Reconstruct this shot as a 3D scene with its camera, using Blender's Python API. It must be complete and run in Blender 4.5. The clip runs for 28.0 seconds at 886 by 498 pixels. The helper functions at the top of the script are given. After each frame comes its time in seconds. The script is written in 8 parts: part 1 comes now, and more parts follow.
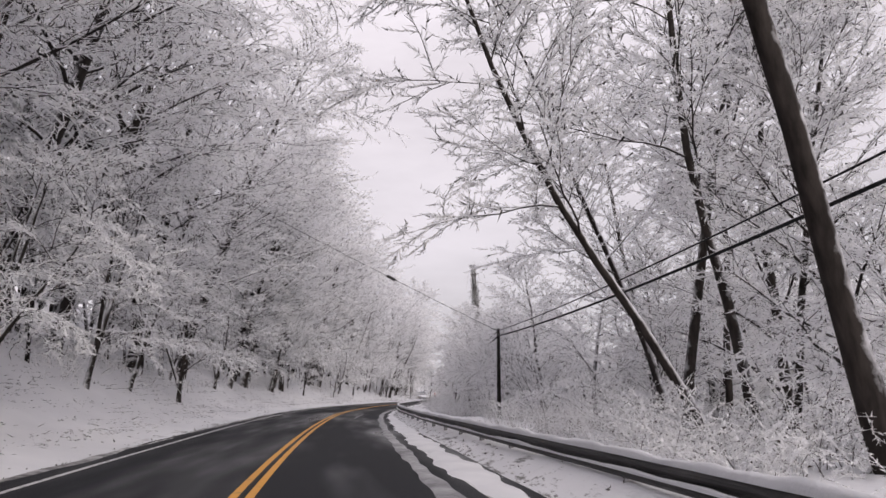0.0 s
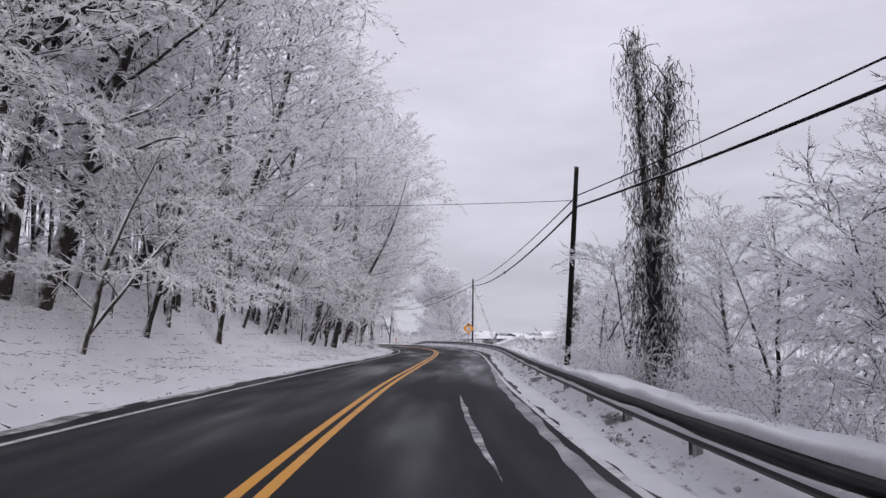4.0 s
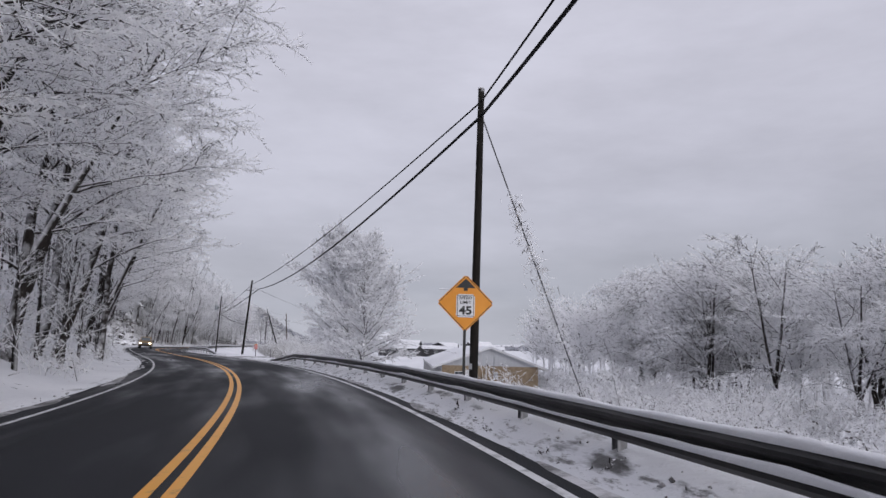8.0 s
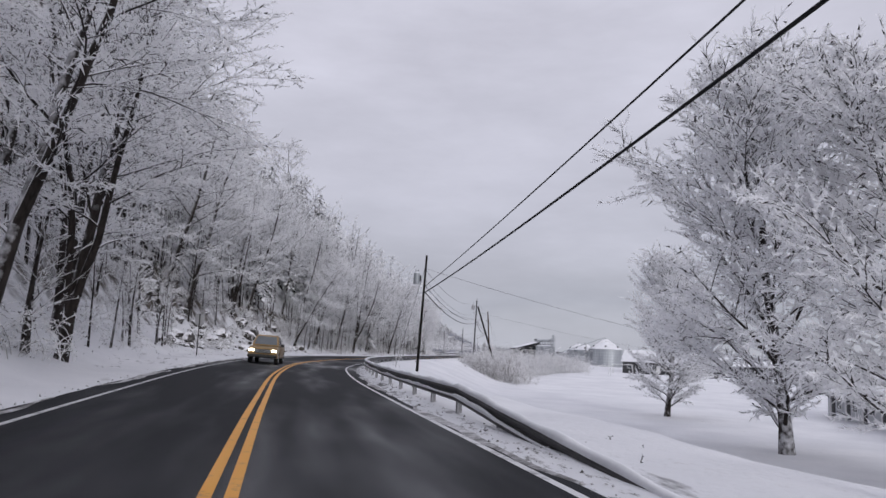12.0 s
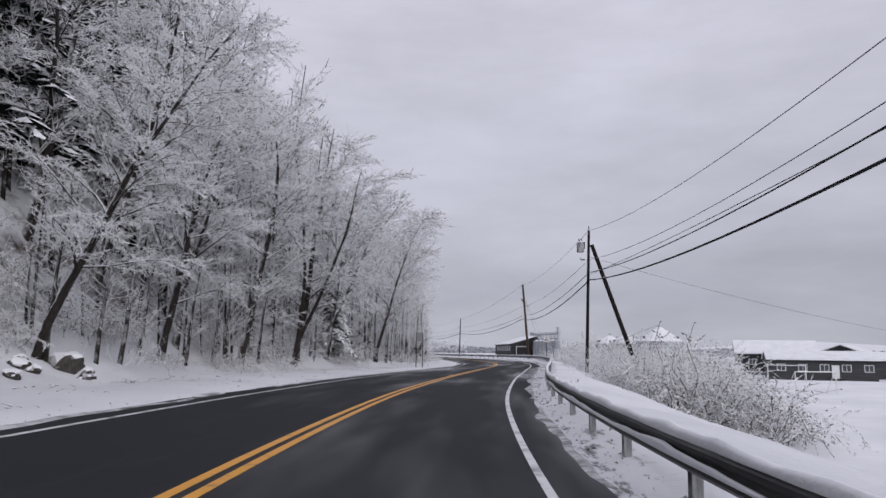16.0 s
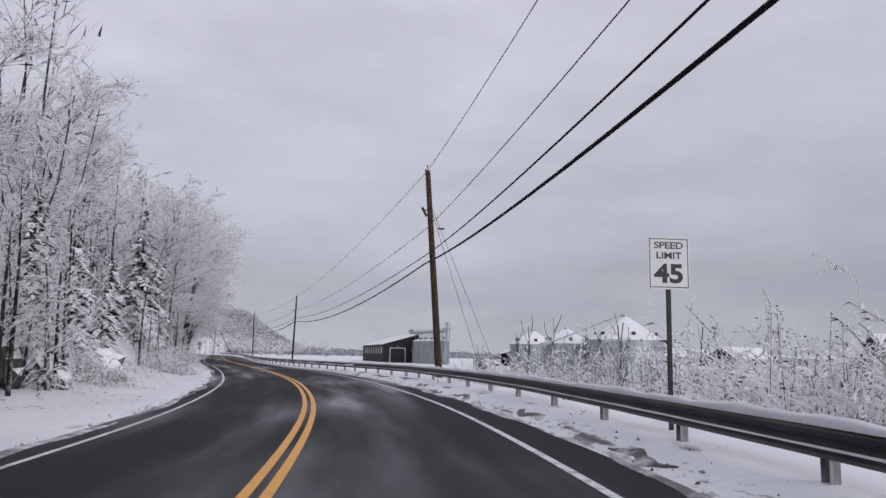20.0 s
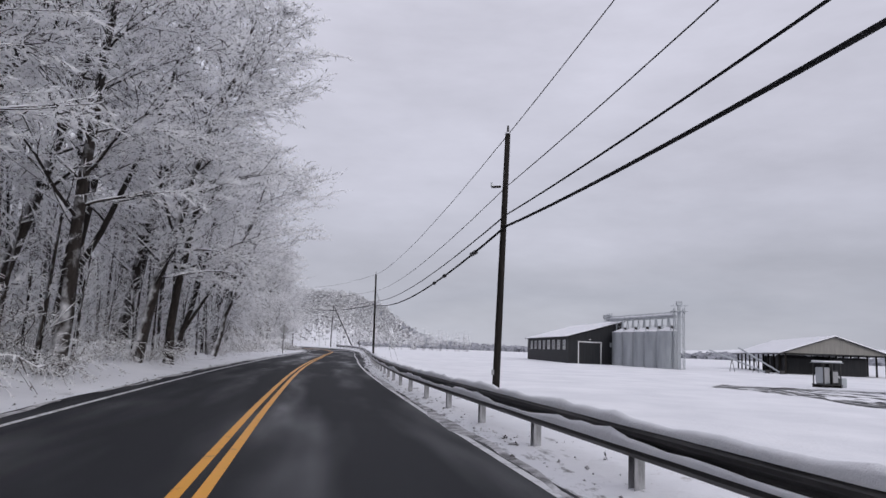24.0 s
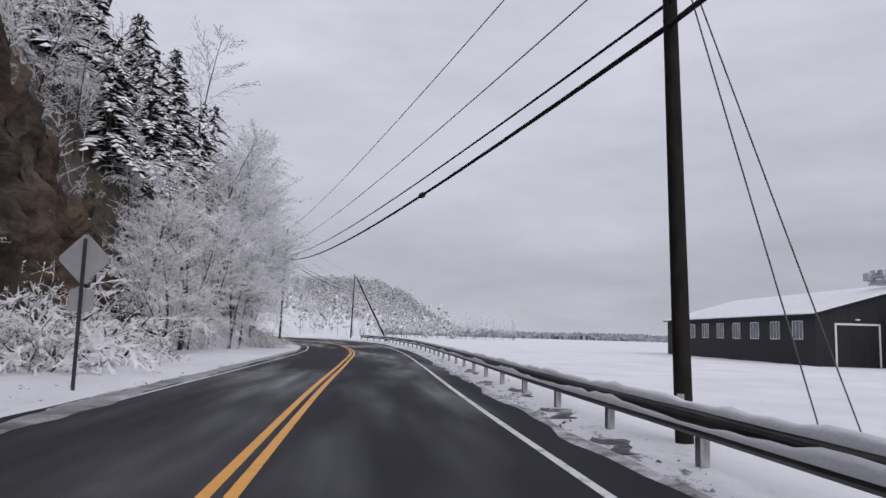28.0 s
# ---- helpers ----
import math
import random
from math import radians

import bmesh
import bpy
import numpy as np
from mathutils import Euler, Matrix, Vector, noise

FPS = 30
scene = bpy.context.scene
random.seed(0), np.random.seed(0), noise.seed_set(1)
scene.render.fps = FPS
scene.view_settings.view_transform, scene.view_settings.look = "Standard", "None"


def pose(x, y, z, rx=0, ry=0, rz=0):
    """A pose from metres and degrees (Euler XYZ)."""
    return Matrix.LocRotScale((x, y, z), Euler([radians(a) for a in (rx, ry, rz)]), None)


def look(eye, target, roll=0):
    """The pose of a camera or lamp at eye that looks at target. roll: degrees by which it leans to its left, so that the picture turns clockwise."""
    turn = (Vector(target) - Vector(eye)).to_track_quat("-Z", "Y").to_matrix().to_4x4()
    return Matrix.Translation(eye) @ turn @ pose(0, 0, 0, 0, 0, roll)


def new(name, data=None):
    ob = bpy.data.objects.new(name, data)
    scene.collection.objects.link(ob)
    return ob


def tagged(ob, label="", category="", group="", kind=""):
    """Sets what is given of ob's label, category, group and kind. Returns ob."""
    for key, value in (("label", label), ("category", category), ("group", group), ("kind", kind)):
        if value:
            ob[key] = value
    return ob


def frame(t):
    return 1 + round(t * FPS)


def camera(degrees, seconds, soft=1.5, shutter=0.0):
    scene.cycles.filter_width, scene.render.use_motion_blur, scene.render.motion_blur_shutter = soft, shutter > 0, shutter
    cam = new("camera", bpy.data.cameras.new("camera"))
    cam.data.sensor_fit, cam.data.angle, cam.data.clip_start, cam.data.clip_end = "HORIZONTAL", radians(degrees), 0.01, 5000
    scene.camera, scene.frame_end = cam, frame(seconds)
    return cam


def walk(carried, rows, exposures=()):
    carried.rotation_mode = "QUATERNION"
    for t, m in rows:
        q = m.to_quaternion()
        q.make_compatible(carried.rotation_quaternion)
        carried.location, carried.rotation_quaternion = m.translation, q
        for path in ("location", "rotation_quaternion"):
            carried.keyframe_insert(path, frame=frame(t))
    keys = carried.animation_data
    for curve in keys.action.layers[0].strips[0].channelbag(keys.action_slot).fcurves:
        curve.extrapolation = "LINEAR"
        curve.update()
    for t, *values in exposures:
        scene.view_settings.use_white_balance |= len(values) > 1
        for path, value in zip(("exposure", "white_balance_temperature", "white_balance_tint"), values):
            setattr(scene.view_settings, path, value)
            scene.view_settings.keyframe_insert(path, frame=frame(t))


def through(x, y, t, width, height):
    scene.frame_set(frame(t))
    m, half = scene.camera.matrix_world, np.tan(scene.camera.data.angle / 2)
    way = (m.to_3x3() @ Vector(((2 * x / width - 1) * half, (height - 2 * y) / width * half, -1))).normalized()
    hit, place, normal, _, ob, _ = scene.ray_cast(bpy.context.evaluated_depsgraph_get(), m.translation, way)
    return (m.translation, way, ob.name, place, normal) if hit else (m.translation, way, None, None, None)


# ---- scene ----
cam = camera(62.8, 28.0)
PATH = [
    (0, (23.681, -116.873, 1.471), (23.319, -114.945, 1.858), -0.4),
    (0.5, (20.528, -107.966, 1.513), (20.157, -106.037, 1.885), -1.0),
    (1, (17.462, -99.025, 1.52), (17.078, -97.092, 1.864), -0.6),
    (1.5, (14.512, -90.057, 1.436), (14.12, -88.121, 1.749), -0.1),
    (2, (11.856, -81.02, 1.248), (11.458, -79.082, 1.538), 0.3),
    (2.5, (9.303, -71.972, 1.219), (8.913, -70.029, 1.484), 0.6),
    (3, (7.102, -62.851, 1.29), (6.778, -60.893, 1.543), 0.3),
    (3.5, (5.364, -53.657, 1.349), (5.104, -51.689, 1.593), 0.2),
    (4, (3.878, -44.444, 1.379), (3.677, -42.469, 1.621), 0.1),
    (4.5, (2.848, -35.214, 1.412), (2.743, -33.232, 1.664), -0.2),
    (6.5, (-0.052, 1.854, 1.446), (-0.044, 3.837, 1.708), -0.2),
    (7, (-0.868, 11.121, 1.459), (-0.848, 13.103, 1.724), 0.3),
    (7.5, (-1.846, 20.384, 1.434), (-1.817, 22.366, 1.701), 0.7),
    (8, (-3.164, 29.622, 1.384), (-3.13, 31.603, 1.654), 1.5),
    (8.5, (-4.864, 38.805, 1.359), (-4.862, 40.787, 1.629), 2.1),
    (9, (-7.009, 47.899, 1.362), (-7.088, 49.879, 1.63), 2.8),
    (9.5, (-9.466, 56.911, 1.364), (-9.626, 58.886, 1.635), 3.2),
    (10, (-12.329, 65.808, 1.379), (-12.57, 67.774, 1.655), 3.7),
    (10.5, (-15.265, 74.69, 1.4), (-15.585, 76.645, 1.678), 3.6),
    (11, (-18.741, 83.385, 1.427), (-19.105, 85.331, 1.709), 3.5),
    (11.5, (-22.238, 92.085, 1.463), (-22.629, 94.025, 1.75), 3.7),
    (12, (-26.336, 100.527, 1.426), (-26.747, 102.464, 1.703), 2.7),
    (12.5, (-29.736, 109.278, 1.397), (-30.165, 111.212, 1.669), 2.5),
    (14.5, (-43.331, 144.295, 1.372), (-43.795, 146.222, 1.64), 2.7),
    (15, (-45.876, 153.327, 1.375), (-46.322, 155.258, 1.647), 2.1),
    (15.5, (-47.949, 162.471, 1.378), (-48.316, 164.418, 1.655), 1.6),
    (16, (-49.624, 171.685, 1.371), (-49.902, 173.645, 1.65), 0.8),
    (16.5, (-50.86, 180.949, 1.361), (-51.031, 182.923, 1.639), 0.3),
    (17, (-51.672, 190.243, 1.37), (-51.738, 192.222, 1.648), 0.1),
    (17.5, (-52.11, 199.534, 1.424), (-52.126, 201.515, 1.702), 0.2),
    (18, (-52.494, 208.802, 1.468), (-52.49, 210.782, 1.746), 0.8),
    (18.5, (-52.502, 218.052, 1.401), (-52.485, 220.032, 1.682), 1.0),
    (19, (-52.68, 227.278, 1.367), (-52.649, 229.257, 1.65), 1.0),
    (19.5, (-53.006, 236.481, 1.406), (-52.956, 238.46, 1.695), 1.1),
    (20, (-53.488, 245.664, 1.457), (-53.421, 247.642, 1.75), 1.3),
    (20.5, (-54.087, 254.83, 1.437), (-54.013, 256.807, 1.733), 1.4),
    (21, (-55.266, 263.939, 1.431), (-55.228, 265.917, 1.729), 1.5),
    (21.5, (-56.641, 273.019, 1.452), (-56.688, 274.996, 1.754), 1.8),
    (23.5, (-65.394, 308.669, 1.49), (-65.658, 310.631, 1.77), 2.1),
    (24, (-67.981, 317.458, 1.45), (-68.264, 319.42, 1.719), 2.2),
    (24.5, (-70.705, 326.184, 1.383), (-70.995, 328.146, 1.64), 2.2),
    (25, (-73.432, 334.882, 1.339), (-73.728, 336.845, 1.588), 2.1),
    (25.5, (-75.904, 343.63, 1.346), (-76.211, 345.592, 1.587), 2.0),
    (26, (-78.609, 352.291, 1.345), (-78.928, 354.251, 1.581), 1.7),
    (26.5, (-81.143, 360.982, 1.32), (-81.47, 362.942, 1.553), 1.6),
    (27, (-83.659, 369.663, 1.349), (-83.992, 371.621, 1.58), 1.4),
    (27.5, (-86.131, 378.352, 1.414), (-86.465, 380.311, 1.645), 1.6),
    (28, (-88.483, 387.088, 1.476), (-88.821, 389.046, 1.71), 1.6),
]
EXPO = [(0.0, 0.48, 7150, 13), (2.0, 0.56, 7050, 13), (3.2, 0.42, 6900, 13), (4.4, 0.24, 6450, 11), (6.5, 0.05, 6450, 10), (17.0, 0.05, 6450, 10), (20.0, 0.01, 6450, 10), (22.0, 0.03, 6450, 10), (26.0, 0.14, 6450, 10), (28.0, 0.08, 6480, 10)]
walk(cam, [(t, look(eye, target, roll)) for t, eye, target, roll in PATH], EXPO)

# ---- sky and sun: a closed winter overcast ----
world = bpy.data.worlds.new("overcast")
scene.world = world
world.use_nodes = True
wn, wl = world.node_tree.nodes, world.node_tree.links
wn.clear()
w_out = wn.new("ShaderNodeOutputWorld")
w_bg = wn.new("ShaderNodeBackground")
w_sky = wn.new("ShaderNodeTexSky")
w_sky.sky_type = "NISHITA"
w_sky.sun_disc = False
w_sky.sun_elevation = radians(24)
w_sky.sun_rotation = radians(218)
w_scale = wn.new("ShaderNodeVectorMath")
w_scale.operation = "SCALE"
w_scale.inputs["Scale"].default_value = 0.06
wl.new(w_sky.outputs["Color"], w_scale.inputs[0])
w_co = wn.new("ShaderNodeTexCoord")
w_sep = wn.new("ShaderNodeSeparateXYZ")
wl.new(w_co.outputs["Generated"], w_sep.inputs[0])
w_ramp = wn.new("ShaderNodeValToRGB")
w_map = wn.new("ShaderNodeMapping")
w_map.inputs["Scale"].default_value = (1.2, 1.2, 5.0)
wl.new(w_co.outputs["Generated"], w_map.inputs[0])
w_noise = wn.new("ShaderNodeTexNoise")
w_noise.inputs["Scale"].default_value = 2.2
w_noise.inputs["Detail"].default_value = 5
wl.new(w_map.outputs[0], w_noise.inputs["Vector"])
w_add = wn.new("ShaderNodeMath")
w_add.operation = "MULTIPLY_ADD"
w_add.inputs[1].default_value = 0.25
wl.new(w_noise.outputs["Fac"], w_add.inputs[0])
wl.new(w_sep.outputs["Z"], w_add.inputs[2])
w_sub = wn.new("ShaderNodeMath")
w_sub.operation = "SUBTRACT"
w_sub.inputs[1].default_value = 0.06
wl.new(w_add.outputs[0], w_sub.inputs[0])
wl.new(w_sub.outputs[0], w_ramp.inputs[0])
cr_ = w_ramp.color_ramp
cr_.elements[0].position, cr_.elements[0].color = 0.0, (0.39, 0.41, 0.485, 1)
cr_.elements[1].position, cr_.elements[1].color = 1.0, (0.82, 0.82, 0.94, 1)
for p_, c_ in ((0.05, (0.46, 0.475, 0.55)), (0.075, (0.475, 0.485, 0.555)), (0.12, (0.425, 0.435, 0.505)), (0.17, (0.46, 0.465, 0.535)), (0.27, (0.545, 0.545, 0.63)), (0.45, (0.62, 0.615, 0.71))):
    cr_.elements.new(p_).color = (*c_, 1)
w_mix = wn.new("ShaderNodeMix")
w_mix.data_type = "RGBA"
w_mix.inputs["Factor"].default_value = 0.94
wl.new(w_scale.outputs[0], w_mix.inputs["A"])
wl.new(w_ramp.outputs[0], w_mix.inputs["B"])
# the cloud thickens towards the east
w_east = wn.new("ShaderNodeMapRange")
w_east.inputs["From Min"].default_value, w_east.inputs["From Max"].default_value = 0.05, 0.85
w_east.inputs["To Min"].default_value, w_east.inputs["To Max"].default_value = 1.0, 0.80
wl.new(w_sep.outputs["X"], w_east.inputs["Value"])
w_dim = wn.new("ShaderNodeVectorMath")
w_dim.operation = "SCALE"
wl.new(w_mix.outputs["Result"], w_dim.inputs[0])
# long ragged cloud bands
w_band_map = wn.new("ShaderNodeMapping")
w_band_map.inputs["Scale"].default_value = (1.0, 1.0, 3.2)
wl.new(w_co.outputs["Generated"], w_band_map.inputs[0])
w_band = wn.new("ShaderNodeTexNoise")
w_band.inputs["Scale"].default_value, w_band.inputs["Detail"].default_value, w_band.inputs["Roughness"].default_value = 3.4, 7, 0.6
wl.new(w_band_map.outputs[0], w_band.inputs["Vector"])
w_level = wn.new("ShaderNodeMapRange")
w_level.inputs["From Min"].default_value, w_level.inputs["From Max"].default_value = 0.3, 0.7
w_level.inputs["To Min"].default_value, w_level.inputs["To Max"].default_value = 0.90, 1.10
wl.new(w_band.outputs["Fac"], w_level.inputs["Value"])
w_both = wn.new("ShaderNodeMath")
w_both.operation = "MULTIPLY"
wl.new(w_east.outputs["Result"], w_both.inputs[0])
wl.new(w_level.outputs["Result"], w_both.inputs[1])
wl.new(w_both.outputs[0], w_dim.inputs["Scale"])
wl.new(w_dim.outputs[0], w_bg.inputs["Color"])
w_bg.inputs["Strength"].default_value = 1.0
wl.new(w_bg.outputs[0], w_out.inputs[0])

sun = new("sun", bpy.data.lights.new("sun", "SUN"))
sun.data.energy, sun.data.angle, sun.data.color = 1.25, radians(35), (1.0, 0.975, 0.965)
sun.rotation_euler = (radians(66), 0, radians(218 + 180))

# ---- materials ----


class Mat:
    """A small helper that wires one node material."""

    def __init__(self, name, rough=0.7, metal=0.0):
        self.m = bpy.data.materials.new(name)
        self.m.use_nodes = True
        self.n, self.l = self.m.node_tree.nodes, self.m.node_tree.links
        self.b = self.n["Principled BSDF"]
        self.b.inputs["Roughness"].default_value = rough
        self.b.inputs["Metallic"].default_value = metal
        self.co = self.n.new("ShaderNodeTexCoord")
        self.geo = self.n.new("ShaderNodeNewGeometry")

    def noise(self, scale, detail=4, stretch=(1, 1, 1), world=True, rough=0.55):
        mp = self.n.new("ShaderNodeMapping")
        mp.inputs["Scale"].default_value = stretch
        self.l.new(self.geo.outputs["Position"] if world else self.co.outputs["Object"], mp.inputs[0])
        t = self.n.new("ShaderNodeTexNoise")
        t.inputs["Scale"].default_value, t.inputs["Detail"].default_value = scale, detail
        t.inputs["Roughness"].default_value = rough
        self.l.new(mp.outputs[0], t.inputs["Vector"])
        return t.outputs["Fac"]

    def ramp(self, fac, *stops):
        r = self.n.new("ShaderNodeValToRGB")
        e = r.color_ramp.elements
        while len(e) < len(stops):
            e.new(0.5)
        for el, (p, c) in zip(e, stops):
            el.position = p
            el.color = (c, c, c, 1) if isinstance(c, (int, float)) else (*c, 1)
        self.l.new(fac, r.inputs[0])
        return r.outputs[0]

    def mix(self, fac, a, b, how="MIX"):
        x = self.n.new("ShaderNodeMix")
        x.data_type, x.blend_type = "RGBA", how
        for key, v in (("Factor", fac), ("A", a), ("B", b)):
            if isinstance(v, (int, float)):
                x.inputs[key].default_value = v if key == "Factor" else (v, v, v, 1)
            elif isinstance(v, tuple):
                x.inputs[key].default_value = (*v, 1)
            else:
                self.l.new(v, x.inputs[key])
        return x.outputs["Result"]

    def math(self, op, a, b=0.0, c=0.0):
        x = self.n.new("ShaderNodeMath")
        x.operation = op
        for i, v in enumerate((a, b, c)):
            if isinstance(v, (int, float)):
                x.inputs[i].default_value = v
            else:
                self.l.new(v, x.inputs[i])
        return x.outputs[0]

    def up(self):
        s = self.n.new("ShaderNodeSeparateXYZ")
        self.l.new(self.geo.outputs["Normal"], s.inputs[0])
        return s.outputs["Z"]

    def color(self, v):
        if isinstance(v, tuple):
            self.b.inputs["Base Color"].default_value = (*v, 1)
        else:
            self.l.new(v, self.b.inputs["Base Color"])
        return self

    def rough(self, v):
        self.l.new(v, self.b.inputs["Roughness"])
        return self

    def bump(self, height, strength=0.4, distance=0.05):
        x = self.n.new("ShaderNodeBump")
        x.inputs["Strength"].default_value, x.inputs["Distance"].default_value = strength, distance
        self.l.new(height, x.inputs["Height"])
        self.l.new(x.outputs[0], self.b.inputs["Normal"])
        return self


SNOW_A, SNOW_B = (0.66, 0.665, 0.695), (0.78, 0.78, 0.805)


def snow_material():
    """Lying snow; steep ground shows rock, and the plough has thrown grit beside the asphalt."""
    k = Mat("snow", 0.75)
    big, small = k.noise(0.22, 5), k.noise(5.0, 5)
    col = k.mix(k.ramp(big, (0.35, 0.0), (0.7, 1.0)), SNOW_A, SNOW_B)
    spots = k.ramp(k.noise(3.3, 6, rough=0.75), (0.60, 0.0), (0.70, 1.0))
    patch = k.ramp(k.noise(0.35, 3), (0.45, 0.0), (0.62, 1.0))
    col = k.mix(k.math("MULTIPLY", k.math("MULTIPLY", spots, patch), 0.55), col, (0.20, 0.16, 0.13))
    # grit: u runs along the road, v away from the asphalt's edge
    mp = k.n.new("ShaderNodeMapping")
    mp.inputs["Scale"].default_value = (0.9, 3.2, 1)
    k.l.new(k.co.outputs["UV"], mp.inputs[0])
    g = k.n.new("ShaderNodeTexNoise")
    g.inputs["Scale"].default_value, g.inputs["Detail"].default_value, g.inputs["Roughness"].default_value = 1.6, 8, 0.72
    k.l.new(mp.outputs[0], g.inputs["Vector"])
    sp = k.n.new("ShaderNodeSeparateXYZ")
    k.l.new(k.co.outputs["UV"], sp.inputs[0])
    reach = k.ramp(k.math("MULTIPLY_ADD", sp.outputs["Y"], 0.25, 0.25), (0.12, 0.0), (0.24, 0.17), (0.32, 0.12), (0.48, 0.0))
    grit = k.ramp(k.math("ADD", g.outputs["Fac"], reach), (0.67, 0.0), (0.76, 1.0))
    near = k.ramp(k.math("MULTIPLY_ADD", sp.outputs["Y"], 0.25, 0.25), (0.0, 1.0), (0.55, 1.0), (0.66, 0.0))
    col = k.mix(k.math("MULTIPLY", k.math("MULTIPLY", grit, near), 0.85), col, (0.075, 0.068, 0.062))
    mp2 = k.n.new("ShaderNodeMapping")
    mp2.inputs["Scale"].default_value = (0.28, 1.1, 1)
    k.l.new(k.co.outputs["UV"], mp2.inputs[0])
    g2 = k.n.new("ShaderNodeTexNoise")
    g2.inputs["Scale"].default_value, g2.inputs["Detail"].default_value, g2.inputs["Roughness"].default_value = 1.3, 6, 0.6
    k.l.new(mp2.outputs[0], g2.inputs["Vector"])
    strip = k.ramp(k.math("MULTIPLY_ADD", sp.outputs["Y"], 0.25, 0.25), (0.2, 0.0), (0.30, 1.0), (0.44, 0.8), (0.56, 0.0))
    col = k.mix(k.math("MULTIPLY", k.ramp(g2.outputs["Fac"], (0.585, 0.0), (0.65, 0.92)), strip), col, (0.05, 0.047, 0.045))
    rock_n = k.noise(0.9, 6, (1, 1, 2.2), rough=0.7)
    rock = k.mix(k.ramp(rock_n, (0.32, 0.0), (0.68, 1.0)), (0.016, 0.013, 0.012), (0.13, 0.10, 0.075))
    steep = k.ramp(k.math("MULTIPLY_ADD", k.noise(0.45, 5, rough=0.65), 0.5, k.up()), (0.75, 1.0), (0.86, 0.0))
    k.color(k.mix(steep, col, rock))
    crag = k.math("MULTIPLY", k.math("MULTIPLY", rock_n, steep), 14.0)
    k.bump(k.math("ADD", crag, k.math("ADD", k.math("MULTIPLY", big, 2.0), small)), 0.6, 0.06)
    return k.m


def plain_snow_material(name="packed_snow"):
    k = Mat(name, 0.75)
    big, small = k.noise(0.9, 4), k.noise(14.0, 4)
    k.color(k.mix(k.ramp(big, (0.3, 0.0), (0.7, 1.0)), SNOW_A, SNOW_B))
    k.bump(k.math("ADD", k.math("MULTIPLY", big, 1.5), small), 0.45, 0.03)
    return k.m


def slush_material(name="dirty_slush", span=(0.42, 0.62), dark=(0.10, 0.095, 0.095), light=(0.62, 0.61, 0.63), stretch=(1, 1, 1)):
    k = Mat(name, 0.45)
    f = k.ramp(k.noise(1.4, 6, stretch, rough=0.7), (span[0], 0.0), (span[1], 1.0))
    k.color(k.mix(f, dark, light))
    k.bump(k.noise(9.0, 5), 0.8, 0.04)
    return k.m


def asphalt_material():
    """Wet asphalt; wear, damp and salt run along the lanes by the strip's own coordinates."""
    k = Mat("wet_asphalt", 0.4)

    def lane(scale, along, across, detail=5, rough=0.6):
        mp = k.n.new("ShaderNodeMapping")
        mp.inputs["Scale"].default_value = (along, across, 1)
        k.l.new(k.co.outputs["UV"], mp.inputs[0])
        t = k.n.new("ShaderNodeTexNoise")
        t.inputs["Scale"].default_value, t.inputs["Detail"].default_value, t.inputs["Roughness"].default_value = scale, detail, rough
        k.l.new(mp.outputs[0], t.inputs["Vector"])
        return t.outputs["Fac"]

    grain = k.noise(160.0, 2)
    streak, broad, scuff = lane(1.0, 0.08, 0.55, 3, 0.5), lane(1.0, 0.03, 0.28, 3), lane(1.0, 0.35, 2.0, 8, 0.7)
    c = k.mix(grain, (0.007, 0.0078, 0.0105), (0.019, 0.0205, 0.025))
    c = k.mix(k.ramp(streak, (0.48, 0.0), (0.75, 0.45)), c, (0.024, 0.0255, 0.031))
    salt = k.math("MULTIPLY", k.ramp(scuff, (0.62, 0.0), (0.76, 0.6)), k.ramp(broad, (0.50, 0.0), (0.64, 1.0)))
    c = k.mix(salt, c, (0.17, 0.17, 0.185))
    k.color(c)
    wet = k.math("ADD", k.math("MULTIPLY", broad, 0.6), k.math("MULTIPLY", streak, 0.4))
    k.rough(k.ramp(wet, (0.46, 0.85), (0.62, 0.24)))
    k.b.inputs["Specular IOR Level"].default_value = 0.24
    k.bump(grain, 0.35, 0.006)
    return k.m


def paint_material(name, base, wear=0.5):
    k = Mat(name, 0.5)
    f = k.ramp(k.noise(2.5, 7, rough=0.72), (wear - 0.06, 0.0), (wear + 0.10, 0.85))
    k.color(k.mix(f, base, (0.07, 0.07, 0.072)))
    k.bump(k.noise(120.0, 2), 0.25, 0.004)
    return k.m


def bark_material(name, dark, light, start=0.15, end=0.5):
    """Bark with snow lying on whatever faces up."""
    k = Mat(name, 0.85)
    n = k.noise(9.0, 5, (1, 1, 0.25), world=False)
    bark = k.mix(k.ramp(n, (0.3, 0.0), (0.7, 1.0)), dark, light)
    cover = k.math("DIVIDE", k.math("ADD", k.up(), k.math("MULTIPLY", k.noise(3.0, 4), 0.7)), 1.7)
    snow = k.ramp(cover, (max((start + 0.25) / 1.7, 0.0), 0.0), ((end + 0.25) / 1.7, 1.0))
    k.color(k.mix(snow, bark, (0.84, 0.84, 0.87)))
    k.b.inputs["Specular IOR Level"].default_value = 0.15
    k.bump(n, 0.6, 0.03)
    return k.m


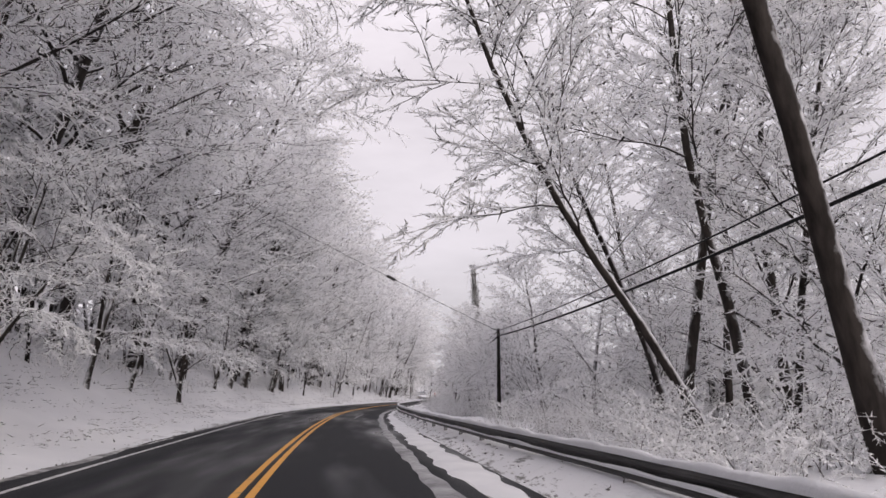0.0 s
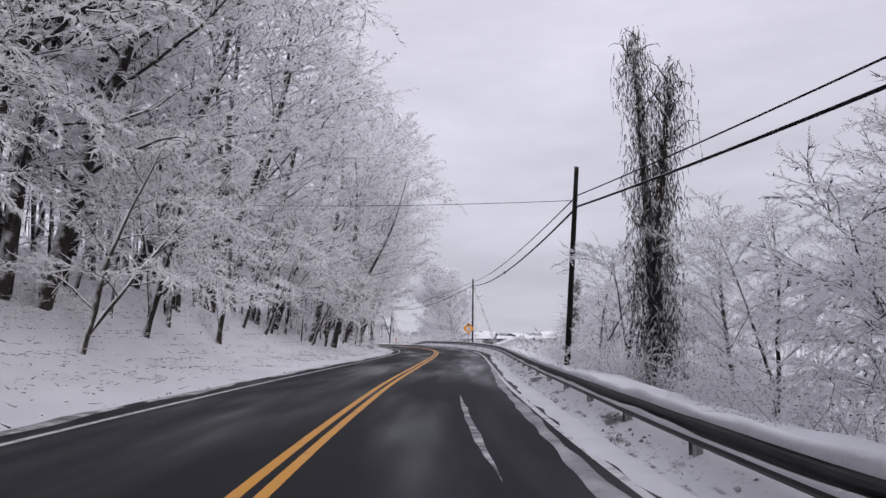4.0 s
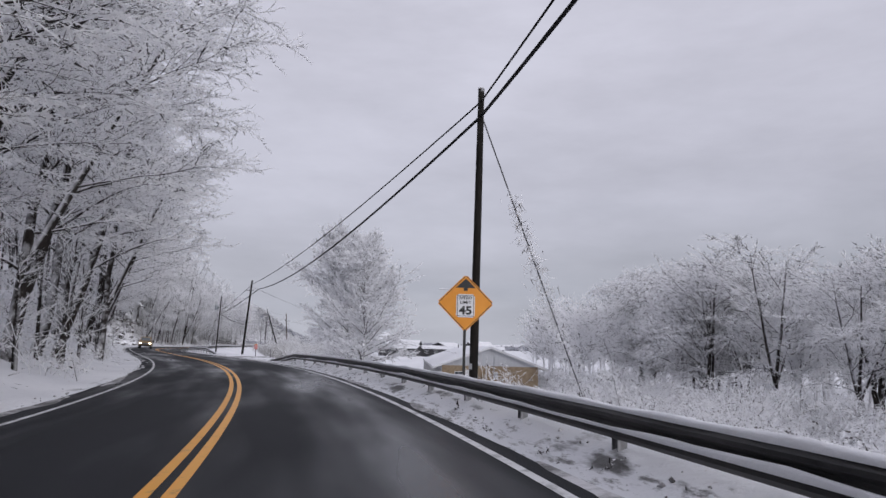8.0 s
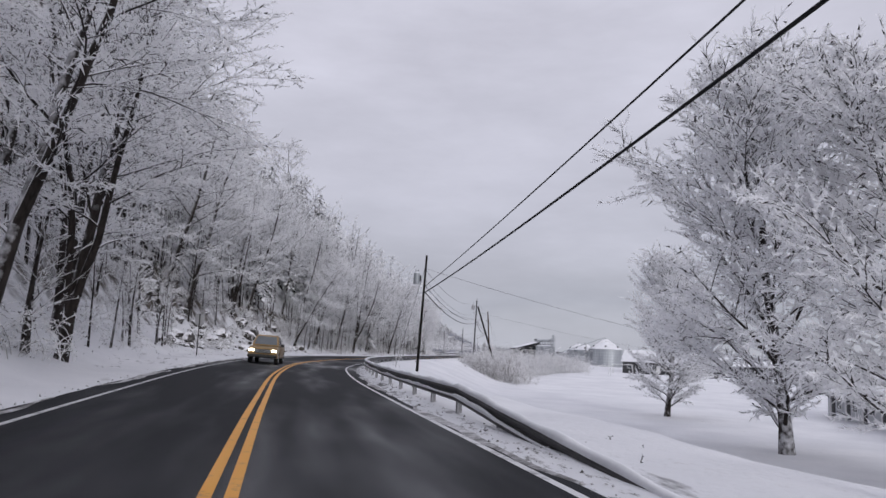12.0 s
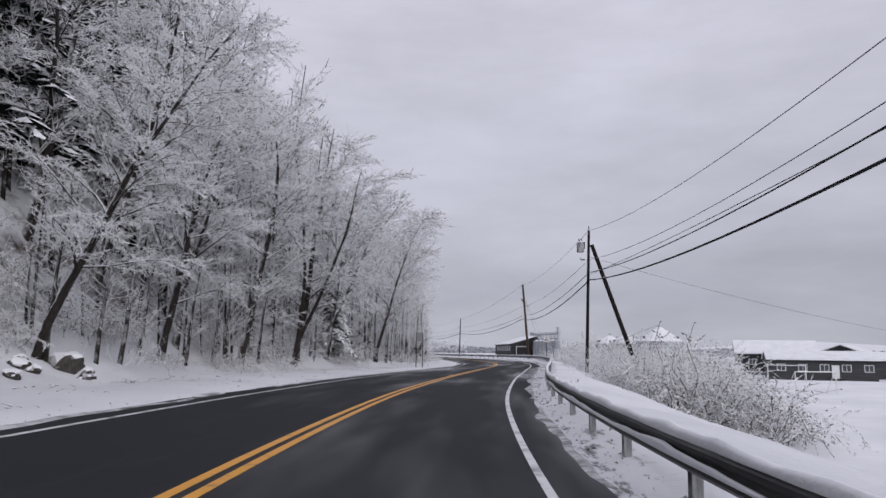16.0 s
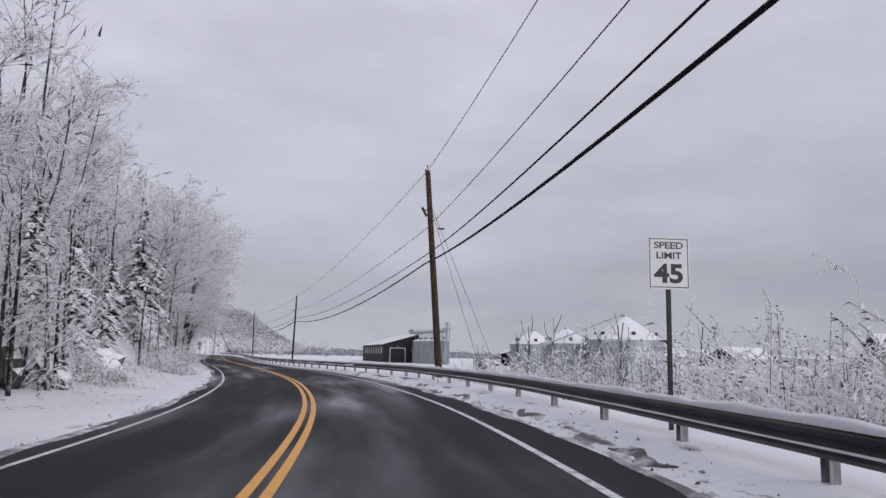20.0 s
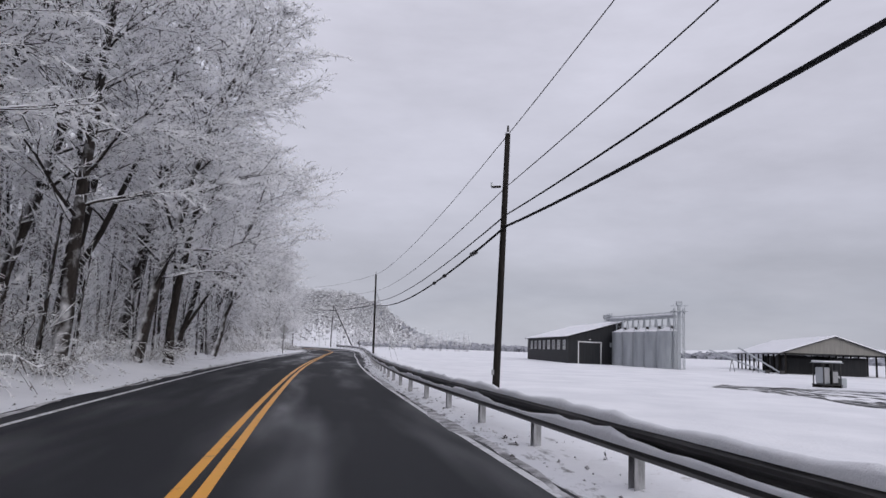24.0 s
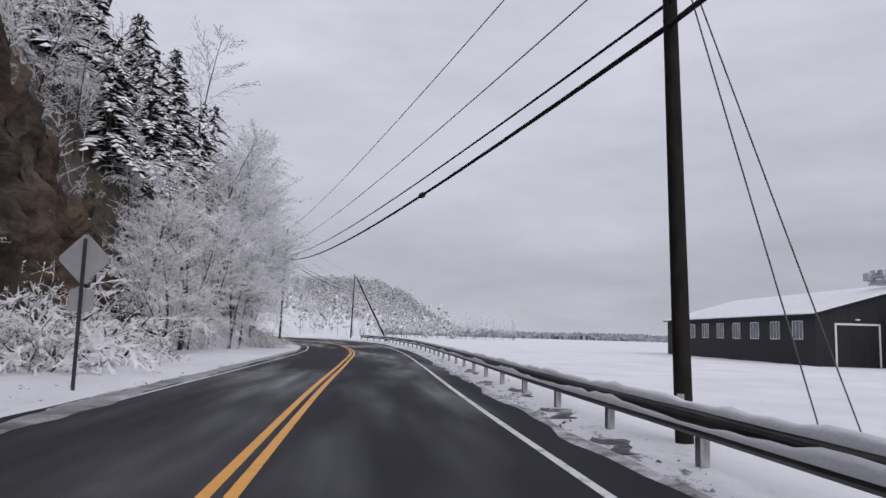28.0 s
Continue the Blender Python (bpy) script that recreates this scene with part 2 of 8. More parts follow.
def twig_material(name, dark, light, start=0.05, end=0.35, through=0.3, tilt=0.7):
    """Frosted twigs: snow on what faces up and on some of the rest, bark beneath; snow lets a little light through."""
    k = Mat(name, 0.85)
    bark = k.mix(k.geo.outputs["Random Per Island"], dark, light)
    cover = k.math("MULTIPLY_ADD", k.up(), tilt, k.geo.outputs["Random Per Island"])
    snow = k.ramp(cover, (max(start, 0.0), 0.0), (end, 1.0))
    col = k.mix(snow, bark, k.mix(k.noise(1.5, 3), (0.89, 0.89, 0.905), (0.95, 0.95, 0.96)))
    k.color(col)
    tr = k.n.new("ShaderNodeBsdfTranslucent")
    k.l.new(col, tr.inputs["Color"])
    mx = k.n.new("ShaderNodeMixShader")
    mx.inputs[0].default_value = through
    k.l.new(k.b.outputs[0], mx.inputs[1])
    k.l.new(tr.outputs[0], mx.inputs[2])
    k.l.new(mx.outputs[0], k.n["Material Output"].inputs["Surface"])
    return k.m


def cliff_material():
    """Layered brown-grey rock, wet in streaks, with snow only where a ledge lies nearly level."""
    k = Mat("ledged_cliff_rock", 0.8)
    beds, blotch, fine = k.noise(0.8, 6, (0.5, 0.5, 3.5), rough=0.65), k.noise(0.35, 4), k.noise(6.0, 6)
    rock = k.mix(k.ramp(beds, (0.30, 0.0), (0.70, 1.0)), (0.018, 0.015, 0.013), (0.12, 0.088, 0.066))
    rock = k.mix(k.ramp(blotch, (0.44, 0.0), (0.64, 0.75)), rock, (0.13, 0.085, 0.057))
    rock = k.mix(k.ramp(k.noise(0.9, 4, (1, 1, 0.12)), (0.50, 0.0), (0.68, 0.7)), rock, (0.012, 0.011, 0.011))
    snow = k.ramp(k.math("MULTIPLY_ADD", fine, 0.6, k.up()), (1.02, 0.0), (1.16, 1.0))
    k.color(k.mix(snow, rock, (0.84, 0.84, 0.87)))
    k.b.inputs["Specular IOR Level"].default_value = 0.25
    k.bump(k.math("ADD", k.math("MULTIPLY", beds, 3.0), fine), 0.8, 0.12)
    return k.m


def simple_material(name, a, b, scale=2.0, rough=0.6, metal=0.0, stretch=(1, 1, 1), bump=0.2):
    k = Mat(name, rough, metal)
    n = k.noise(scale, 5, stretch)
    k.color(k.mix(k.ramp(n, (0.3, 0.0), (0.7, 1.0)), a, b))
    if bump:
        k.bump(k.noise(scale * 8, 4, stretch), bump, 0.01)
    return k.m


M_SNOW = snow_material()
M_PACK = plain_snow_material()
M_SLUSH = slush_material()
M_GREY_SLUSH = slush_material("grey_slush", (0.36, 0.68), (0.07, 0.069, 0.072), (0.46, 0.46, 0.48), (0.5, 0.5, 1))
M_MUD = slush_material("yard_mud", (0.52, 0.66), (0.022, 0.020, 0.019), (0.60, 0.60, 0.62), (0.5, 0.5, 1))
M_TRACK = slush_material("driven_slush", (0.46, 0.62), (0.028, 0.027, 0.028), (0.60, 0.60, 0.62), (0.3, 1.8, 1))
M_ASPHALT = asphalt_material()
M_YELLOW = paint_material("yellow_line_paint", (0.72, 0.33, 0.03), 0.62)
M_WHITE_LINE = paint_material("white_line_paint", (0.66, 0.66, 0.67), 0.56)
M_BARK = bark_material("snowy_bark", (0.016, 0.013, 0.012), (0.05, 0.042, 0.038), 0.12, 0.46)
M_TWIG = twig_material("snowy_twigs", (0.025, 0.022, 0.021), (0.13, 0.118, 0.113), 0.0, 0.12, 0.54, 0.40)
# Heavier snow cover, its white raised as well to brighten dim stretches of wood.
M_TWIG_THICK_LIT = twig_material("thickly_snowed_lit_twigs", (0.03, 0.027, 0.026), (0.16, 0.145, 0.14), 0.0, 0.05, 0.55, 0.25)
M_BRUSH = twig_material("snowy_brush", (0.04, 0.03, 0.026), (0.15, 0.115, 0.098), 0.0, 0.18, 0.46, 0.4)
M_SHRUB = twig_material("brown_snowy_shrub", (0.045, 0.032, 0.027), (0.17, 0.125, 0.105), 0.12, 0.62, 0.34, 0.45)
M_VINE = twig_material("dark_frosted_vines", (0.016, 0.014, 0.013), (0.06, 0.052, 0.048), 0.72, 1.15, 0.2, 0.45)
M_NEEDLE = bark_material("snowy_needles", (0.006, 0.009, 0.008), (0.018, 0.025, 0.019), 0.25, 0.56)
M_POLE = bark_material("weathered_pole_wood", (0.008, 0.007, 0.0065), (0.022, 0.019, 0.017), 0.8, 0.95)
M_POLE_BROWN = bark_material("brown_pole_wood", (0.03, 0.02, 0.015), (0.085, 0.052, 0.034), 0.8, 0.95)
M_CABLE = bark_material("snowy_black_cable", (0.010, 0.010, 0.011), (0.025, 0.025, 0.027), 0.55, 0.8)
M_WIRE = bark_material("bare_wire", (0.06, 0.06, 0.065), (0.12, 0.12, 0.125), 0.7, 0.9)
M_RAIL = simple_material("weathered_rail_steel", (0.020, 0.019, 0.020), (0.055, 0.052, 0.052), 1.2, 0.55, 0.3)
M_GALV = simple_material("galvanised_steel", (0.30, 0.32, 0.34), (0.46, 0.48, 0.50), 0.8, 0.45, 0.6, (1, 1, 0.2))
M_POST = bark_material("frosted_post_steel", (0.12, 0.12, 0.125), (0.5, 0.5, 0.52), 0.55, 0.8)
M_SIGN_ORANGE = simple_material("orange_sign_face", (0.72, 0.27, 0.02), (0.78, 0.31, 0.03), 4.0, 0.4, 0, (1, 1, 1), 0)
M_SIGN_WHITE = simple_material("white_sign_face", (0.70, 0.70, 0.72), (0.76, 0.76, 0.78), 4.0, 0.4, 0, (1, 1, 1), 0)
M_SIGN_BLACK = simple_material("black_sign_ink", (0.015, 0.015, 0.016), (0.02, 0.02, 0.02), 4.0, 0.5, 0, (1, 1, 1), 0)
M_SIGN_RED = simple_material("red_sign_face", (0.45, 0.04, 0.03), (0.52, 0.06, 0.05), 4.0, 0.5, 0, (1, 1, 1), 0)
M_SIGN_BACK = simple_material("bare_aluminium", (0.30, 0.30, 0.31), (0.38, 0.38, 0.39), 3.0, 0.5, 0.5)
M_STEEL_DARK = simple_material("dark_steel_post", (0.02, 0.02, 0.021), (0.045, 0.043, 0.042), 6.0, 0.6, 0.3)
M_BARN = simple_material("dark_barn_siding", (0.006, 0.0065, 0.0085), (0.015, 0.016, 0.019), 1.0, 0.8, 0, (6, 6, 0.3))
M_GLASS = simple_material("window_glass", (0.05, 0.06, 0.07), (0.10, 0.11, 0.12), 0.5, 0.08)
M_TRIM = simple_material("white_trim", (0.62, 0.62, 0.62), (0.74, 0.74, 0.74), 2.0, 0.5)
M_BRICK = simple_material("tan_brick", (0.22, 0.165, 0.105), (0.33, 0.25, 0.165), 3.0, 0.8)
M_GABLE = simple_material("pale_gable_board", (0.42, 0.43, 0.45), (0.50, 0.51, 0.53), 1.0, 0.6, 0, (6, 6, 0.4))
M_HOME = simple_material("grey_home_siding", (0.022, 0.022, 0.025), (0.045, 0.045, 0.05), 1.0, 0.7, 0, (0.4, 0.4, 8))
M_STONE = bark_material("snowy_stone", (0.025, 0.023, 0.021), (0.10, 0.092, 0.085), 0.22, 0.5)
M_FARWOOD = twig_material("far_snowy_wood", (0.07, 0.07, 0.077), (0.19, 0.19, 0.20), 0.04, 0.68, 0.25, 0.45)
# Far woods in bluish grey, with the distance haze put into the colour.
M_HAZY_WOODMASS = simple_material("hazy_wood_mass", (0.15, 0.158, 0.18), (0.36, 0.365, 0.40), 0.12, 0.9, 0, (1, 1, 1.5), 0.6)
M_RUBBER = simple_material("black_rubber", (0.012, 0.012, 0.012), (0.02, 0.02, 0.02), 5.0, 0.8)
M_CARPAINT = simple_material("bronze_car_paint", (0.24, 0.15, 0.055), (0.28, 0.18, 0.07), 1.0, 0.3, 0.4, (1, 1, 1), 0)
M_DARKCAR = simple_material("dark_car_paint", (0.02, 0.022, 0.026), (0.03, 0.032, 0.036), 1.0, 0.3, 0.2, (1, 1, 1), 0)
k_ = Mat("lit_headlamp")
k_.b.inputs["Emission Color"].default_value = (1.0, 0.86, 0.62, 1)
k_.b.inputs["Emission Strength"].default_value = 6.0
M_LAMP = k_.m

# ---- plan: the road's centre line, and the land on both sides of it ----
LINE = [
    (38.5, -160), (28.59, -135), (22.48, -117.31), (16.34, -99.42), (10.73, -81.32), (5.82, -63.12),
    (2.4, -44.71), (0.31, -26.11), (-1.05, -7.5), (-2.39, 11), (-4.41, 29.41), (-7.87, 47.63),
    (-12.85, 65.65), (-19.23, 83.17), (-26.78, 100.35), (-34.37, 117.5), (-41.7, 134.9), (-48.01, 152.84),
    (-52.02, 171.26), (-54.13, 190.08), (-54.8, 208.7), (-54.7, 227.2), (-54.69, 245.61), (-56.07, 263.84),
    (-59.23, 281.88), (-63.77, 299.59), (-69.05, 317.17), (-74.6, 334.53), (-79.95, 351.91), (-84.97, 369.31),
    (-89.7, 386.75), (-94.5, 404.1), (-99.0, 421.1), (-103.7, 438.1), (-109.4, 455), (-116, 471.5),
    (-125.5, 487), (-138, 501), (-153, 513), (-170, 523),
]


def smooth_line(knots, n=18):
    k = np.array(knots, float)
    out = []
    for i in range(1, len(k) - 2):
        a, b, c, d = k[i - 1 : i + 3]
        for u in np.arange(n) / n:
            out.append(0.5 * (2 * b + (c - a) * u + (2 * a - 5 * b + 4 * c - d) * u * u + (3 * b - a - 3 * c + d) * u**3))
    return np.array(out)


CL = smooth_line(LINE)
TAN = np.gradient(CL, axis=0)
TAN /= np.linalg.norm(TAN, axis=1)[:, None]
RIGHT = np.stack([TAN[:, 1], -TAN[:, 0]], 1)
SS = np.r_[0, np.cumsum(np.linalg.norm(np.diff(CL, axis=0), axis=1))]
SS -= SS[int(np.hypot(*(CL - np.array([22.5, -117.3])).T).argmin())]
S_MIN, S_MAX = float(SS[0]), float(SS[-1])
HEAD = np.unwrap(np.arctan2(-TAN[:, 0], TAN[:, 1]))
KAPPA = np.convolve(np.pad(np.gradient(HEAD, SS), 30, "edge"), np.ones(61) / 61, "valid")
N_FAR = np.array([math.cos(radians(12)), math.sin(radians(12))])
T_FAR = np.array([-math.sin(radians(12)), math.cos(radians(12))])


def ground_xy(s, d):
    """The place s metres along the road and d metres to the right of its centre line; far out the lines run straight."""
    s = np.asarray(s, float)
    d = np.asarray(d, float)
    over = s - np.clip(s, S_MIN, S_MAX)
    p = np.stack([np.interp(s, SS, CL[:, 0]), np.interp(s, SS, CL[:, 1])], -1)
    n = np.stack([np.interp(s, SS, RIGHT[:, 0]), np.interp(s, SS, RIGHT[:, 1])], -1)
    near = np.clip(d, -30, 30)
    return p + n * near[..., None] + N_FAR * (d - near)[..., None] + T_FAR * over[..., None]


def to_sd(x, y):
    q = np.array([x, y], float)
    i = int(np.hypot(*(CL - q).T).argmin())
    s, d = SS[i] + (q - CL[i]) @ TAN[i], float((q - CL[i]) @ RIGHT[i])
    if abs(d) > 30 or s < S_MIN or s > S_MAX:
        for _ in range(12):
            e = q - ground_xy(s, d)
            s, d = s + float(e @ T_FAR) * 0.9, d + float(e @ N_FAR) * 0.9
    return float(s), float(d)


def table(s, *rows):
    a = np.array(rows, float)
    return np.interp(s, a[:, 0], a[:, 1])


RAIL_D = ((-60, 5.2), (11, 5.3), (63, 3.95), (92, 4.6), (129, 4.8), (155, 4.5), (185, 4.5), (240, 4.3), (281, 4.95), (299, 4.8), (327, 5.0), (346, 5.4), (383, 5.4), (413, 5.8), (446, 4.4), (472, 4.0), (500, 4.5), (529, 5.0), (600, 5.3))


def asphalt_edge(s):
    return np.clip(table(s, *RAIL_D) - 0.45, 3.8, 4.5)


def bank_slope(s):
    """Steepness of the wooded hillside on the left."""
    return table(s, (-60, 0.55), (100, 0.5), (150, 0.38), (200, 0.45), (240, 0.9), (285, 1.35), (330, 1.2), (360, 1.0), (384, 0.45), (430, 0.5), (500, 0.62), (513, 0.7), (525, 2.4), (612, 2.5), (650, 1.2), (700, 0.6))


def hill_top(s):
    return table(s, (-200, 24), (100, 22), (170, 18), (240, 44), (300, 64), (350, 56), (378, 38), (400, 20), (470, 30), (560, 48), (640, 46), (800, 30), (1100, 18))


def verge_left(s):
    """Width of the snow-covered strip between the road and the foot of the hill."""
    return table(s, (-60, 5.0), (110, 5.2), (140, 5.4), (200, 5.4), (245, 5.6), (275, 8.0), (300, 10.0), (330, 10.0), (380, 8.0), (430, 6.0), (480, 5.4), (513, 6.0), (524, 11.0), (566, 11.5), (582, 9.0), (640, 7.0))


def field_level(s):
    return table(s, (-60, -5), (60, -4), (130, -2.6), (170, -2.4), (215, -3.6), (260, -3.6), (300, -3.4), (345, -3.0), (375, -1.9), (430, -1.7), (480, -1.3), (540, -0.9), (620, -0.7), (900, -0.5))


def ground_z(s, d):
    s, d = np.broadcast_arrays(np.asarray(s, float), np.asarray(d, float))
    x, y = np.moveaxis(ground_xy(s, d), -1, 0)
    e = np.interp(s, SS, KAPPA) * 8.0
    tilt = e * np.clip(d, -6, 6) * np.clip((16 - np.abs(d)) / 9, 0, 1)
    rough = 0.05 * np.sin(x * 0.9 + y * 0.37) * np.sin(y * 0.61 - x * 0.2) + 0.03 * np.sin(x * 2.3 - y * 1.7)
    a = np.abs(d) - np.where(d > 0, asphalt_edge(s) - 4.3, 0.0)
    # beside the asphalt the snow rises, then lies level
    lip = np.interp(a, (0, 3.6, 4.3, 4.9, 6.0), (-0.12, -0.10, 0.0, 0.06, 0.08))
    # the plough's berm round the rail's posts
    berm = table(s, (-60, 0.30), (196, 0.30), (204, 0.0), (226, 0.0), (234, 0.12), (330, 0.18), (430, 0.12), (600, 0.06))
    lip = lip + np.where(d > 0, berm * np.interp(a, (4.25, 4.6, 5.2, 6.4, 8.5), (0, 0.45, 1.0, 0.9, 0)), 0.0)
    z = lip + tilt + rough * np.clip((a - 4.2) / 2.5, 0.12, 1)
    left = np.maximum(-d - verge_left(s), 0)
    top = hill_top(s)
    rise = bank_slope(s) * left * np.clip(left / 6, 0.35, 1)
    rise = top * (1 - np.exp(-rise / top))
    lumps = 0.5 * np.sin(x * 0.23 + 1.3) * np.sin(y * 0.19) + 0.25 * np.sin(x * 0.7 + y * 0.5)
    z = z + rise + lumps * np.clip(left / 8, 0, 1)
    fade = np.clip((-d - 350) / 600, 0, 1)
    z = z - fade * rise * 0.3
    right = np.clip((d - table(s, (-60, 11.0), (34, 11.0), (52, 6.6))) / table(s, (0, 9.0), (200, 12.0), (300, 12.0), (380, 9.0), (460, 5.0), (600, 5.0)), 0, 1)
    right = right * right * (3 - 2 * right)
    z = z + right * field_level(s)
    # low hills far beyond the fields, and the long wooded ridge ahead
    far = np.hypot(x + 60, y - 250)
    z = z + 46 * np.exp(-(((far - 2150) / 330) ** 2)) * (0.75 + 0.25 * np.sin(x * 0.004 + y * 0.002)) * (d > 0)
    step = np.clip((-295 - x) / 130, 0, 1)
    z = z + 72 * step * step * (3 - 2 * step) * np.exp(-(((y - 1760) / 230) ** 2))
    return z


def gz(s, d):
    return float(ground_z(s, d))


def on_ground(x, y):
    s, d = to_sd(x, y)
    return gz(s, d)


# ---- mesh helpers ----


def mesh_ob(name, verts, faces, mat, parent=None, label="", smooth=False):
    me = bpy.data.meshes.new(name)
    me.from_pydata([tuple(v) for v in verts], [], [tuple(f) for f in faces])
    me.materials.append(mat)
    if smooth:
        me.polygons.foreach_set("use_smooth", [True] * len(me.polygons))
    ob = new(name, me)
    if parent is not None:
        ob.parent = parent
    if label:
        ob["label"] = label
    return ob


def part(name, bm, mat, parent=None, label="", smooth=False):
    me = bpy.data.meshes.new(name)
    bmesh.ops.recalc_face_normals(bm, faces=bm.faces)
    bm.to_mesh(me)
    bm.free()
    me.materials.append(mat)
    if smooth:
        me.polygons.foreach_set("use_smooth", [True] * len(me.polygons))
    ob = new(name, me)
    if parent is not None:
        ob.parent = parent
    if label:
        ob["label"] = label
    return ob


def share(name, data, parent, m=None, label=""):
    ob = new(name, data)
    ob.parent = parent
    if m is not None:
        ob.matrix_basis = m
    if label:
        ob["label"] = label
    return ob


def empty(name, m=None):
    ob = new(name)
    ob.empty_display_size = 0.2
    if m is not None:
        ob.matrix_basis = m
    return ob


def box(bm, cx, cy, cz, sx, sy, sz, bevel=0.0, m=None):
    """A box from its centre and its sizes."""
    mat = Matrix.LocRotScale((cx, cy, cz), None, (sx, sy, sz))
    if m is not None:
        mat = m @ mat
    r = bmesh.ops.create_cube(bm, size=1.0, matrix=mat)
    if bevel > 0:
        edges = list({e for v in r["verts"] for e in v.link_edges})
        bmesh.ops.bevel(bm, geom=edges, offset=bevel, segments=1, affect="EDGES")
    return bm


def boxed(*args, **kw):
    return box(bmesh.new(), *args, **kw)


def cyl(bm, p, q, r0, r1=None, sides=10, caps=True):
    """A round bar from p to q."""
    p, q = Vector(p), Vector(q)
    r1 = r0 if r1 is None else r1
    m = Matrix.Translation((p + q) / 2) @ (q - p).to_track_quat("Z", "Y").to_matrix().to_4x4()
    bmesh.ops.create_cone(bm, cap_ends=caps, segments=sides, radius1=r0, radius2=max(r1, 1e-4), depth=(q - p).length, matrix=m)
    return bm


def tube(points, radii, sides, close=True):
    """Vertices and faces of a tapered tube along points."""
    pts = np.asarray(points, float)
    rad = np.broadcast_to(np.asarray(radii, float), (len(pts),))
    tg = np.gradient(pts, axis=0)
    tg /= np.linalg.norm(tg, axis=1)[:, None] + 1e-9
    ref = np.where(np.abs(tg[:, 2:3]) > 0.9, np.array([[1.0, 0, 0]]), np.array([[0, 0, 1.0]]))
    u = np.cross(tg, ref)
    u /= np.linalg.norm(u, axis=1)[:, None] + 1e-9
    v = np.cross(u, tg)
    ang = np.arange(sides) / sides * 2 * np.pi + np.pi / 2
    ring = pts[:, None] + rad[:, None, None] * (np.cos(ang)[None, :, None] * u[:, None] + np.sin(ang)[None, :, None] * v[:, None])
    verts = ring.reshape(-1, 3)
    faces = []
    for i in range(len(pts) - 1):
        for j in range(sides):
            a, b = i * sides + j, i * sides + (j + 1) % sides
            faces.append((a, b, b + sides, a + sides))
    if close:
        faces.append(tuple(range(sides))[::-1])
        faces.append(tuple(range((len(pts) - 1) * sides, len(pts) * sides)))
    return verts, faces


class Soup:
    """Collects vertices and faces of many small pieces."""

    def __init__(self):
        self.v, self.f, self.n = [], [], 0

    def add(self, verts, faces):
        self.v.append(np.asarray(verts, float))
        self.f.extend(tuple(i + self.n for i in f) for f in faces)
        self.n += len(verts)

    def verts(self):
        return np.concatenate(self.v) if self.v else np.zeros((0, 3))


def ribbon(name, d0, d1, s0, s1, lift, mat, step=1.5, wave=0.0, parent=None, kind="structure"):
    """A flat strip laid along the road between two distances from its centre line."""
    s = np.arange(s0, s1 + step * 0.5, step)
    e = np.interp(s, SS, KAPPA) * 8.0
    w = wave * (np.sin(s * 0.83) + np.sin(s * 0.31 + 2) + np.sin(s * 2.1))
    a, b = ground_xy(s, d0 + w * 0 + np.zeros_like(s)), ground_xy(s, d1 + w)
    za, zb = e * d0 + lift, e * d1 + lift
    verts = np.concatenate([np.c_[a, za], np.c_[b, zb]])
    n = len(s)
    faces = [(i, n + i, n + i + 1, i + 1) for i in range(n - 1)]
    ob = mesh_ob(name, verts, faces, mat, parent)
    uv = ob.data.uv_layers.new(name="lane")
    su, dv = np.r_[s, s], np.r_[np.full(n, d0), np.full(n, d1)]
    loops = np.array([v for f in faces for v in f])
    uv.data.foreach_set("uv", np.c_[su[loops], dv[loops]].ravel())
    return tagged(ob, kind=kind) if parent is None else ob

# ---- ground and road ----


def build_ground():
    near = np.arange(-66, S_MAX - 1, 1.5)
    s = np.concatenate([[-2600, -1500, -900, -500, -300, -180, -110], near, S_MAX + np.array([6, 15, 30, 50, 75, 100, 130, 165, 200, 240, 280, 330, 380, 430, 490, 560, 640, 740, 880, 1100, 1500, 2200, 3000.0])])
    side = np.array([3.3, 3.8, 4.15, 4.5, 4.9, 5.4, 6, 6.6, 7.3, 8, 8.8, 9.7, 10.8, 12, 13.5, 15, 17, 19.5, 22.5, 26, 30, 35, 41, 48, 56, 66, 80, 100, 125, 155, 195, 250, 320, 400, 500, 650, 850, 1150, 1600, 2100, 2700])
    d = np.concatenate([-side[::-1], [0.0], side])
    gs, gd = np.meshgrid(s, d, indexing="ij")
    xy = ground_xy(gs, gd)
    z = ground_z(gs, gd)
    ns, nd = gs.shape
    verts = np.concatenate([xy, z[..., None]], -1).reshape(-1, 3)
    idx = np.arange(ns * nd).reshape(ns, nd)
    faces = np.stack([idx[:-1, :-1], idx[:-1, 1:], idx[1:, 1:], idx[1:, :-1]], -1).reshape(-1, 4)
    ob = mesh_ob("ground", verts, faces.tolist(), M_SNOW, smooth=True)
    uv = ob.data.uv_layers.new(name="lane")
    off = np.where(gd > 0, gd - asphalt_edge(gs), -gd - 3.6)
    uv.data.foreach_set("uv", np.stack([gs, off], -1).reshape(-1, 2)[faces.ravel()].ravel())
    return tagged(ob, "snow-covered ground rising into a wooded hillside beside the road", "ground", kind="structure")


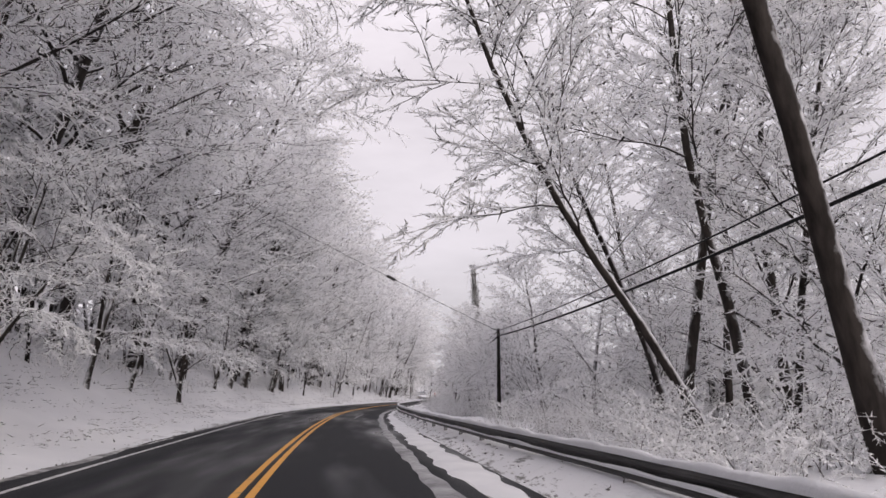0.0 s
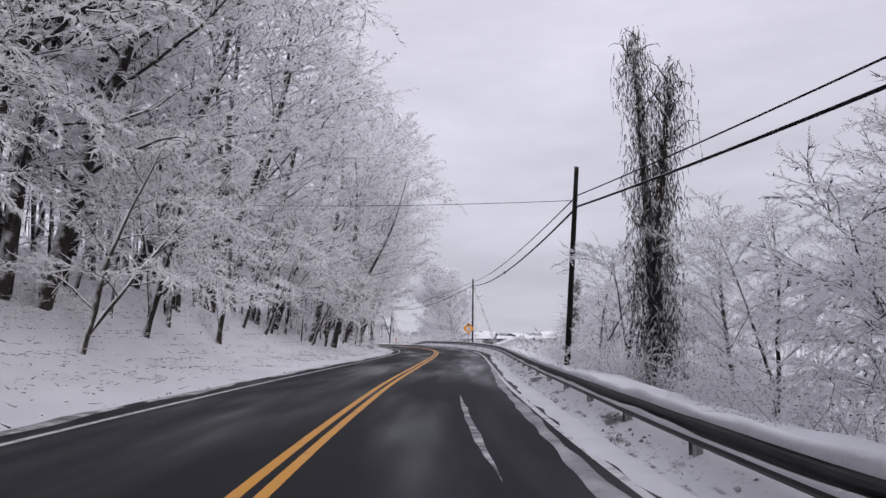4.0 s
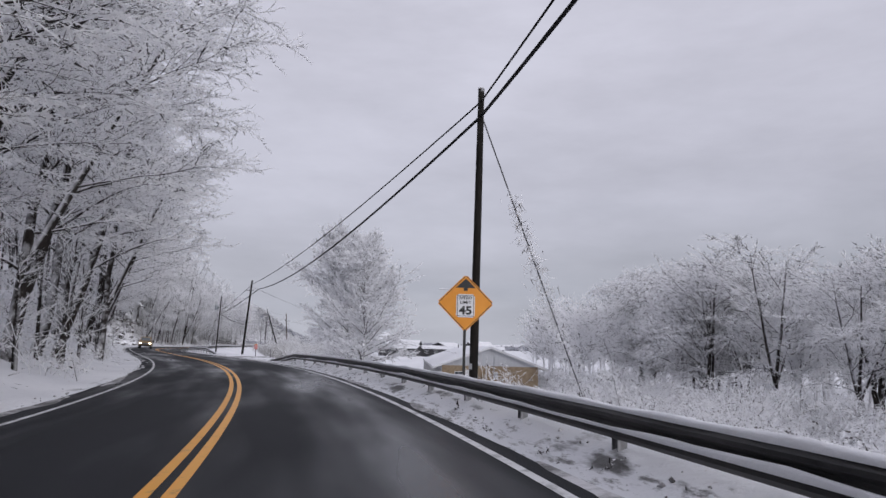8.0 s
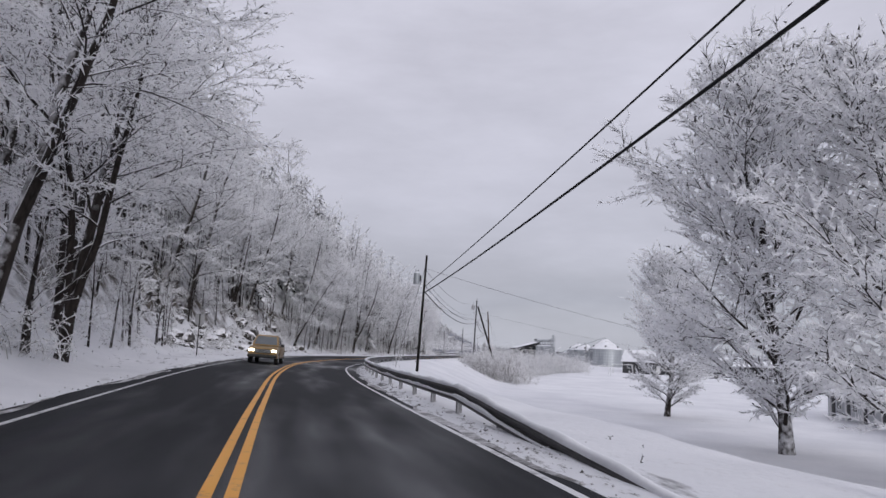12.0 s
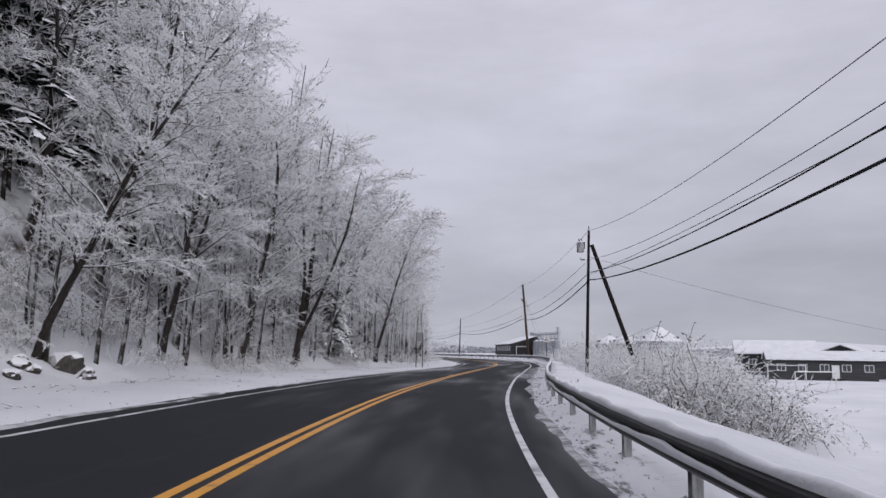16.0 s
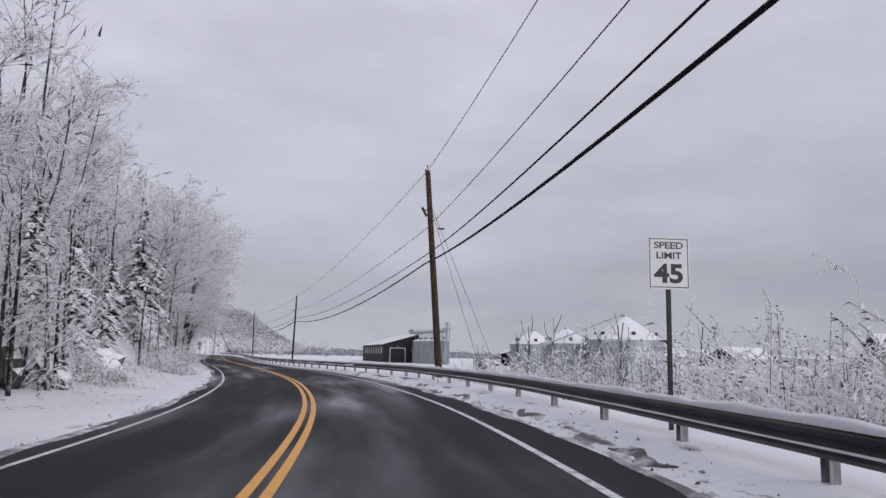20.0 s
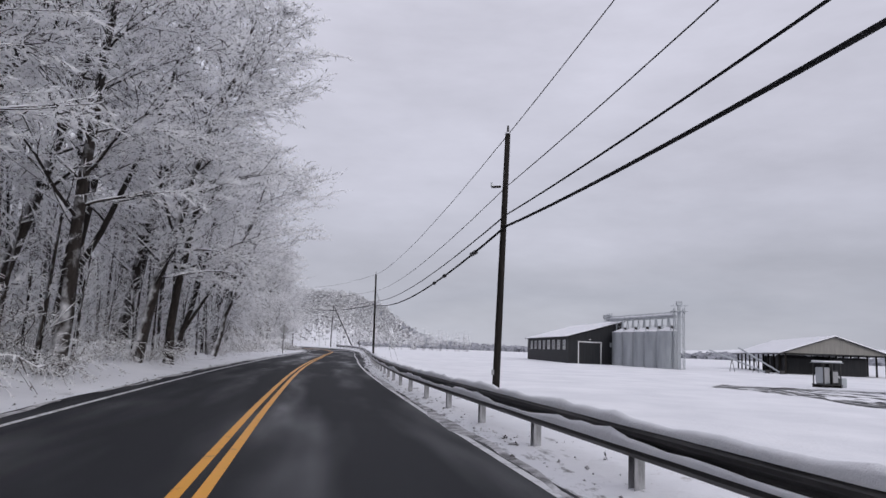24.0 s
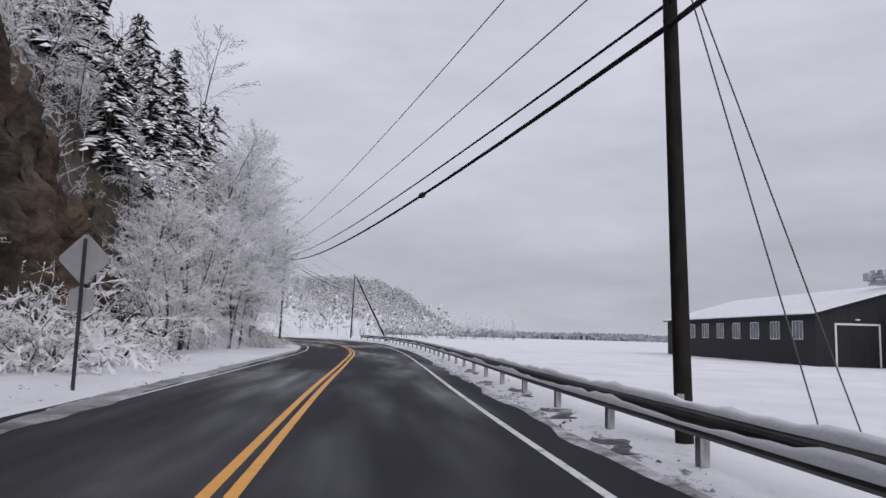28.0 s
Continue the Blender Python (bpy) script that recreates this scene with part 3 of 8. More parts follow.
build_ground()
ROAD0, ROAD1 = -58.0, S_MAX - 2
road = tagged(ribbon("road", -4.4, 4.75, ROAD0, ROAD1, 0.0, M_ASPHALT), "dark wet two-lane asphalt road cleared of snow", "road", kind="structure")
for d0_, d1_, mat_ in ((-0.185, -0.055, M_YELLOW), (0.055, 0.185, M_YELLOW), (-3.66, -3.54, M_WHITE_LINE), (3.54, 3.66, M_WHITE_LINE)):
    ribbon("yellow_line" if mat_ is M_YELLOW else "edge_line", d0_, d1_, ROAD0, ROAD1, 0.005, mat_, parent=road)


def slush(name, side, s0, s1, w0, w1, seed, shift=0.0, mat=None):
    """A broken strip of frozen slush along the edge of the asphalt."""
    rng = random.Random(seed)
    s = s0
    while s < s1:
        n = rng.randrange(8, 30)
        ss = s + np.arange(n) * 0.6
        mid = (asphalt_edge(ss) if side > 0 else np.full(n, 4.25)) - 0.05 + shift
        ph = rng.uniform(0, 6)
        wob = 0.07 * np.sin(ss * 0.9 + ph) + 0.04 * np.sin(ss * 2.3 + 2 * ph)
        wid = (w0 + (w1 - w0) * (0.5 + 0.35 * np.sin(ss * 0.55 + 3 * ph) + 0.15 * np.sin(ss * 1.7 + ph))) * np.sin(np.linspace(0.12, math.pi - 0.12, n)) ** 0.5
        e = np.interp(ss, SS, KAPPA) * 8.0
        rows = []
        for o, h in ((-0.5, 0.003), (-0.3, 0.018), (0.15, 0.032), (0.5, 0.012)):
            dd = side * (mid + wob + wid * o)
            rows.append(np.c_[ground_xy(ss, dd), e * dd + h * (0.6 + 0.5 * wid)])
        faces = [(k * n + i, (k + 1) * n + i, (k + 1) * n + i + 1, k * n + i + 1) for k in range(3) for i in range(n - 1)]
        if side < 0:
            faces = [f[::-1] for f in faces]
        mesh_ob(name, np.concatenate(rows), faces, mat or M_SLUSH, road, smooth=True)
        s += n * 0.6 + rng.uniform(0.3, 6)




def ridge(name, s0, s1, d, w, tall, seed, mat, wob=0.35):
    """One unbroken low ridge of ploughed slush; d gives its middle, w its width."""
    ph = random.Random(seed).uniform(0, 6)
    ss = np.arange(s0, s1, 0.4)
    n = len(ss)
    mid = table(ss, *d) + wob * (0.05 * np.sin(ss * 0.45 + ph) + 0.025 * np.sin(ss * 1.9 + 2 * ph) + 0.015 * np.sin(ss * 4.7 + ph))
    wid = table(ss, *w) * (1 + 0.22 * np.sin(ss * 0.8 + ph) + 0.15 * np.sin(ss * 2.9 + 3 * ph)) * np.clip((ss - s0) / 4, 0.05, 1) * np.clip((s1 - ss) / 4, 0.05, 1)
    e = np.interp(ss, SS, KAPPA) * 8.0
    rows = []
    for o, h in ((-0.5, 0.003), (-0.36, 0.5), (-0.05, 1.0), (0.3, 0.7), (0.5, 0.05)):
        dd = mid + wid * o
        rows.append(np.c_[ground_xy(ss, dd), e * dd + 0.004 + tall * h * (1 + 0.3 * np.sin(ss * 3.3 + ph + 9 * o))])
    faces = [(k * n + i, (k + 1) * n + i, (k + 1) * n + i + 1, k * n + i + 1) for k in range(4) for i in range(n - 1)]
    mesh_ob(name, np.concatenate(rows), faces, mat, road, smooth=True)


ridge("slush_ridge", -14, 112, ((0, 3.0), (60, 3.08), (85, 3.3), (112, 3.55)), ((0, 0.34), (60, 0.30), (112, 0.16)), 0.022, 6, M_GREY_SLUSH)
ridge("snow_shoulder", -14, 128, ((0, 3.85), (70, 3.9), (128, 4.1)), ((0, 0.75), (70, 0.7), (128, 0.3)), 0.05, 7, M_PACK)
ridge("lane_slush", 43, 55, ((43, 1.45), (55, 1.72)), ((43, 0.10), (55, 0.13)), 0.005, 9, M_TRACK, 0.15)
for s0_, s1_, da_, db_, w_ in ((83, 94, 2.3, 2.1, 0.16), (140.5, 142.2, -2.9, -2.7, 0.12), (143.2, 144.6, -2.3, -2.4, 0.10), (486, 488.6, -1.9, -1.5, 0.24), (489.6, 491, -2.5, -2.3, 0.2), (492.0, 493.2, -1.2, -1.3, 0.16)):
    ridge("lane_slush", s0_, s1_, ((s0_, da_), (s1_, db_)), ((s0_, w_), (s1_, w_ * 0.7)), 0.006, int(s0_), M_TRACK, 0.3)
ridge("slush_ridge", 500, 580, ((500, -3.75), (531, -3.75), (540, -4.0), (560, -4.35), (580, -4.4)), ((500, 0.2), (520, 0.6), (580, 0.6)), 0.03, 21, M_GREY_SLUSH)


def dirt_patch(s0, s1, d, w, seed):
    """Grit and earth scraped up by the plough, lying on the verge's snow."""
    ph = random.Random(seed).uniform(0, 6)
    ss = np.arange(s0, s1 + 0.01, (s1 - s0) / 12)
    n = len(ss)
    u = (ss - s0) / (s1 - s0)
    wid = w * np.sqrt(np.clip(4 * u * (1 - u), 0, 1)) * (1 + 0.35 * np.sin(u * 17 + ph)) + 0.02
    mid = d + 0.25 * w * np.sin(u * 9 + ph)
    rows = []
    for o, h in ((-0.5, -0.03), (-0.3, 0.006), (0.0, 0.016), (0.3, 0.006), (0.5, -0.03)):
        dd = mid + wid * o
        rows.append(np.c_[ground_xy(ss, dd), ground_z(ss, dd) + h * (1 + 0.3 * np.sin(u * 31 + ph + 7 * o))])
    faces = [(k * n + i, (k + 1) * n + i, (k + 1) * n + i + 1, k * n + i + 1) for k in range(4) for i in range(n - 1)]
    mesh_ob("dirt_patch", np.concatenate(rows), faces, M_MUD, road, smooth=True)


for k_, (s_, d_, l_, w_) in enumerate(((403.8, 4.85, 1.8, 0.34), (400.0, 4.55, 1.6, 0.3), (400.8, 5.1, 1.2, 0.2), (409, 5.3, 3.0, 0.4), (414, 5.0, 4.0, 0.35), (396, 4.75, 2.5, 0.3), (389, 4.8, 2.2, 0.35), (383, 4.7, 2.0, 0.3), (421, 5.2, 3.0, 0.3), (533, 4.9, 2.0, 0.5), (537, 5.1, 2.6, 0.4), (541, 4.8, 2.0, 0.3), (529.5, 4.7, 1.6, 0.4), (506, 4.8, 1.5, 0.3), (512, 5.0, 2.0, 0.3), (546, 5.0, 3.0, 0.35))):
    dirt_patch(s_, s_ + l_, d_, w_, k_)
slush("slush_strip", 1, 120, 560, 0.12, 0.42, 4)
slush("slush_strip", -1, 10, 560, 0.10, 0.35, 5)

# ---- trees ----


def perp(v, rng):
    r = rng.normal(size=3)
    r -= v * (r @ v)
    return r / (np.linalg.norm(r) + 1e-9)


def unit(v):
    return v / (np.linalg.norm(v) + 1e-9)


def grow(start, way, length, n, rng, wander=0.12, lift=0.0):
    """A branch's centre line: it wanders, and rises or droops towards its end."""
    pts, w = [np.array(start, float)], unit(np.array(way, float))
    for i in range(n):
        w = unit(w + rng.normal(size=3) * wander + np.array([0, 0, lift * (i + 1) / n]))
        pts.append(pts[-1] + w * length / n)
    return np.array(pts)


def spike(soup, p, q, r):
    """A twig: a slim three-sided cone with the snow that it carries."""
    t = unit(q - p)
    u = np.cross(t, (0, 0, 1.0))
    u = unit(u) if np.linalg.norm(u) > 0.1 else np.array([1.0, 0, 0])
    v = np.cross(u, t)
    ring = [p + r * v, p - r * (0.87 * u + 0.5 * v), p + r * (0.87 * u - 0.5 * v), q]
    soup.add(ring, [(0, 1, 3), (1, 2, 3), (2, 0, 3)])


def blades(soup, points, ways, lengths, widths, rng):
    """Snow-laden twig ends: one slim pointed blade each, turned any way about its own axis."""
    n = len(points)
    side = np.cross(ways, rng.normal(size=(n, 3)))
    side /= np.linalg.norm(side, axis=1)[:, None] + 1e-9
    w = widths[:, None]
    v = np.stack([points - side * w, points + side * w, points + ways * lengths[:, None]], 1).reshape(-1, 3)
    soup.add(v, [(3 * i, 3 * i + 1, 3 * i + 2) for i in range(n)])


def along(line, u):
    """Points and directions at the shares u of a centre line."""
    g = np.clip(u, 0, 0.999) * (len(line) - 1)
    q = g.astype(int)
    step = line[q + 1] - line[q]
    return line[q] + step * (g - q)[:, None], step / (np.linalg.norm(step, axis=1)[:, None] + 1e-9)


def feather(soup, line, n, length, width, rng, first=0.1, sag=0.0, stray=0.38):
    """Twig ends all along a branch, most of them lying close to its direction."""
    u = first + (1 - first) * (np.arange(n) + rng.uniform(0, 1, n)) / n
    p, t = along(line, u)
    w = t + rng.normal(size=(n, 3)) * stray
    w[:, 2] -= sag
    w /= np.linalg.norm(w, axis=1)[:, None] + 1e-9
    blades(soup, p, w, length * rng.uniform(0.5, 1.3, n), width * rng.uniform(0.7, 1.35, n), rng)


def fan(way, rng, side, open_=0.6):
    """A direction that leaves a branch to one side, nearly level with it."""
    h = np.cross(way, (0, 0, 1.0))
    h = unit(h) if np.linalg.norm(h) > 0.15 else perp(way, rng)
    return unit(way * 0.95 + h * side * open_ * rng.uniform(0.6, 1.3) + rng.normal(size=3) * 0.16)


def bare_tree(seed, height, radius, limbs, branches, subs, tips, lean=0.05, low=0.22, spread=0.36, twig_r=0.016, fork=0, upright=0.6, full=True, lop=0.0, sag=-0.10, stray=0.38, stub=1.0):
    """Trunk with limbs, and the crown of snow-laden branches and twigs, as two meshes."""
    rng = np.random.default_rng(seed)
    wood, crown = Soup(), Soup()
    stems = []
    base_way = unit(np.array([rng.normal() * lean, rng.normal() * lean, 1.0]))
    trunk = grow((0, 0, -0.4), base_way, height, 9, rng, 0.08, 0.05)
    stems.append((trunk, radius))
    for _ in range(fork):
        k0 = rng.integers(1, 3)
        stems.append((grow(trunk[k0], unit(base_way + perp(base_way, rng) * 0.35), height * rng.uniform(0.7, 0.9), 8, rng, 0.06, 0.06), radius * 0.72))
    for pts, r in stems:
        rr = r * np.linspace(1, 0.12, len(pts)) ** 0.85
        if pts is trunk:
            rr[0] *= 1.35
        wood.add(*tube(pts, rr, 7 if full else 5, close=False))
    n_limb = limbs // len(stems)
    for pts, r in stems:
        turn = rng.uniform(0, 6.3)
        for i in range(n_limb):
            u = min(low + (1 - low) * (i + rng.uniform(0, 0.9)) / n_limb, 0.985)
            p, axis = along(pts, np.array([u]))
            p, axis = p[0], axis[0]
            turn += 2.4 + rng.uniform(-0.5, 0.5)
            out = np.array([math.cos(turn), math.sin(turn), 0.0])
            way = unit(out + axis * upright * (0.5 + 0.9 * u))
            length = height * spread * math.sin(math.pi * (0.13 + 0.77 * u)) ** 0.8 * rng.uniform(0.7, 1.15) * (1 + lop * out[0] * u)
            lr = max(r * (1 - u) * 0.42, 0.026)
            limb = grow(p, way, length, 7, rng, 0.10, rng.uniform(sag * 1.8, 0.05))
            wood.add(*tube(limb, lr * np.linspace(1, 0.22, 8), 5 if full else 4, close=False))
            side = 1.0
            for b in range(branches):
                v = 0.14 + 0.85 * (b + rng.uniform(0, 0.9)) / branches
                bp, la = along(limb, np.array([v]))
                side = -side
                bl = length * rng.uniform(0.30, 0.52) * (1.2 - 0.6 * v) + 0.25
                br = grow(bp[0], fan(la[0], rng, side), bl, 3 if full else 2, rng, 0.15, sag * 0.6)
                wood.add(*tube(br, max(lr * 0.30, twig_r * 0.9) * np.linspace(1, 0.45, len(br)), 3, close=False))
                feather(crown, br, tips, min(0.16 * bl + 0.20, 0.55) * stub, twig_r * 0.85 / stub, rng, 0.12, 0.0, stray)
                turn_b = 1.0
                for k in range(subs):
                    sp, sa = along(br, np.array([0.10 + 0.85 * (k + rng.uniform(0, 0.9)) / subs]))
                    turn_b = -turn_b
                    sl = bl * rng.uniform(0.28, 0.50) + 0.15
                    sub = grow(sp[0], fan(sa[0], rng, turn_b, 0.7), sl, 2, rng, 0.17, sag * 0.3)
                    spike(crown, sub[0], sub[1], twig_r * 0.95)
                    spike(crown, sub[1] * 1.02 - sub[0] * 0.02, sub[2], twig_r * 0.8)
                    feather(crown, sub, tips, min(0.22 * sl + 0.14, 0.38) * stub, twig_r * 0.80 / stub, rng, 0.1, 0.0, stray)
    return wood, crown


def soup_mesh(name, soup, mat, smooth=False):
    me = bpy.data.meshes.new(name)
    me.from_pydata(soup.verts().tolist(), [], soup.f)
    me.materials.append(mat)
    if smooth:
        me.polygons.foreach_set("use_smooth", [True] * len(me.polygons))
    return me


def tree_kind(seed, height, **kw):
    wood, crown = bare_tree(seed, height, **kw)
    return soup_mesh("trunk", wood, M_BARK, True), soup_mesh("crown", crown, M_TWIG)


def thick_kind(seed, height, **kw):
    """A tree with short stubby tufts of snow on every twig, whitened to brighten dim stretches."""
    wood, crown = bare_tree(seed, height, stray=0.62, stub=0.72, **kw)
    return soup_mesh("trunk", wood, M_BARK, True), soup_mesh("crown", crown, M_TWIG_THICK_LIT)


FULL = [
    tree_kind(11, 19, radius=0.27, limbs=30, branches=9, subs=5, tips=13, spread=0.31, low=0.20, upright=0.85, lop=0.3, twig_r=0.022),
    tree_kind(12, 17, radius=0.22, limbs=30, branches=9, subs=5, tips=13, lean=0.08, fork=1, spread=0.32, low=0.20, upright=0.8, lop=0.3, twig_r=0.022),
    tree_kind(13, 21, radius=0.26, limbs=32, branches=9, subs=5, tips=13, low=0.24, spread=0.28, upright=0.95, lop=0.3, twig_r=0.023),
    tree_kind(14, 13, radius=0.16, limbs=24, branches=9, subs=5, tips=13, low=0.16, lean=0.12, spread=0.38, upright=0.75, lop=0.3, twig_r=0.020),
    tree_kind(15, 18, radius=0.23, limbs=32, branches=9, subs=5, tips=13, fork=2, lean=0.08, spread=0.31, low=0.18, upright=0.9, lop=0.3, twig_r=0.022),
]
LAWN = [
    thick_kind(16, 11.5, radius=0.22, limbs=48, branches=11, subs=5, tips=17, low=0.08, lean=0.02, spread=0.41, twig_r=0.023, upright=1.1, sag=-0.02),
    thick_kind(17, 11.0, radius=0.20, limbs=48, branches=11, subs=5, tips=17, low=0.10, lean=0.02, spread=0.43, twig_r=0.023, upright=0.95, sag=-0.03),
]
THIN = [
    tree_kind(21, 19, radius=0.16, limbs=20, branches=7, subs=3, tips=10, full=False, twig_r=0.032, spread=0.27, low=0.16, upright=0.9),
    tree_kind(22, 15, radius=0.13, limbs=20, branches=7, subs=3, tips=10, full=False, twig_r=0.032, lean=0.1, spread=0.30, low=0.14, upright=0.85),
    tree_kind(23, 21, radius=0.19, limbs=20, branches=7, subs=3, tips=10, full=False, twig_r=0.032, fork=1, spread=0.26, low=0.18, upright=0.95),
    tree_kind(24, 12, radius=0.10, limbs=18, branches=7, subs=3, tips=10, full=False, twig_r=0.032, low=0.10, spread=0.36, upright=0.75),
]
DOME = [
    tree_kind(41, 10, radius=0.16, limbs=22, branches=8, subs=4, tips=11, full=False, twig_r=0.026, spread=0.50, low=0.2, upright=0.9, lean=0.08, fork=1, sag=-0.2),
    tree_kind(42, 9, radius=0.15, limbs=22, branches=8, subs=4, tips=11, full=False, twig_r=0.026, spread=0.55, low=0.22, upright=0.85, lean=0.12, fork=2, sag=-0.22),
]


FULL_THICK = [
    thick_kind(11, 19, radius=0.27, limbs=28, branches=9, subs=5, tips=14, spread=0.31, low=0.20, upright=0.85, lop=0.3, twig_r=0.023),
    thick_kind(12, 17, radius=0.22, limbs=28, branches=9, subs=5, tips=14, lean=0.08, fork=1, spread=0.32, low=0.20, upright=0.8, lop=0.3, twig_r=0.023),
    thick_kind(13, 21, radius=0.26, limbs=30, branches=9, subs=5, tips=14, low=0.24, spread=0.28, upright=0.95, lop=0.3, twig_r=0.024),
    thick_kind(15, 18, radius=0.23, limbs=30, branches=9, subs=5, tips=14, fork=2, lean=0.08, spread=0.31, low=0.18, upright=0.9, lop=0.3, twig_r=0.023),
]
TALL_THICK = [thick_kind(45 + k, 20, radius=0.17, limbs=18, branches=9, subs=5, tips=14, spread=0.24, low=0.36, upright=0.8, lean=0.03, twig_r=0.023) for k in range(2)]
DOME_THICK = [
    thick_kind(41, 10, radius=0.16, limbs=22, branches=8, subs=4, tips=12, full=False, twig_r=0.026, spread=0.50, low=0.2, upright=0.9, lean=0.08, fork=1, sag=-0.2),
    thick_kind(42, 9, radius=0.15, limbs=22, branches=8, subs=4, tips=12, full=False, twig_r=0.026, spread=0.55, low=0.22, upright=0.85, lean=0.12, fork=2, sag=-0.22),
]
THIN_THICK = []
# the same thin crowns, recoloured whiter to lighten the wood
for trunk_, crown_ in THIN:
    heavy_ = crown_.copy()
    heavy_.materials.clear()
    heavy_.materials.append(M_TWIG_THICK_LIT)
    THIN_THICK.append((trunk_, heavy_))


def plant(kinds, i, s, d, z, turn, size, label, group, lean=0.0, name="bare_tree"):
    """A tree of one of the kinds; lean tips it to the right of the road's direction, in degrees."""
    trunk, crown = kinds[i % len(kinds)]
    x, y = ground_xy(s, d)
    head = float(np.interp(s, SS, HEAD))
    tip = Matrix.Rotation(head, 4, "Z") @ Matrix.Rotation(radians(lean), 4, "Y")
    t = empty(name, Matrix.Translation((float(x), float(y), z)) @ tip @ Matrix.Rotation(radians(turn), 4, "Z") @ Matrix.Scale(size, 4))
    share("trunk", trunk, t, label="dark bark with snow on its upper side")
    share("crown", crown, t, label="fine branches laden with snow")
    return tagged(t, label, "tree", group)


TR = random.Random(5)


def left_wood():
    """The front rows of trees at the foot of the hill on the left."""
    s, i = -16.0, 0
    while s < 690:
        gap = table(s, (0, 4.6), (130, 4.6), (170, 5.0), (225, 5.0), (262, 5.5), (300, 5.0), (330, 3.6), (372, 4.2), (388, 9.0), (430, 9.0), (446, 4.6), (515, 5.0), (530, 9.0), (546, 9.0), (548, 3.6), (600, 4.0))
        s += float(gap) * TR.uniform(0.75, 1.3)
        d = float(table(s, (0, -9.8), (120, -9.8), (140, -8.0), (160, -6.8), (255, -6.8), (280, -13.5), (318, -14.5), (330, -12.0), (345, -10.0), (375, -9.6), (386, -10.5), (392, -14.0), (432, -13.5), (446, -7.2), (500, -6.4), (525, -9.0), (548, -10.5), (640, -9.0))) - TR.uniform(-0.2, 3.2)
        if 521 < s < 560:
            continue
        size = TR.uniform(0.88, 1.1) * float(table(s, (0, 1.3), (90, 1.2), (125, 0.95), (170, 1.0), (240, 1.05), (270, 1.0), (300, 0.85), (345, 0.8), (358, 0.76), (370, 0.6), (410, 0.58), (440, 0.75), (470, 0.95), (520, 0.8), (546, 0.8), (552, 0.5), (575, 0.55), (590, 0.75), (690, 0.85)))
        # whiter kinds except at s 340-436, picked partly to brighten the bank
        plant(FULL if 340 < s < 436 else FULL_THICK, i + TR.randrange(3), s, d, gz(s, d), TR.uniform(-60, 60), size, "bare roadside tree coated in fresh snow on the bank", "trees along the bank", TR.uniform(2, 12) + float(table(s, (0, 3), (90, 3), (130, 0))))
        i += 1
    for s, d, i, size, lean in ((66.4, -11.1, 0, 1.15, 16), (67.5, -11.6, 2, 1.1, 12), (72.4, -9.3, 2, 1.0, 3), (77.6, -9.6, 0, 0.95, 6), (97.2, -11.7, 4, 1.0, 10)):
        plant(FULL_THICK, i, s, d, gz(s, d), s * 31, size, "bare roadside tree coated in fresh snow on the bank", "trees along the bank", lean)
    for s, d, i, size, lean in ((165.2, -10.3, 2, 1.0, 10), (180.4, -10.5, 0, 1.0, 9), (189.2, -8.8, 2, 0.95, 6), (323.2, -11.7, 2, 0.62, 24), (331.9, -12.1, 0, 0.7, 16), (469.9, -6.1, 2, 0.85, 10), (480.0, -6.4, 0, 0.9, 14), (484.3, -5.9, 2, 0.85, 9)):
        plant(FULL_THICK, i, s, d, gz(s, d), s * 31, size, "bare snow-coated tree leaning out from the bank", "trees along the bank", lean)
    s = -14.0
    while s < 136:
        s += 5.2 * TR.uniform(0.6, 1.4)
        d = -8.4 - TR.uniform(0, 2.4)
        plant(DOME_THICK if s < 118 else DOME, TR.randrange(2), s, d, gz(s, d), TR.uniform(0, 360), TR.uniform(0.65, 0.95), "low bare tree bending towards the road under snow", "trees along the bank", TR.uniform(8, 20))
    s = -20.0
    while s < 650:
        s += float(table(s, (0, 8), (60, 9), (80, 16), (255, 14), (270, 8), (345, 8), (360, 15))) * TR.uniform(0.6, 1.4)
        d = -float(verge_left(s)) - TR.uniform(3.0 if 262 < s < 345 else 5.0, 14)
        size = TR.uniform(0.85, 1.15) * float(table(s, (0, 1.15), (110, 1.0), (250, 1.1), (340, 1.0), (380, 1.0), (405, 0.75), (435, 1.0), (535, 1.0), (552, 0.6), (580, 0.65), (600, 0.9), (650, 0.9)))
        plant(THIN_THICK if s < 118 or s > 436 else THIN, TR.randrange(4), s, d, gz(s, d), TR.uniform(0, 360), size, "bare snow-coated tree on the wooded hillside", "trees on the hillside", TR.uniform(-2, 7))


left_wood()


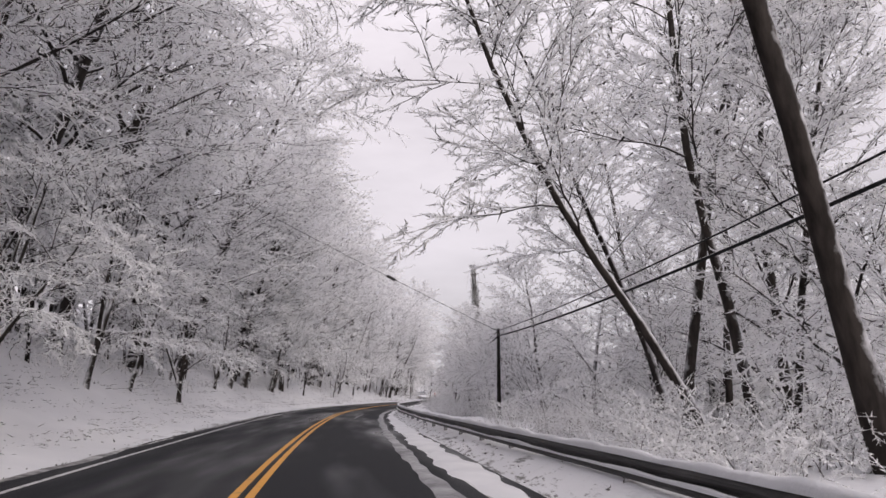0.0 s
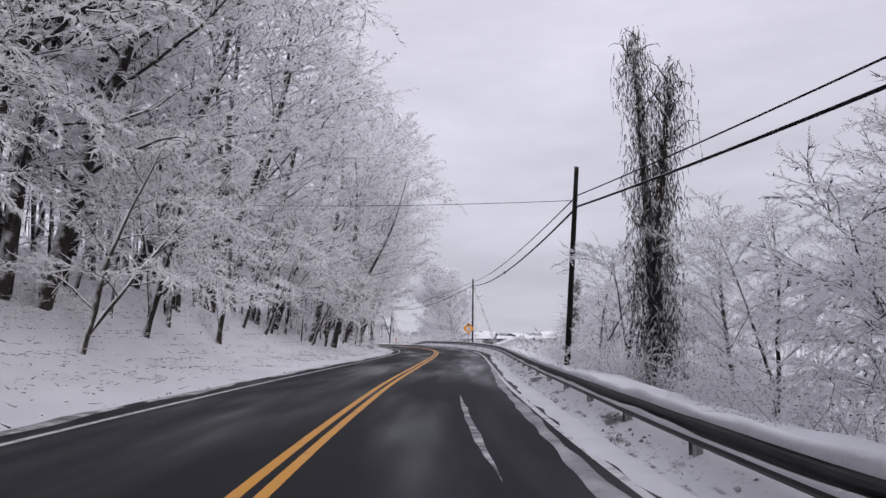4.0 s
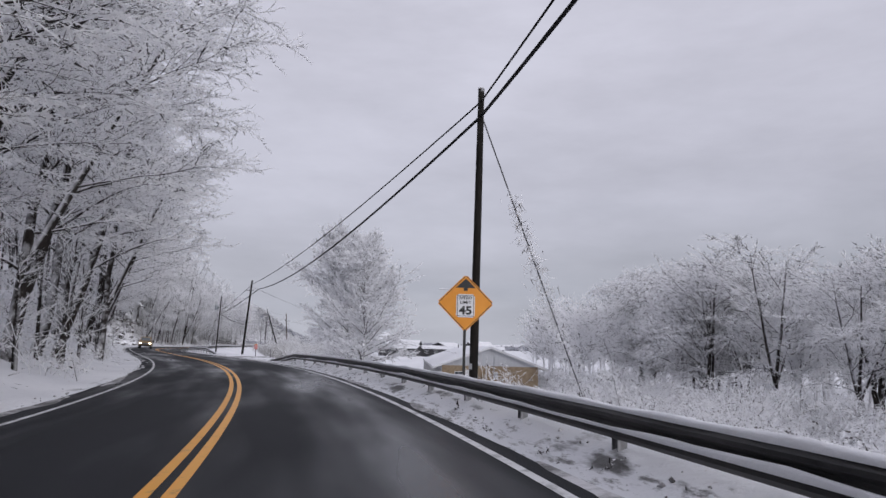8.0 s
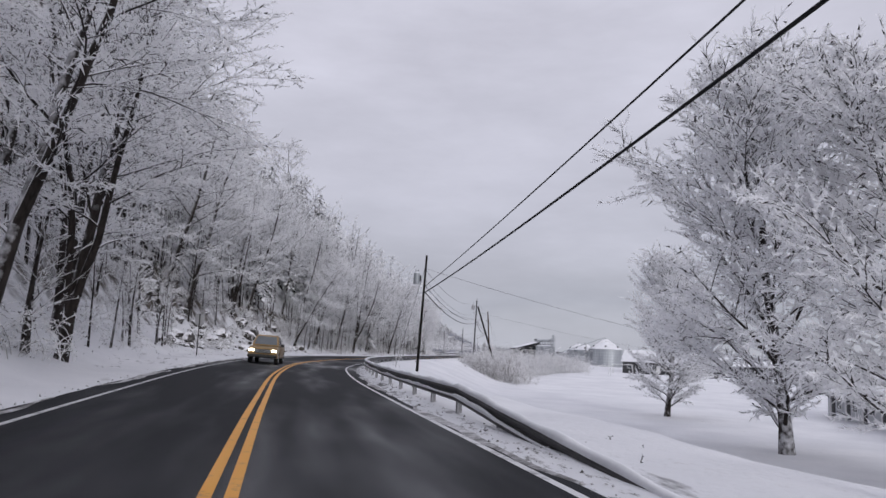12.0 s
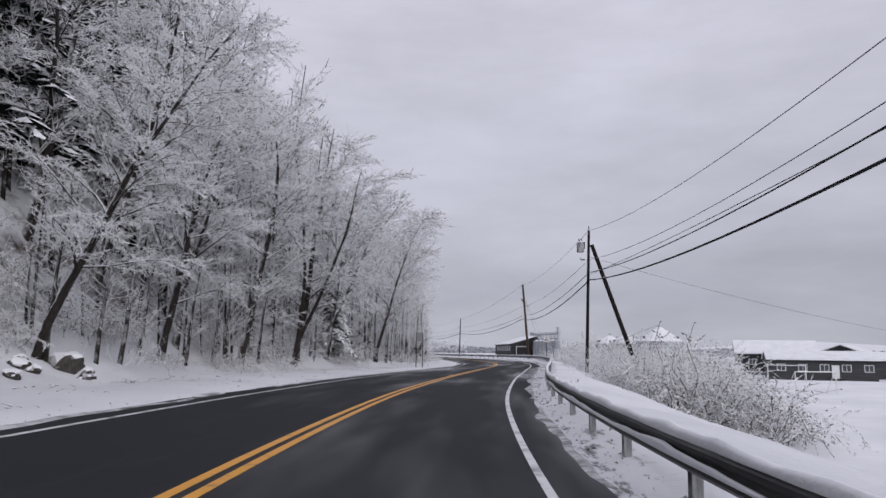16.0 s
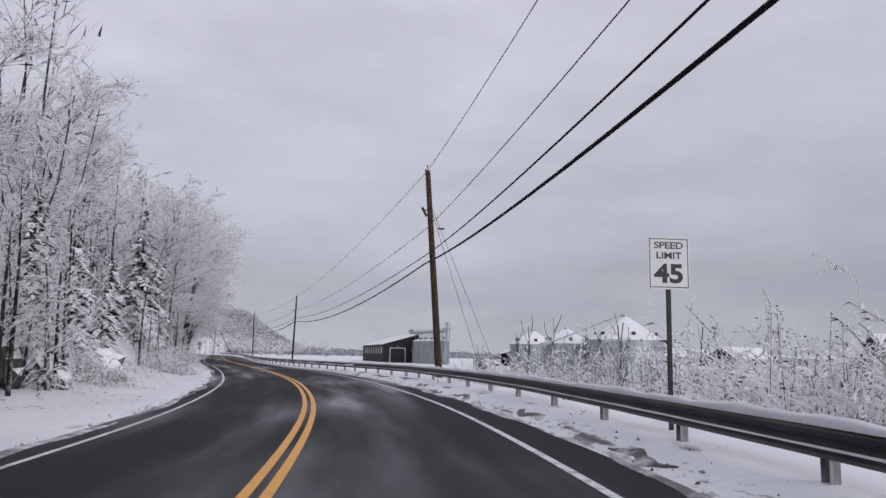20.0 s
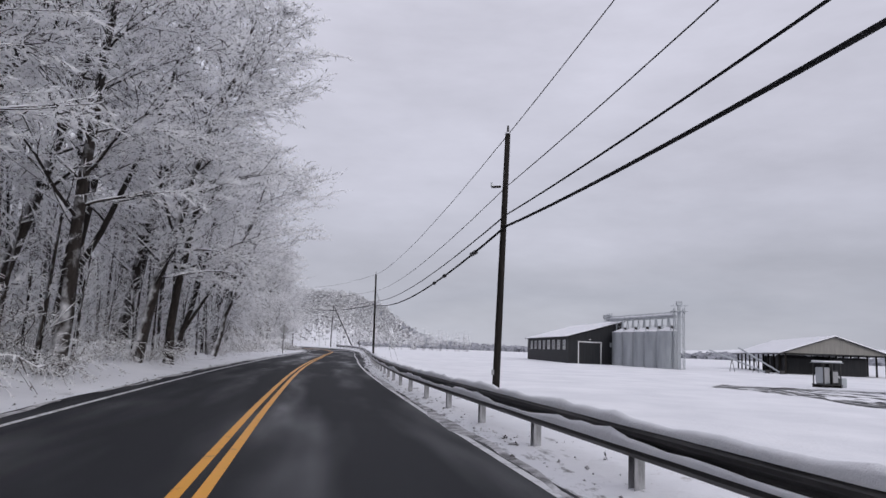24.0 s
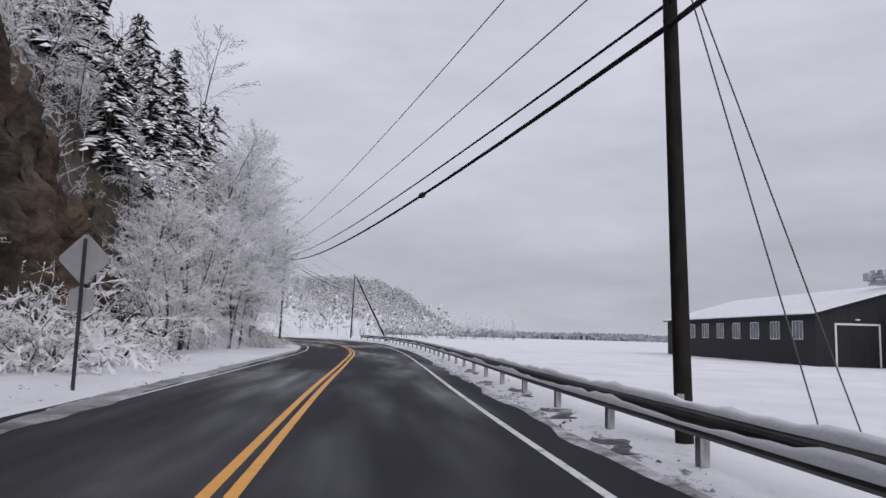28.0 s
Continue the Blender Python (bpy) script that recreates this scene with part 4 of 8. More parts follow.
def cliff_wood():
    """Snow-laden small trees at the foot of the cliff and along its top."""
    rng = random.Random(77)
    for k in range(5):
        s, d = 560 + 2.2 * k + rng.uniform(-1, 1), -rng.uniform(9.0, 11.2)
        plant(DOME_THICK, k, s, d, gz(s, d), rng.uniform(0, 360), rng.uniform(0.34, 0.62), "small bare tree bowed with snow at the foot of the cliff", "trees at the cliff", rng.uniform(4, 16))
    for s, d, size in ((512, -8.6, 0.75), (517, -9.2, 0.6), (521, -9.8, 0.7), (526, -10.2, 0.5)):
        plant(DOME_THICK, int(s), s, d, gz(s, d), s * 53, size, "bare tree bowed with snow beside the cliff", "trees at the cliff", 12)
    for k in range(12):
        s, d = 520 + 4.2 * k + rng.uniform(-1, 1), -rng.uniform(16.5, 20)
        plant(THIN_THICK, k, s, d, gz(s, d), rng.uniform(0, 360), rng.uniform(0.45, 0.7), "bare snowy tree at the top of the cliff", "trees at the cliff", rng.uniform(4, 14))
    for k in range(22):
        s = 572 + 4.2 * k + rng.uniform(-1.5, 1.5)
        d = -rng.uniform(8.6, 13.5)
        plant(DOME_THICK, k, s, d, gz(s, d), rng.uniform(0, 360), rng.uniform(0.55, 0.95), "bare tree thick with snow at the foot of the hill", "trees at the cliff", rng.uniform(2, 12))


cliff_wood()


def right_wood():
    s = -10.0
    while s < 100:
        s += (11.0 if s < 44 else 4.2) * TR.uniform(0.6, 1.5)
        d = 9.6 + TR.uniform(0, 5.5)
        if s < 46:
            d += 5.0
        plant(FULL_THICK, TR.randrange(5), s, d, gz(s, d), 180 + TR.uniform(-70, 70), TR.uniform(0.8, 1.1) * float(table(s, (0, 0.95), (30, 0.85), (55, 0.55), (100, 0.45))), "bare tree coated in snow below the guardrail", "trees below the guardrail", TR.uniform(-6, 3))
    # the tall trunks that lean over the road at the start
    for s, d, i, size, lean in ((19.4, 11.6, 0, 0.95, -26), (22.5, 12.2, 1, 1.1, -1), (19.2, 12.8, 0, 1.05, -4), (21.5, 15.2, 1, 0.9, -1), (30.0, 17.5, 1, 1.1, -1), (27, 14.0, 0, 1.0, -14), (36, 17, 0, 1.1, -3)):
        plant(TALL_THICK, i, s, d, gz(s, d), s * 40, size, "tall dark trunk leaning towards the road under snow", "trees below the guardrail", lean)
    plant(TALL_THICK, 1, 11.5, 10.7, gz(11.5, 10.7), 70, 1.5, "thick old trunk with snow stuck to its bark beside the rail", "trees below the guardrail", -6)
    for _ in range(12):
        s, d = TR.uniform(-10, 60), TR.uniform(12, 30)
        plant(THIN_THICK, TR.randrange(4), s, d, gz(s, d), TR.uniform(0, 360), TR.uniform(0.7, 0.95) * float(table(s, (0, 1.1), (50, 0.9), (110, 0.75))), "bare snow-coated tree in the valley wood", "trees below the guardrail")
    for _ in range(30):
        s, d = TR.uniform(14, 112), 8.6 + 15 * TR.random() ** 1.2
        if s < 46 and d < 13:
            continue
        plant(DOME_THICK, TR.randrange(2), s, d, gz(s, d), TR.uniform(0, 360), TR.uniform(0.7, 1.05) * float(table(s, (40, 1.05), (70, 0.8), (110, 0.6))), "low spreading tree loaded with snow below the guardrail", "trees below the guardrail")
    for s, d, size in ((88, 14.5, 1.0), (92, 16.5, 1.05), (96, 15.5, 0.9), (84.5, 15.0, 0.95), (70, 13.0, 1.05), (75, 14, 1.15), (66, 14.5, 1.15), (80, 12.5, 0.9)):
        plant(DOME_THICK, int(s), s, d, gz(s, d), s * 31, size, "broad tree loaded with snow below the guardrail", "trees below the guardrail", -4)
    for s, d, size in ((151.5, 18.6, 0.9), (155.5, 21.5, 1.0), (150.0, 18.4, 0.8)):
        plant(DOME_THICK, int(s), s, d, gz(s, d), s * 29, size, "broad tree loaded with snow below the guardrail", "trees below the guardrail", -3)
    for k in range(40):
        s = TR.uniform(160, 232)
        d = float(table(s, (108, 17), (165, 30), (185, 35), (205, 43), (232, 54))) + (k % 3) * 4.5 + TR.uniform(0, 4)
        plant(DOME, TR.randrange(2), s, d, gz(s, d), TR.uniform(0, 360), TR.uniform(0.95, 1.3) * float(table(s, (165, 0.75), (195, 1.05), (232, 1.25))), "bare snow-coated tree at the edge of the field", "trees beyond the field")


right_wood()


def scatter(name, kinds, spots, mat, label, category):
    """One object of many copies of small shapes; spots are x, y, z, turn, size, and which shape."""
    vs, fs, slots, n = [], [], [], 0
    rng = random.Random(len(spots))
    for x, y, z, turn, size, which in spots:
        v, f, stem = kinds[which % len(kinds)]
        c, sn = math.cos(turn), math.sin(turn)
        stretch = rng.uniform(0.85, 1.2)
        w = np.empty_like(v)
        w[:, 0] = (v[:, 0] * c - v[:, 1] * sn) * size + x
        w[:, 1] = (v[:, 0] * sn + v[:, 1] * c) * size + y
        w[:, 2] = v[:, 2] * size * stretch + z
        vs.append(w)
        fs.append(f + n)
        slots.append((np.arange(len(f)) < stem).astype(np.int32))
        n += len(v)
    verts, faces = np.concatenate(vs), np.concatenate(fs)
    me = bpy.data.meshes.new(name)
    me.vertices.add(len(verts))
    me.vertices.foreach_set("co", verts.ravel())
    me.loops.add(faces.size)
    me.loops.foreach_set("vertex_index", faces.ravel())
    me.polygons.add(len(faces))
    me.polygons.foreach_set("loop_start", np.arange(0, faces.size, 3))
    me.materials.append(mat)
    me.materials.append(M_BARK)
    me.polygons.foreach_set("material_index", np.concatenate(slots))
    me.update(calc_edges=True)
    me.validate()
    return tagged(new(name, me), label, category, kind="stuff")


def as_tris(soup, stem=0):
    """Vertices, triangles, and how many of the first triangles are bare stem."""
    tri = []
    for f in soup.f:
        for k in range(1, len(f) - 1):
            tri.append((f[0], f[k], f[k + 1]))
    return soup.verts(), np.array(tri, int), stem


def rough_tree(seed, height, n, tips=12, wide=0.30, width=0.04, pads=3):
    """A far tree: a dark stem, its boughs and their snowy twig ends."""
    rng = np.random.default_rng(seed)
    so = Soup()
    pts = grow((0, 0, -0.5), (rng.normal() * 0.05, rng.normal() * 0.05, 1), height, 3, rng, 0.05)
    so.add(*tube(pts, 0.13 * np.linspace(1, 0.3, 4), 3, close=False))
    for _ in range(n):
        u = rng.uniform(0.2, 1.0) ** 0.8
        p = pts[0] + (pts[-1] - pts[0]) * u
        a = rng.uniform(0, 2 * np.pi)
        reach = height * wide * (1.15 - 0.7 * u) * rng.uniform(0.35, 1)
        q = p + np.array([np.cos(a), np.sin(a), rng.uniform(0.4, 1.1)]) * reach
        spike(so, p, q, min(0.045, width * 1.3))
        line = np.array([p, q])
        fine = min(width / 0.036, 1.0)
        feather(so, line, tips, (0.34 * reach + 0.3) * fine, width, rng, 0.15, 0.0, 0.5)
        if pads:
            feather(so, line, pads, (0.22 * reach + 0.3) * fine, width * 1.6, rng, 0.35, 0.1, 0.55)
    return as_tris(so, 18 if pads else 0)


def brush_parts(seed, n, tall, wide, r=0.014, arch=0.35, tips=24, tip=0.15):
    """A shrub's thin stems that fork and arch over, and the stubby tufts of snow along them."""
    rng = np.random.default_rng(seed)
    so, tufts = Soup(), Soup()
    for _ in range(n):
        a, b = rng.uniform(0, 2 * np.pi), rng.uniform(0, 2 * np.pi)
        p = np.array([np.cos(a), np.sin(a), 0]) * wide * 0.5 * rng.uniform(0, 1) ** 0.5
        way = np.array([np.cos(b) * arch, np.sin(b) * arch, 1.0]) + np.array([p[0], p[1], 0]) * 0.5
        st = grow(p - (0, 0, 0.1), way, tall * rng.uniform(0.4, 1.0), 4, rng, 0.34, -arch * 0.8)
        so.add(*tube(st, r * np.linspace(1.0, 0.5, 5), 3, close=False))
        for k in range(3):
            q, w = along(st, np.array([rng.uniform(0.25, 0.9)]))
            shoot = grow(q[0], fan(w[0], rng, rng.choice((-1.0, 1.0)), 0.9), tall * rng.uniform(0.12, 0.30), 2, rng, 0.3, -arch * 0.6)
            spike(so, shoot[0], shoot[1], r * 0.9)
            spike(so, shoot[1], shoot[2], r * 0.7)
            feather(tufts, shoot, max(tips // 4, 2), 0.05 + 0.12 * tall * tip, max(r * 1.3, 0.014), rng, 0.2, 0.0, 0.8)
        feather(tufts, st, max(tips // 2, 2), 0.05 + 0.16 * tall * tip, max(r * 1.4, 0.015), rng, 0.2, 0.0, 0.9)
    return so, tufts


def brush_clump(*args, **kw):
    so, tufts = brush_parts(*args, **kw)
    so.add(tufts.verts(), tufts.f)
    return as_tris(so)


def build_stuff():
    rng = random.Random(8)
    far = [rough_tree(i, 13 + i % 3 * 2, 22) for i in range(5)]
    spots = []
    for _ in range(1450):
        s = rng.uniform(-60, 680) if rng.random() < 0.75 else rng.uniform(255, 350)
        d = -float(verge_left(s)) - 5.5 - 58 * rng.random() ** 1.6
        if 396 < s < 430 and d < -34 or 342 < s < 372 and -38 < d < -20 and rng.random() < 0.75:
            continue
        x, y = ground_xy(s, d)
        spots.append((float(x), float(y), gz(s, d), rng.uniform(0, 6.3), rng.uniform(0.7, 1.1) * (0.5 if 545 < s < 625 and d > -30 else 1.0), rng.randrange(5)))
    for _ in range(620):
        s = rng.choice((rng.uniform(520, 640), rng.uniform(255, 350), rng.uniform(340, 405)))
        d = -float(verge_left(s)) - 3.5 - 26 * rng.random()
        if 515 < s < 566 and d > -18:
            continue
        x, y = ground_xy(s, d)
        spots.append((float(x), float(y), gz(s, d), rng.uniform(0, 6.3), rng.uniform(0.5, 0.95) * (0.5 if 545 < s < 625 else 1.0), rng.randrange(5)))
    for _ in range(240):
        s, d = rng.uniform(-15, 115), -rng.uniform(13, 34)
        x, y = ground_xy(s, d)
        spots.append((float(x), float(y), gz(s, d), rng.uniform(0, 6.3), rng.uniform(0.9, 1.25), rng.randrange(5)))
    # the trees where the road leaves the valley
    for _ in range(200):
        x, y = rng.uniform(-228, -112), rng.uniform(695, 790)
        s, d = to_sd(x, y)
        if abs(d) < 9:
            continue
        spots.append((x, y, gz(s, d), rng.uniform(0, 6.3), rng.uniform(0.45, 0.75), rng.randrange(5)))
    scatter("hillside_wood", far, spots, M_TWIG, "dense wood of bare snowy trees up the hillside", "wood")
    under = [rough_tree(50 + i, 5 + i % 3, 26, 15, 0.40, 0.016, 4) for i in range(4)]
    spots = []
    for _ in range(1600):
        s = rng.uniform(-40, 640) if rng.random() < 0.45 else rng.choice((rng.uniform(262, 352), rng.uniform(335, 402), rng.uniform(335, 402), rng.uniform(440, 525)))
        d = -float(verge_left(s)) - float(table(s, (0, 4.6), (120, 4.6), (150, 1.8), (262, 1.2), (640, 1.2))) - 24 * rng.random() ** 1.5
        if (530 < s < 559 and d > -15) or (282 < s < 321 and d > -13.2):
            continue
        x, y = ground_xy(s, d)
        spots.append((float(x), float(y), gz(s, d), rng.uniform(0, 6.3), rng.uniform(0.55, 1.1), rng.randrange(4)))
    scatter("saplings", under, spots, M_TWIG, "thicket of snowy saplings among the trunks on the hillside", "saplings")
    spots = []
    canopy = [rough_tree(90 + i, 12 + i % 3 * 2, 13, 8, 0.42, 0.6, 0) for i in range(4)]
    ridge = [rough_tree(30 + i, 13 + i % 3 * 2, 9, 6, 0.36, 0.5, 0) for i in range(4)]
    for k in range(3800):
        y = rng.uniform(1400, 1800) if k < 2600 else rng.uniform(1360, 1600)
        x = -300 - rng.random() * 420
        s, d = to_sd(x, y)
        spots.append((x, y, gz(s, d), rng.uniform(0, 6.3), rng.uniform(0.8, 1.4), 4 + rng.randrange(4)))
    for _ in range(120):
        s, d = rng.uniform(690, 900), rng.uniform(-60, -8) if rng.random() < 0.6 else rng.uniform(-8, 60)
        x, y = ground_xy(s, d)
        if d > -5 and s < 760:
            continue
        spots.append((float(x), float(y), gz(s, d), rng.uniform(0, 6.3), rng.uniform(0.6, 0.9), rng.randrange(4)))
    scatter("ridge_wood", ridge + canopy, spots, M_FARWOOD, "snow-dusted wood on the far ridge", "wood")
    # woods across the fields: a close, uneven band of crowns that melts into one mass at that distance, haze in its
    # colour
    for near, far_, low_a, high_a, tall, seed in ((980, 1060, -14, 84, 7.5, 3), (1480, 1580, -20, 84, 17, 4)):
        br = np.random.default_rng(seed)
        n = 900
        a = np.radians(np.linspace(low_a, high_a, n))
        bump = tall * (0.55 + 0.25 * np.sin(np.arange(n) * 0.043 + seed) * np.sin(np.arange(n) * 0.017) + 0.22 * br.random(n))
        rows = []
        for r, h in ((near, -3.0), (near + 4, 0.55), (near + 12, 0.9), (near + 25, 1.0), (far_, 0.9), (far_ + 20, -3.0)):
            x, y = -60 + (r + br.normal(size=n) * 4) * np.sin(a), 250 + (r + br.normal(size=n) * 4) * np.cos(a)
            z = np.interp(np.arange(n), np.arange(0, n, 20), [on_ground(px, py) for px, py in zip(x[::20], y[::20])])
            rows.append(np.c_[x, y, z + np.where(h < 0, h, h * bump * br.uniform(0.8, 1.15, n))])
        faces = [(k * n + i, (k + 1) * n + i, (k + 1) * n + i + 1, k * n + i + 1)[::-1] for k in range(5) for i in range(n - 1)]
        tagged(mesh_ob("valley_wood", np.concatenate(rows), faces, M_HAZY_WOODMASS), "haze-grey band of distant snowy woods beyond the fields", "wood", kind="stuff")
    round_top = [(v, f, 0) for v, f, _ in (rough_tree(70 + i, 9 + i % 3, 40, 16, 0.52, 0.034) for i in range(4))]
    spots = []
    for k in range(470):
        s = rng.uniform(-20, 300) if k < 300 else rng.uniform(170, 300)
        edge = float(table(s, (0, 17), (100, 18), (165, 33), (185, 38), (205, 46), (232, 57), (300, 72)))
        d = edge + 48 * rng.random() ** 1.3
        x, y = ground_xy(s, d)
        spots.append((float(x), float(y), gz(s, d), rng.uniform(0, 6.3), rng.uniform(0.7, 1.15) * float(table(s, (150, 1.0), (165, 0.85), (195, 1.1), (232, 1.25), (300, 1.2))), rng.randrange(4)))
    scatter("wood_edge", round_top, spots, M_TWIG, "grey mass of rounded snowy crowns below the road", "wood")
    low = [brush_clump(40 + i, 12, 1.4 + 0.3 * i, 2.0, 0.014, 0.6) for i in range(4)]
    spots = []
    for _ in range(900):
        s = rng.uniform(-20, 640) if rng.random() < 0.55 else rng.choice((rng.uniform(262, 350), rng.uniform(405, 520), rng.uniform(520, 600)))
        reach = rng.random()
        d = -float(verge_left(s)) - float(table(s, (0, 4.5), (135, 4.5), (165, 1.2), (640, 1.2))) - 12 * reach**1.5
        if 282 < s < 321 and d > -13.0 and (rng.random() < 0.35 or d > -9.8) or 512 < s < 580 and d > -9.5:
            continue
        x, y = ground_xy(s, d)
        spots.append((float(x), float(y), gz(s, d), rng.uniform(0, 6.3), rng.uniform(0.5, 1.5), rng.randrange(4)))
    thicket = []
    for _ in range(400):
        s = rng.uniform(340, 402) if rng.random() < 0.72 else rng.uniform(446, 500)
        d = -float(verge_left(s)) - 2.2 - 9 * rng.random()
        x, y = ground_xy(s, d)
        thicket.append((float(x), float(y), gz(s, d), rng.uniform(0, 6.3), rng.uniform(0.9, 1.9), rng.randrange(4)))
    scatter("bank_thicket", low, thicket, M_SHRUB, "brown tangled thicket between the trunks on the bank", "brush")
    scatter("bank_brush", low, spots, M_BRUSH, "tangled snowy brush under the trees on the bank", "brush")
    tall = [brush_clump(60 + i, 28, 2.5 + 0.25 * i, 1.9, 0.014, 0.45, 44, 0.12) for i in range(5)]
    spots = []
    for _ in range(900):
        u = rng.random()
        if u < 0.30:
            s = rng.uniform(-15, 120)
            d = (10.5 if 28 < s < 44 else 7.0) + 14 * rng.random() ** 1.3
        elif u < 0.36:
            s, d = rng.uniform(118, 178), 9.0 + 12 * rng.random()
        else:
            s = rng.uniform(342, 414) if rng.random() < 0.88 else rng.uniform(395, 432)
            d = 8.9 + rng.random() ** 1.15 * float(table(s, (340, 5.0), (350, 6.8), (362, 8.5), (385, 17), (400, 19), (415, 13), (432, 8)))
        x, y = ground_xy(s, d)
        spots.append((float(x), float(y), gz(s, d), rng.uniform(0, 6.3), rng.uniform(0.6, 1.1) * float(table(d, (8, 0.72), (10, 0.9), (14, 1.05), (20, 1.15))) * (1.0 if s < 300 else float(table(s, (330, 1.0), (345, 1.2), (360, 1.5), (398, 1.5), (410, 1.0), (432, 0.6)))), rng.randrange(5)))
    for _ in range(260):
        s = rng.uniform(110, 245)
        d = float(table(s, (108, 15), (165, 23), (185, 27), (205, 38), (232, 50))) + rng.uniform(-3, 6)
        x, y = ground_xy(s, d)
        spots.append((float(x), float(y), gz(s, d), rng.uniform(0, 6.3), rng.uniform(0.8, 1.5), rng.randrange(5)))
    scatter("slope_brush", tall, spots, M_BRUSH, "tall snowy weeds and brush below the guardrail", "brush")
    lumps = []
    for k in range(4):
        lr = np.random.default_rng(140 + k)
        v = np.array([(1, 0, 0), (-1, 0, 0), (0, 1, 0), (0, -1, 0), (0, 0, 0.8), (0, 0, -0.5)], float) * lr.uniform(0.5, 1.3, (6, 1)) + lr.normal(size=(6, 3)) * 0.15
        lumps.append((v, np.array([(0, 2, 4), (2, 1, 4), (1, 3, 4), (3, 0, 4), (2, 0, 5), (1, 2, 5), (3, 1, 5), (0, 3, 5)]), 0))
    spots = []
    for _ in range(4200):
        s = rng.uniform(-5, 560)
        if rng.random() < 0.7:
            d = float(asphalt_edge(s)) + rng.gauss(0.15, 0.22)
        else:
            d = -4.3 - abs(rng.gauss(0.0, 0.2))
        x, y = ground_xy(s, d)
        spots.append((float(x), float(y), gz(s, d) + 0.01, rng.uniform(0, 6.3), 0.012 + 0.034 * rng.random() ** 3, rng.randrange(4)))
    scatter("slush_chunks", lumps, spots, M_SLUSH, "dirty chunks of ploughed slush along the asphalt", "slush")
    weeds = [brush_clump(80 + i, 4, 0.26, 0.4, 0.010, 0.5, 3) for i in range(4)]
    spots = []
    for _ in range(1300):
        if rng.random() < 0.3:
            s = rng.uniform(100, 205)
            d = float(table(s, *RAIL_D)) + rng.uniform(-0.4, 9)
        elif rng.random() < 0.6:
            s = rng.uniform(-10, 560)
            d = float(table(s, *RAIL_D)) + rng.uniform(-0.35, 1.6)
        else:
            s = rng.uniform(-10, 560)
            d = -5.6 - rng.random() * 7
        x, y = ground_xy(s, d)
        spots.append((float(x), float(y), gz(s, d) - 0.03, rng.uniform(0, 6.3), rng.uniform(0.4, 1.2), rng.randrange(4)))
    stalks = []
    for k in range(4):
        so, lr = Soup(), np.random.default_rng(180 + k)
        for _ in range(5):
            stem = grow((lr.normal() * 0.3, lr.normal() * 0.3, -0.1), (lr.normal() * 0.12, lr.normal() * 0.12, 1), lr.uniform(1.7, 2.5), 4, lr, 0.07)
            so.add(*tube(stem, 0.011 * np.linspace(1, 0.5, 5), 3, close=False))
            ends = [stem[-1]]
            for _ in range(3):
                q, w = along(stem, np.array([lr.uniform(0.6, 0.95)]))
                end = q[0] + np.array([lr.normal() * 0.16, lr.normal() * 0.16, lr.uniform(0.1, 0.3)])
                spike(so, q[0], end, 0.010)
                ends.append(end)
            for e in ends:
                so.add((lumps[k][0] * 0.036 + e).tolist(), lumps[k][1].tolist())
        stalks.append(as_tris(so))
    seeded = []
    for _ in range(46):
        s = rng.uniform(386, 412)
        d = 8.7 + rng.random() * 4.5
        x, y = ground_xy(s, d)
        seeded.append((float(x), float(y), gz(s, d), rng.uniform(0, 6.3), rng.uniform(0.75, 1.15), rng.randrange(4)))
    scatter("seed_head_weeds", stalks, seeded, M_BARK, "tall dead weeds with dark seed heads beyond the guardrail", "weeds")
    litter = []
    for k in range(3):
        so = Soup()
        lr = np.random.default_rng(90 + k)
        for _ in range(9):
            p = np.array([lr.normal() * 0.9, lr.normal() * 0.9, 0.02])
            a = lr.uniform(0, 6.3)
            spike(so, p, p + np.array([math.cos(a), math.sin(a), lr.uniform(0.0, 0.3)]) * lr.uniform(0.08, 0.36), 0.024)
        litter.append(as_tris(so))
    twigs = []
    for _ in range(2400):
        s = rng.uniform(-10, 150) if rng.random() < 0.8 else rng.uniform(150, 540)
        d = -5.6 - rng.random() * 8
        x, y = ground_xy(s, d)
        twigs.append((float(x), float(y), gz(s, d), rng.uniform(0, 6.3), rng.uniform(0.35, 1.1), rng.randrange(3)))
    scatter("fallen_twigs", litter, twigs, M_BARK, "dark fallen twigs scattered over the snowy bank", "twigs")
    scatter("verge_weeds", weeds, spots, M_BARK, "dead weed stalks poking through the snow", "weeds")


build_stuff()


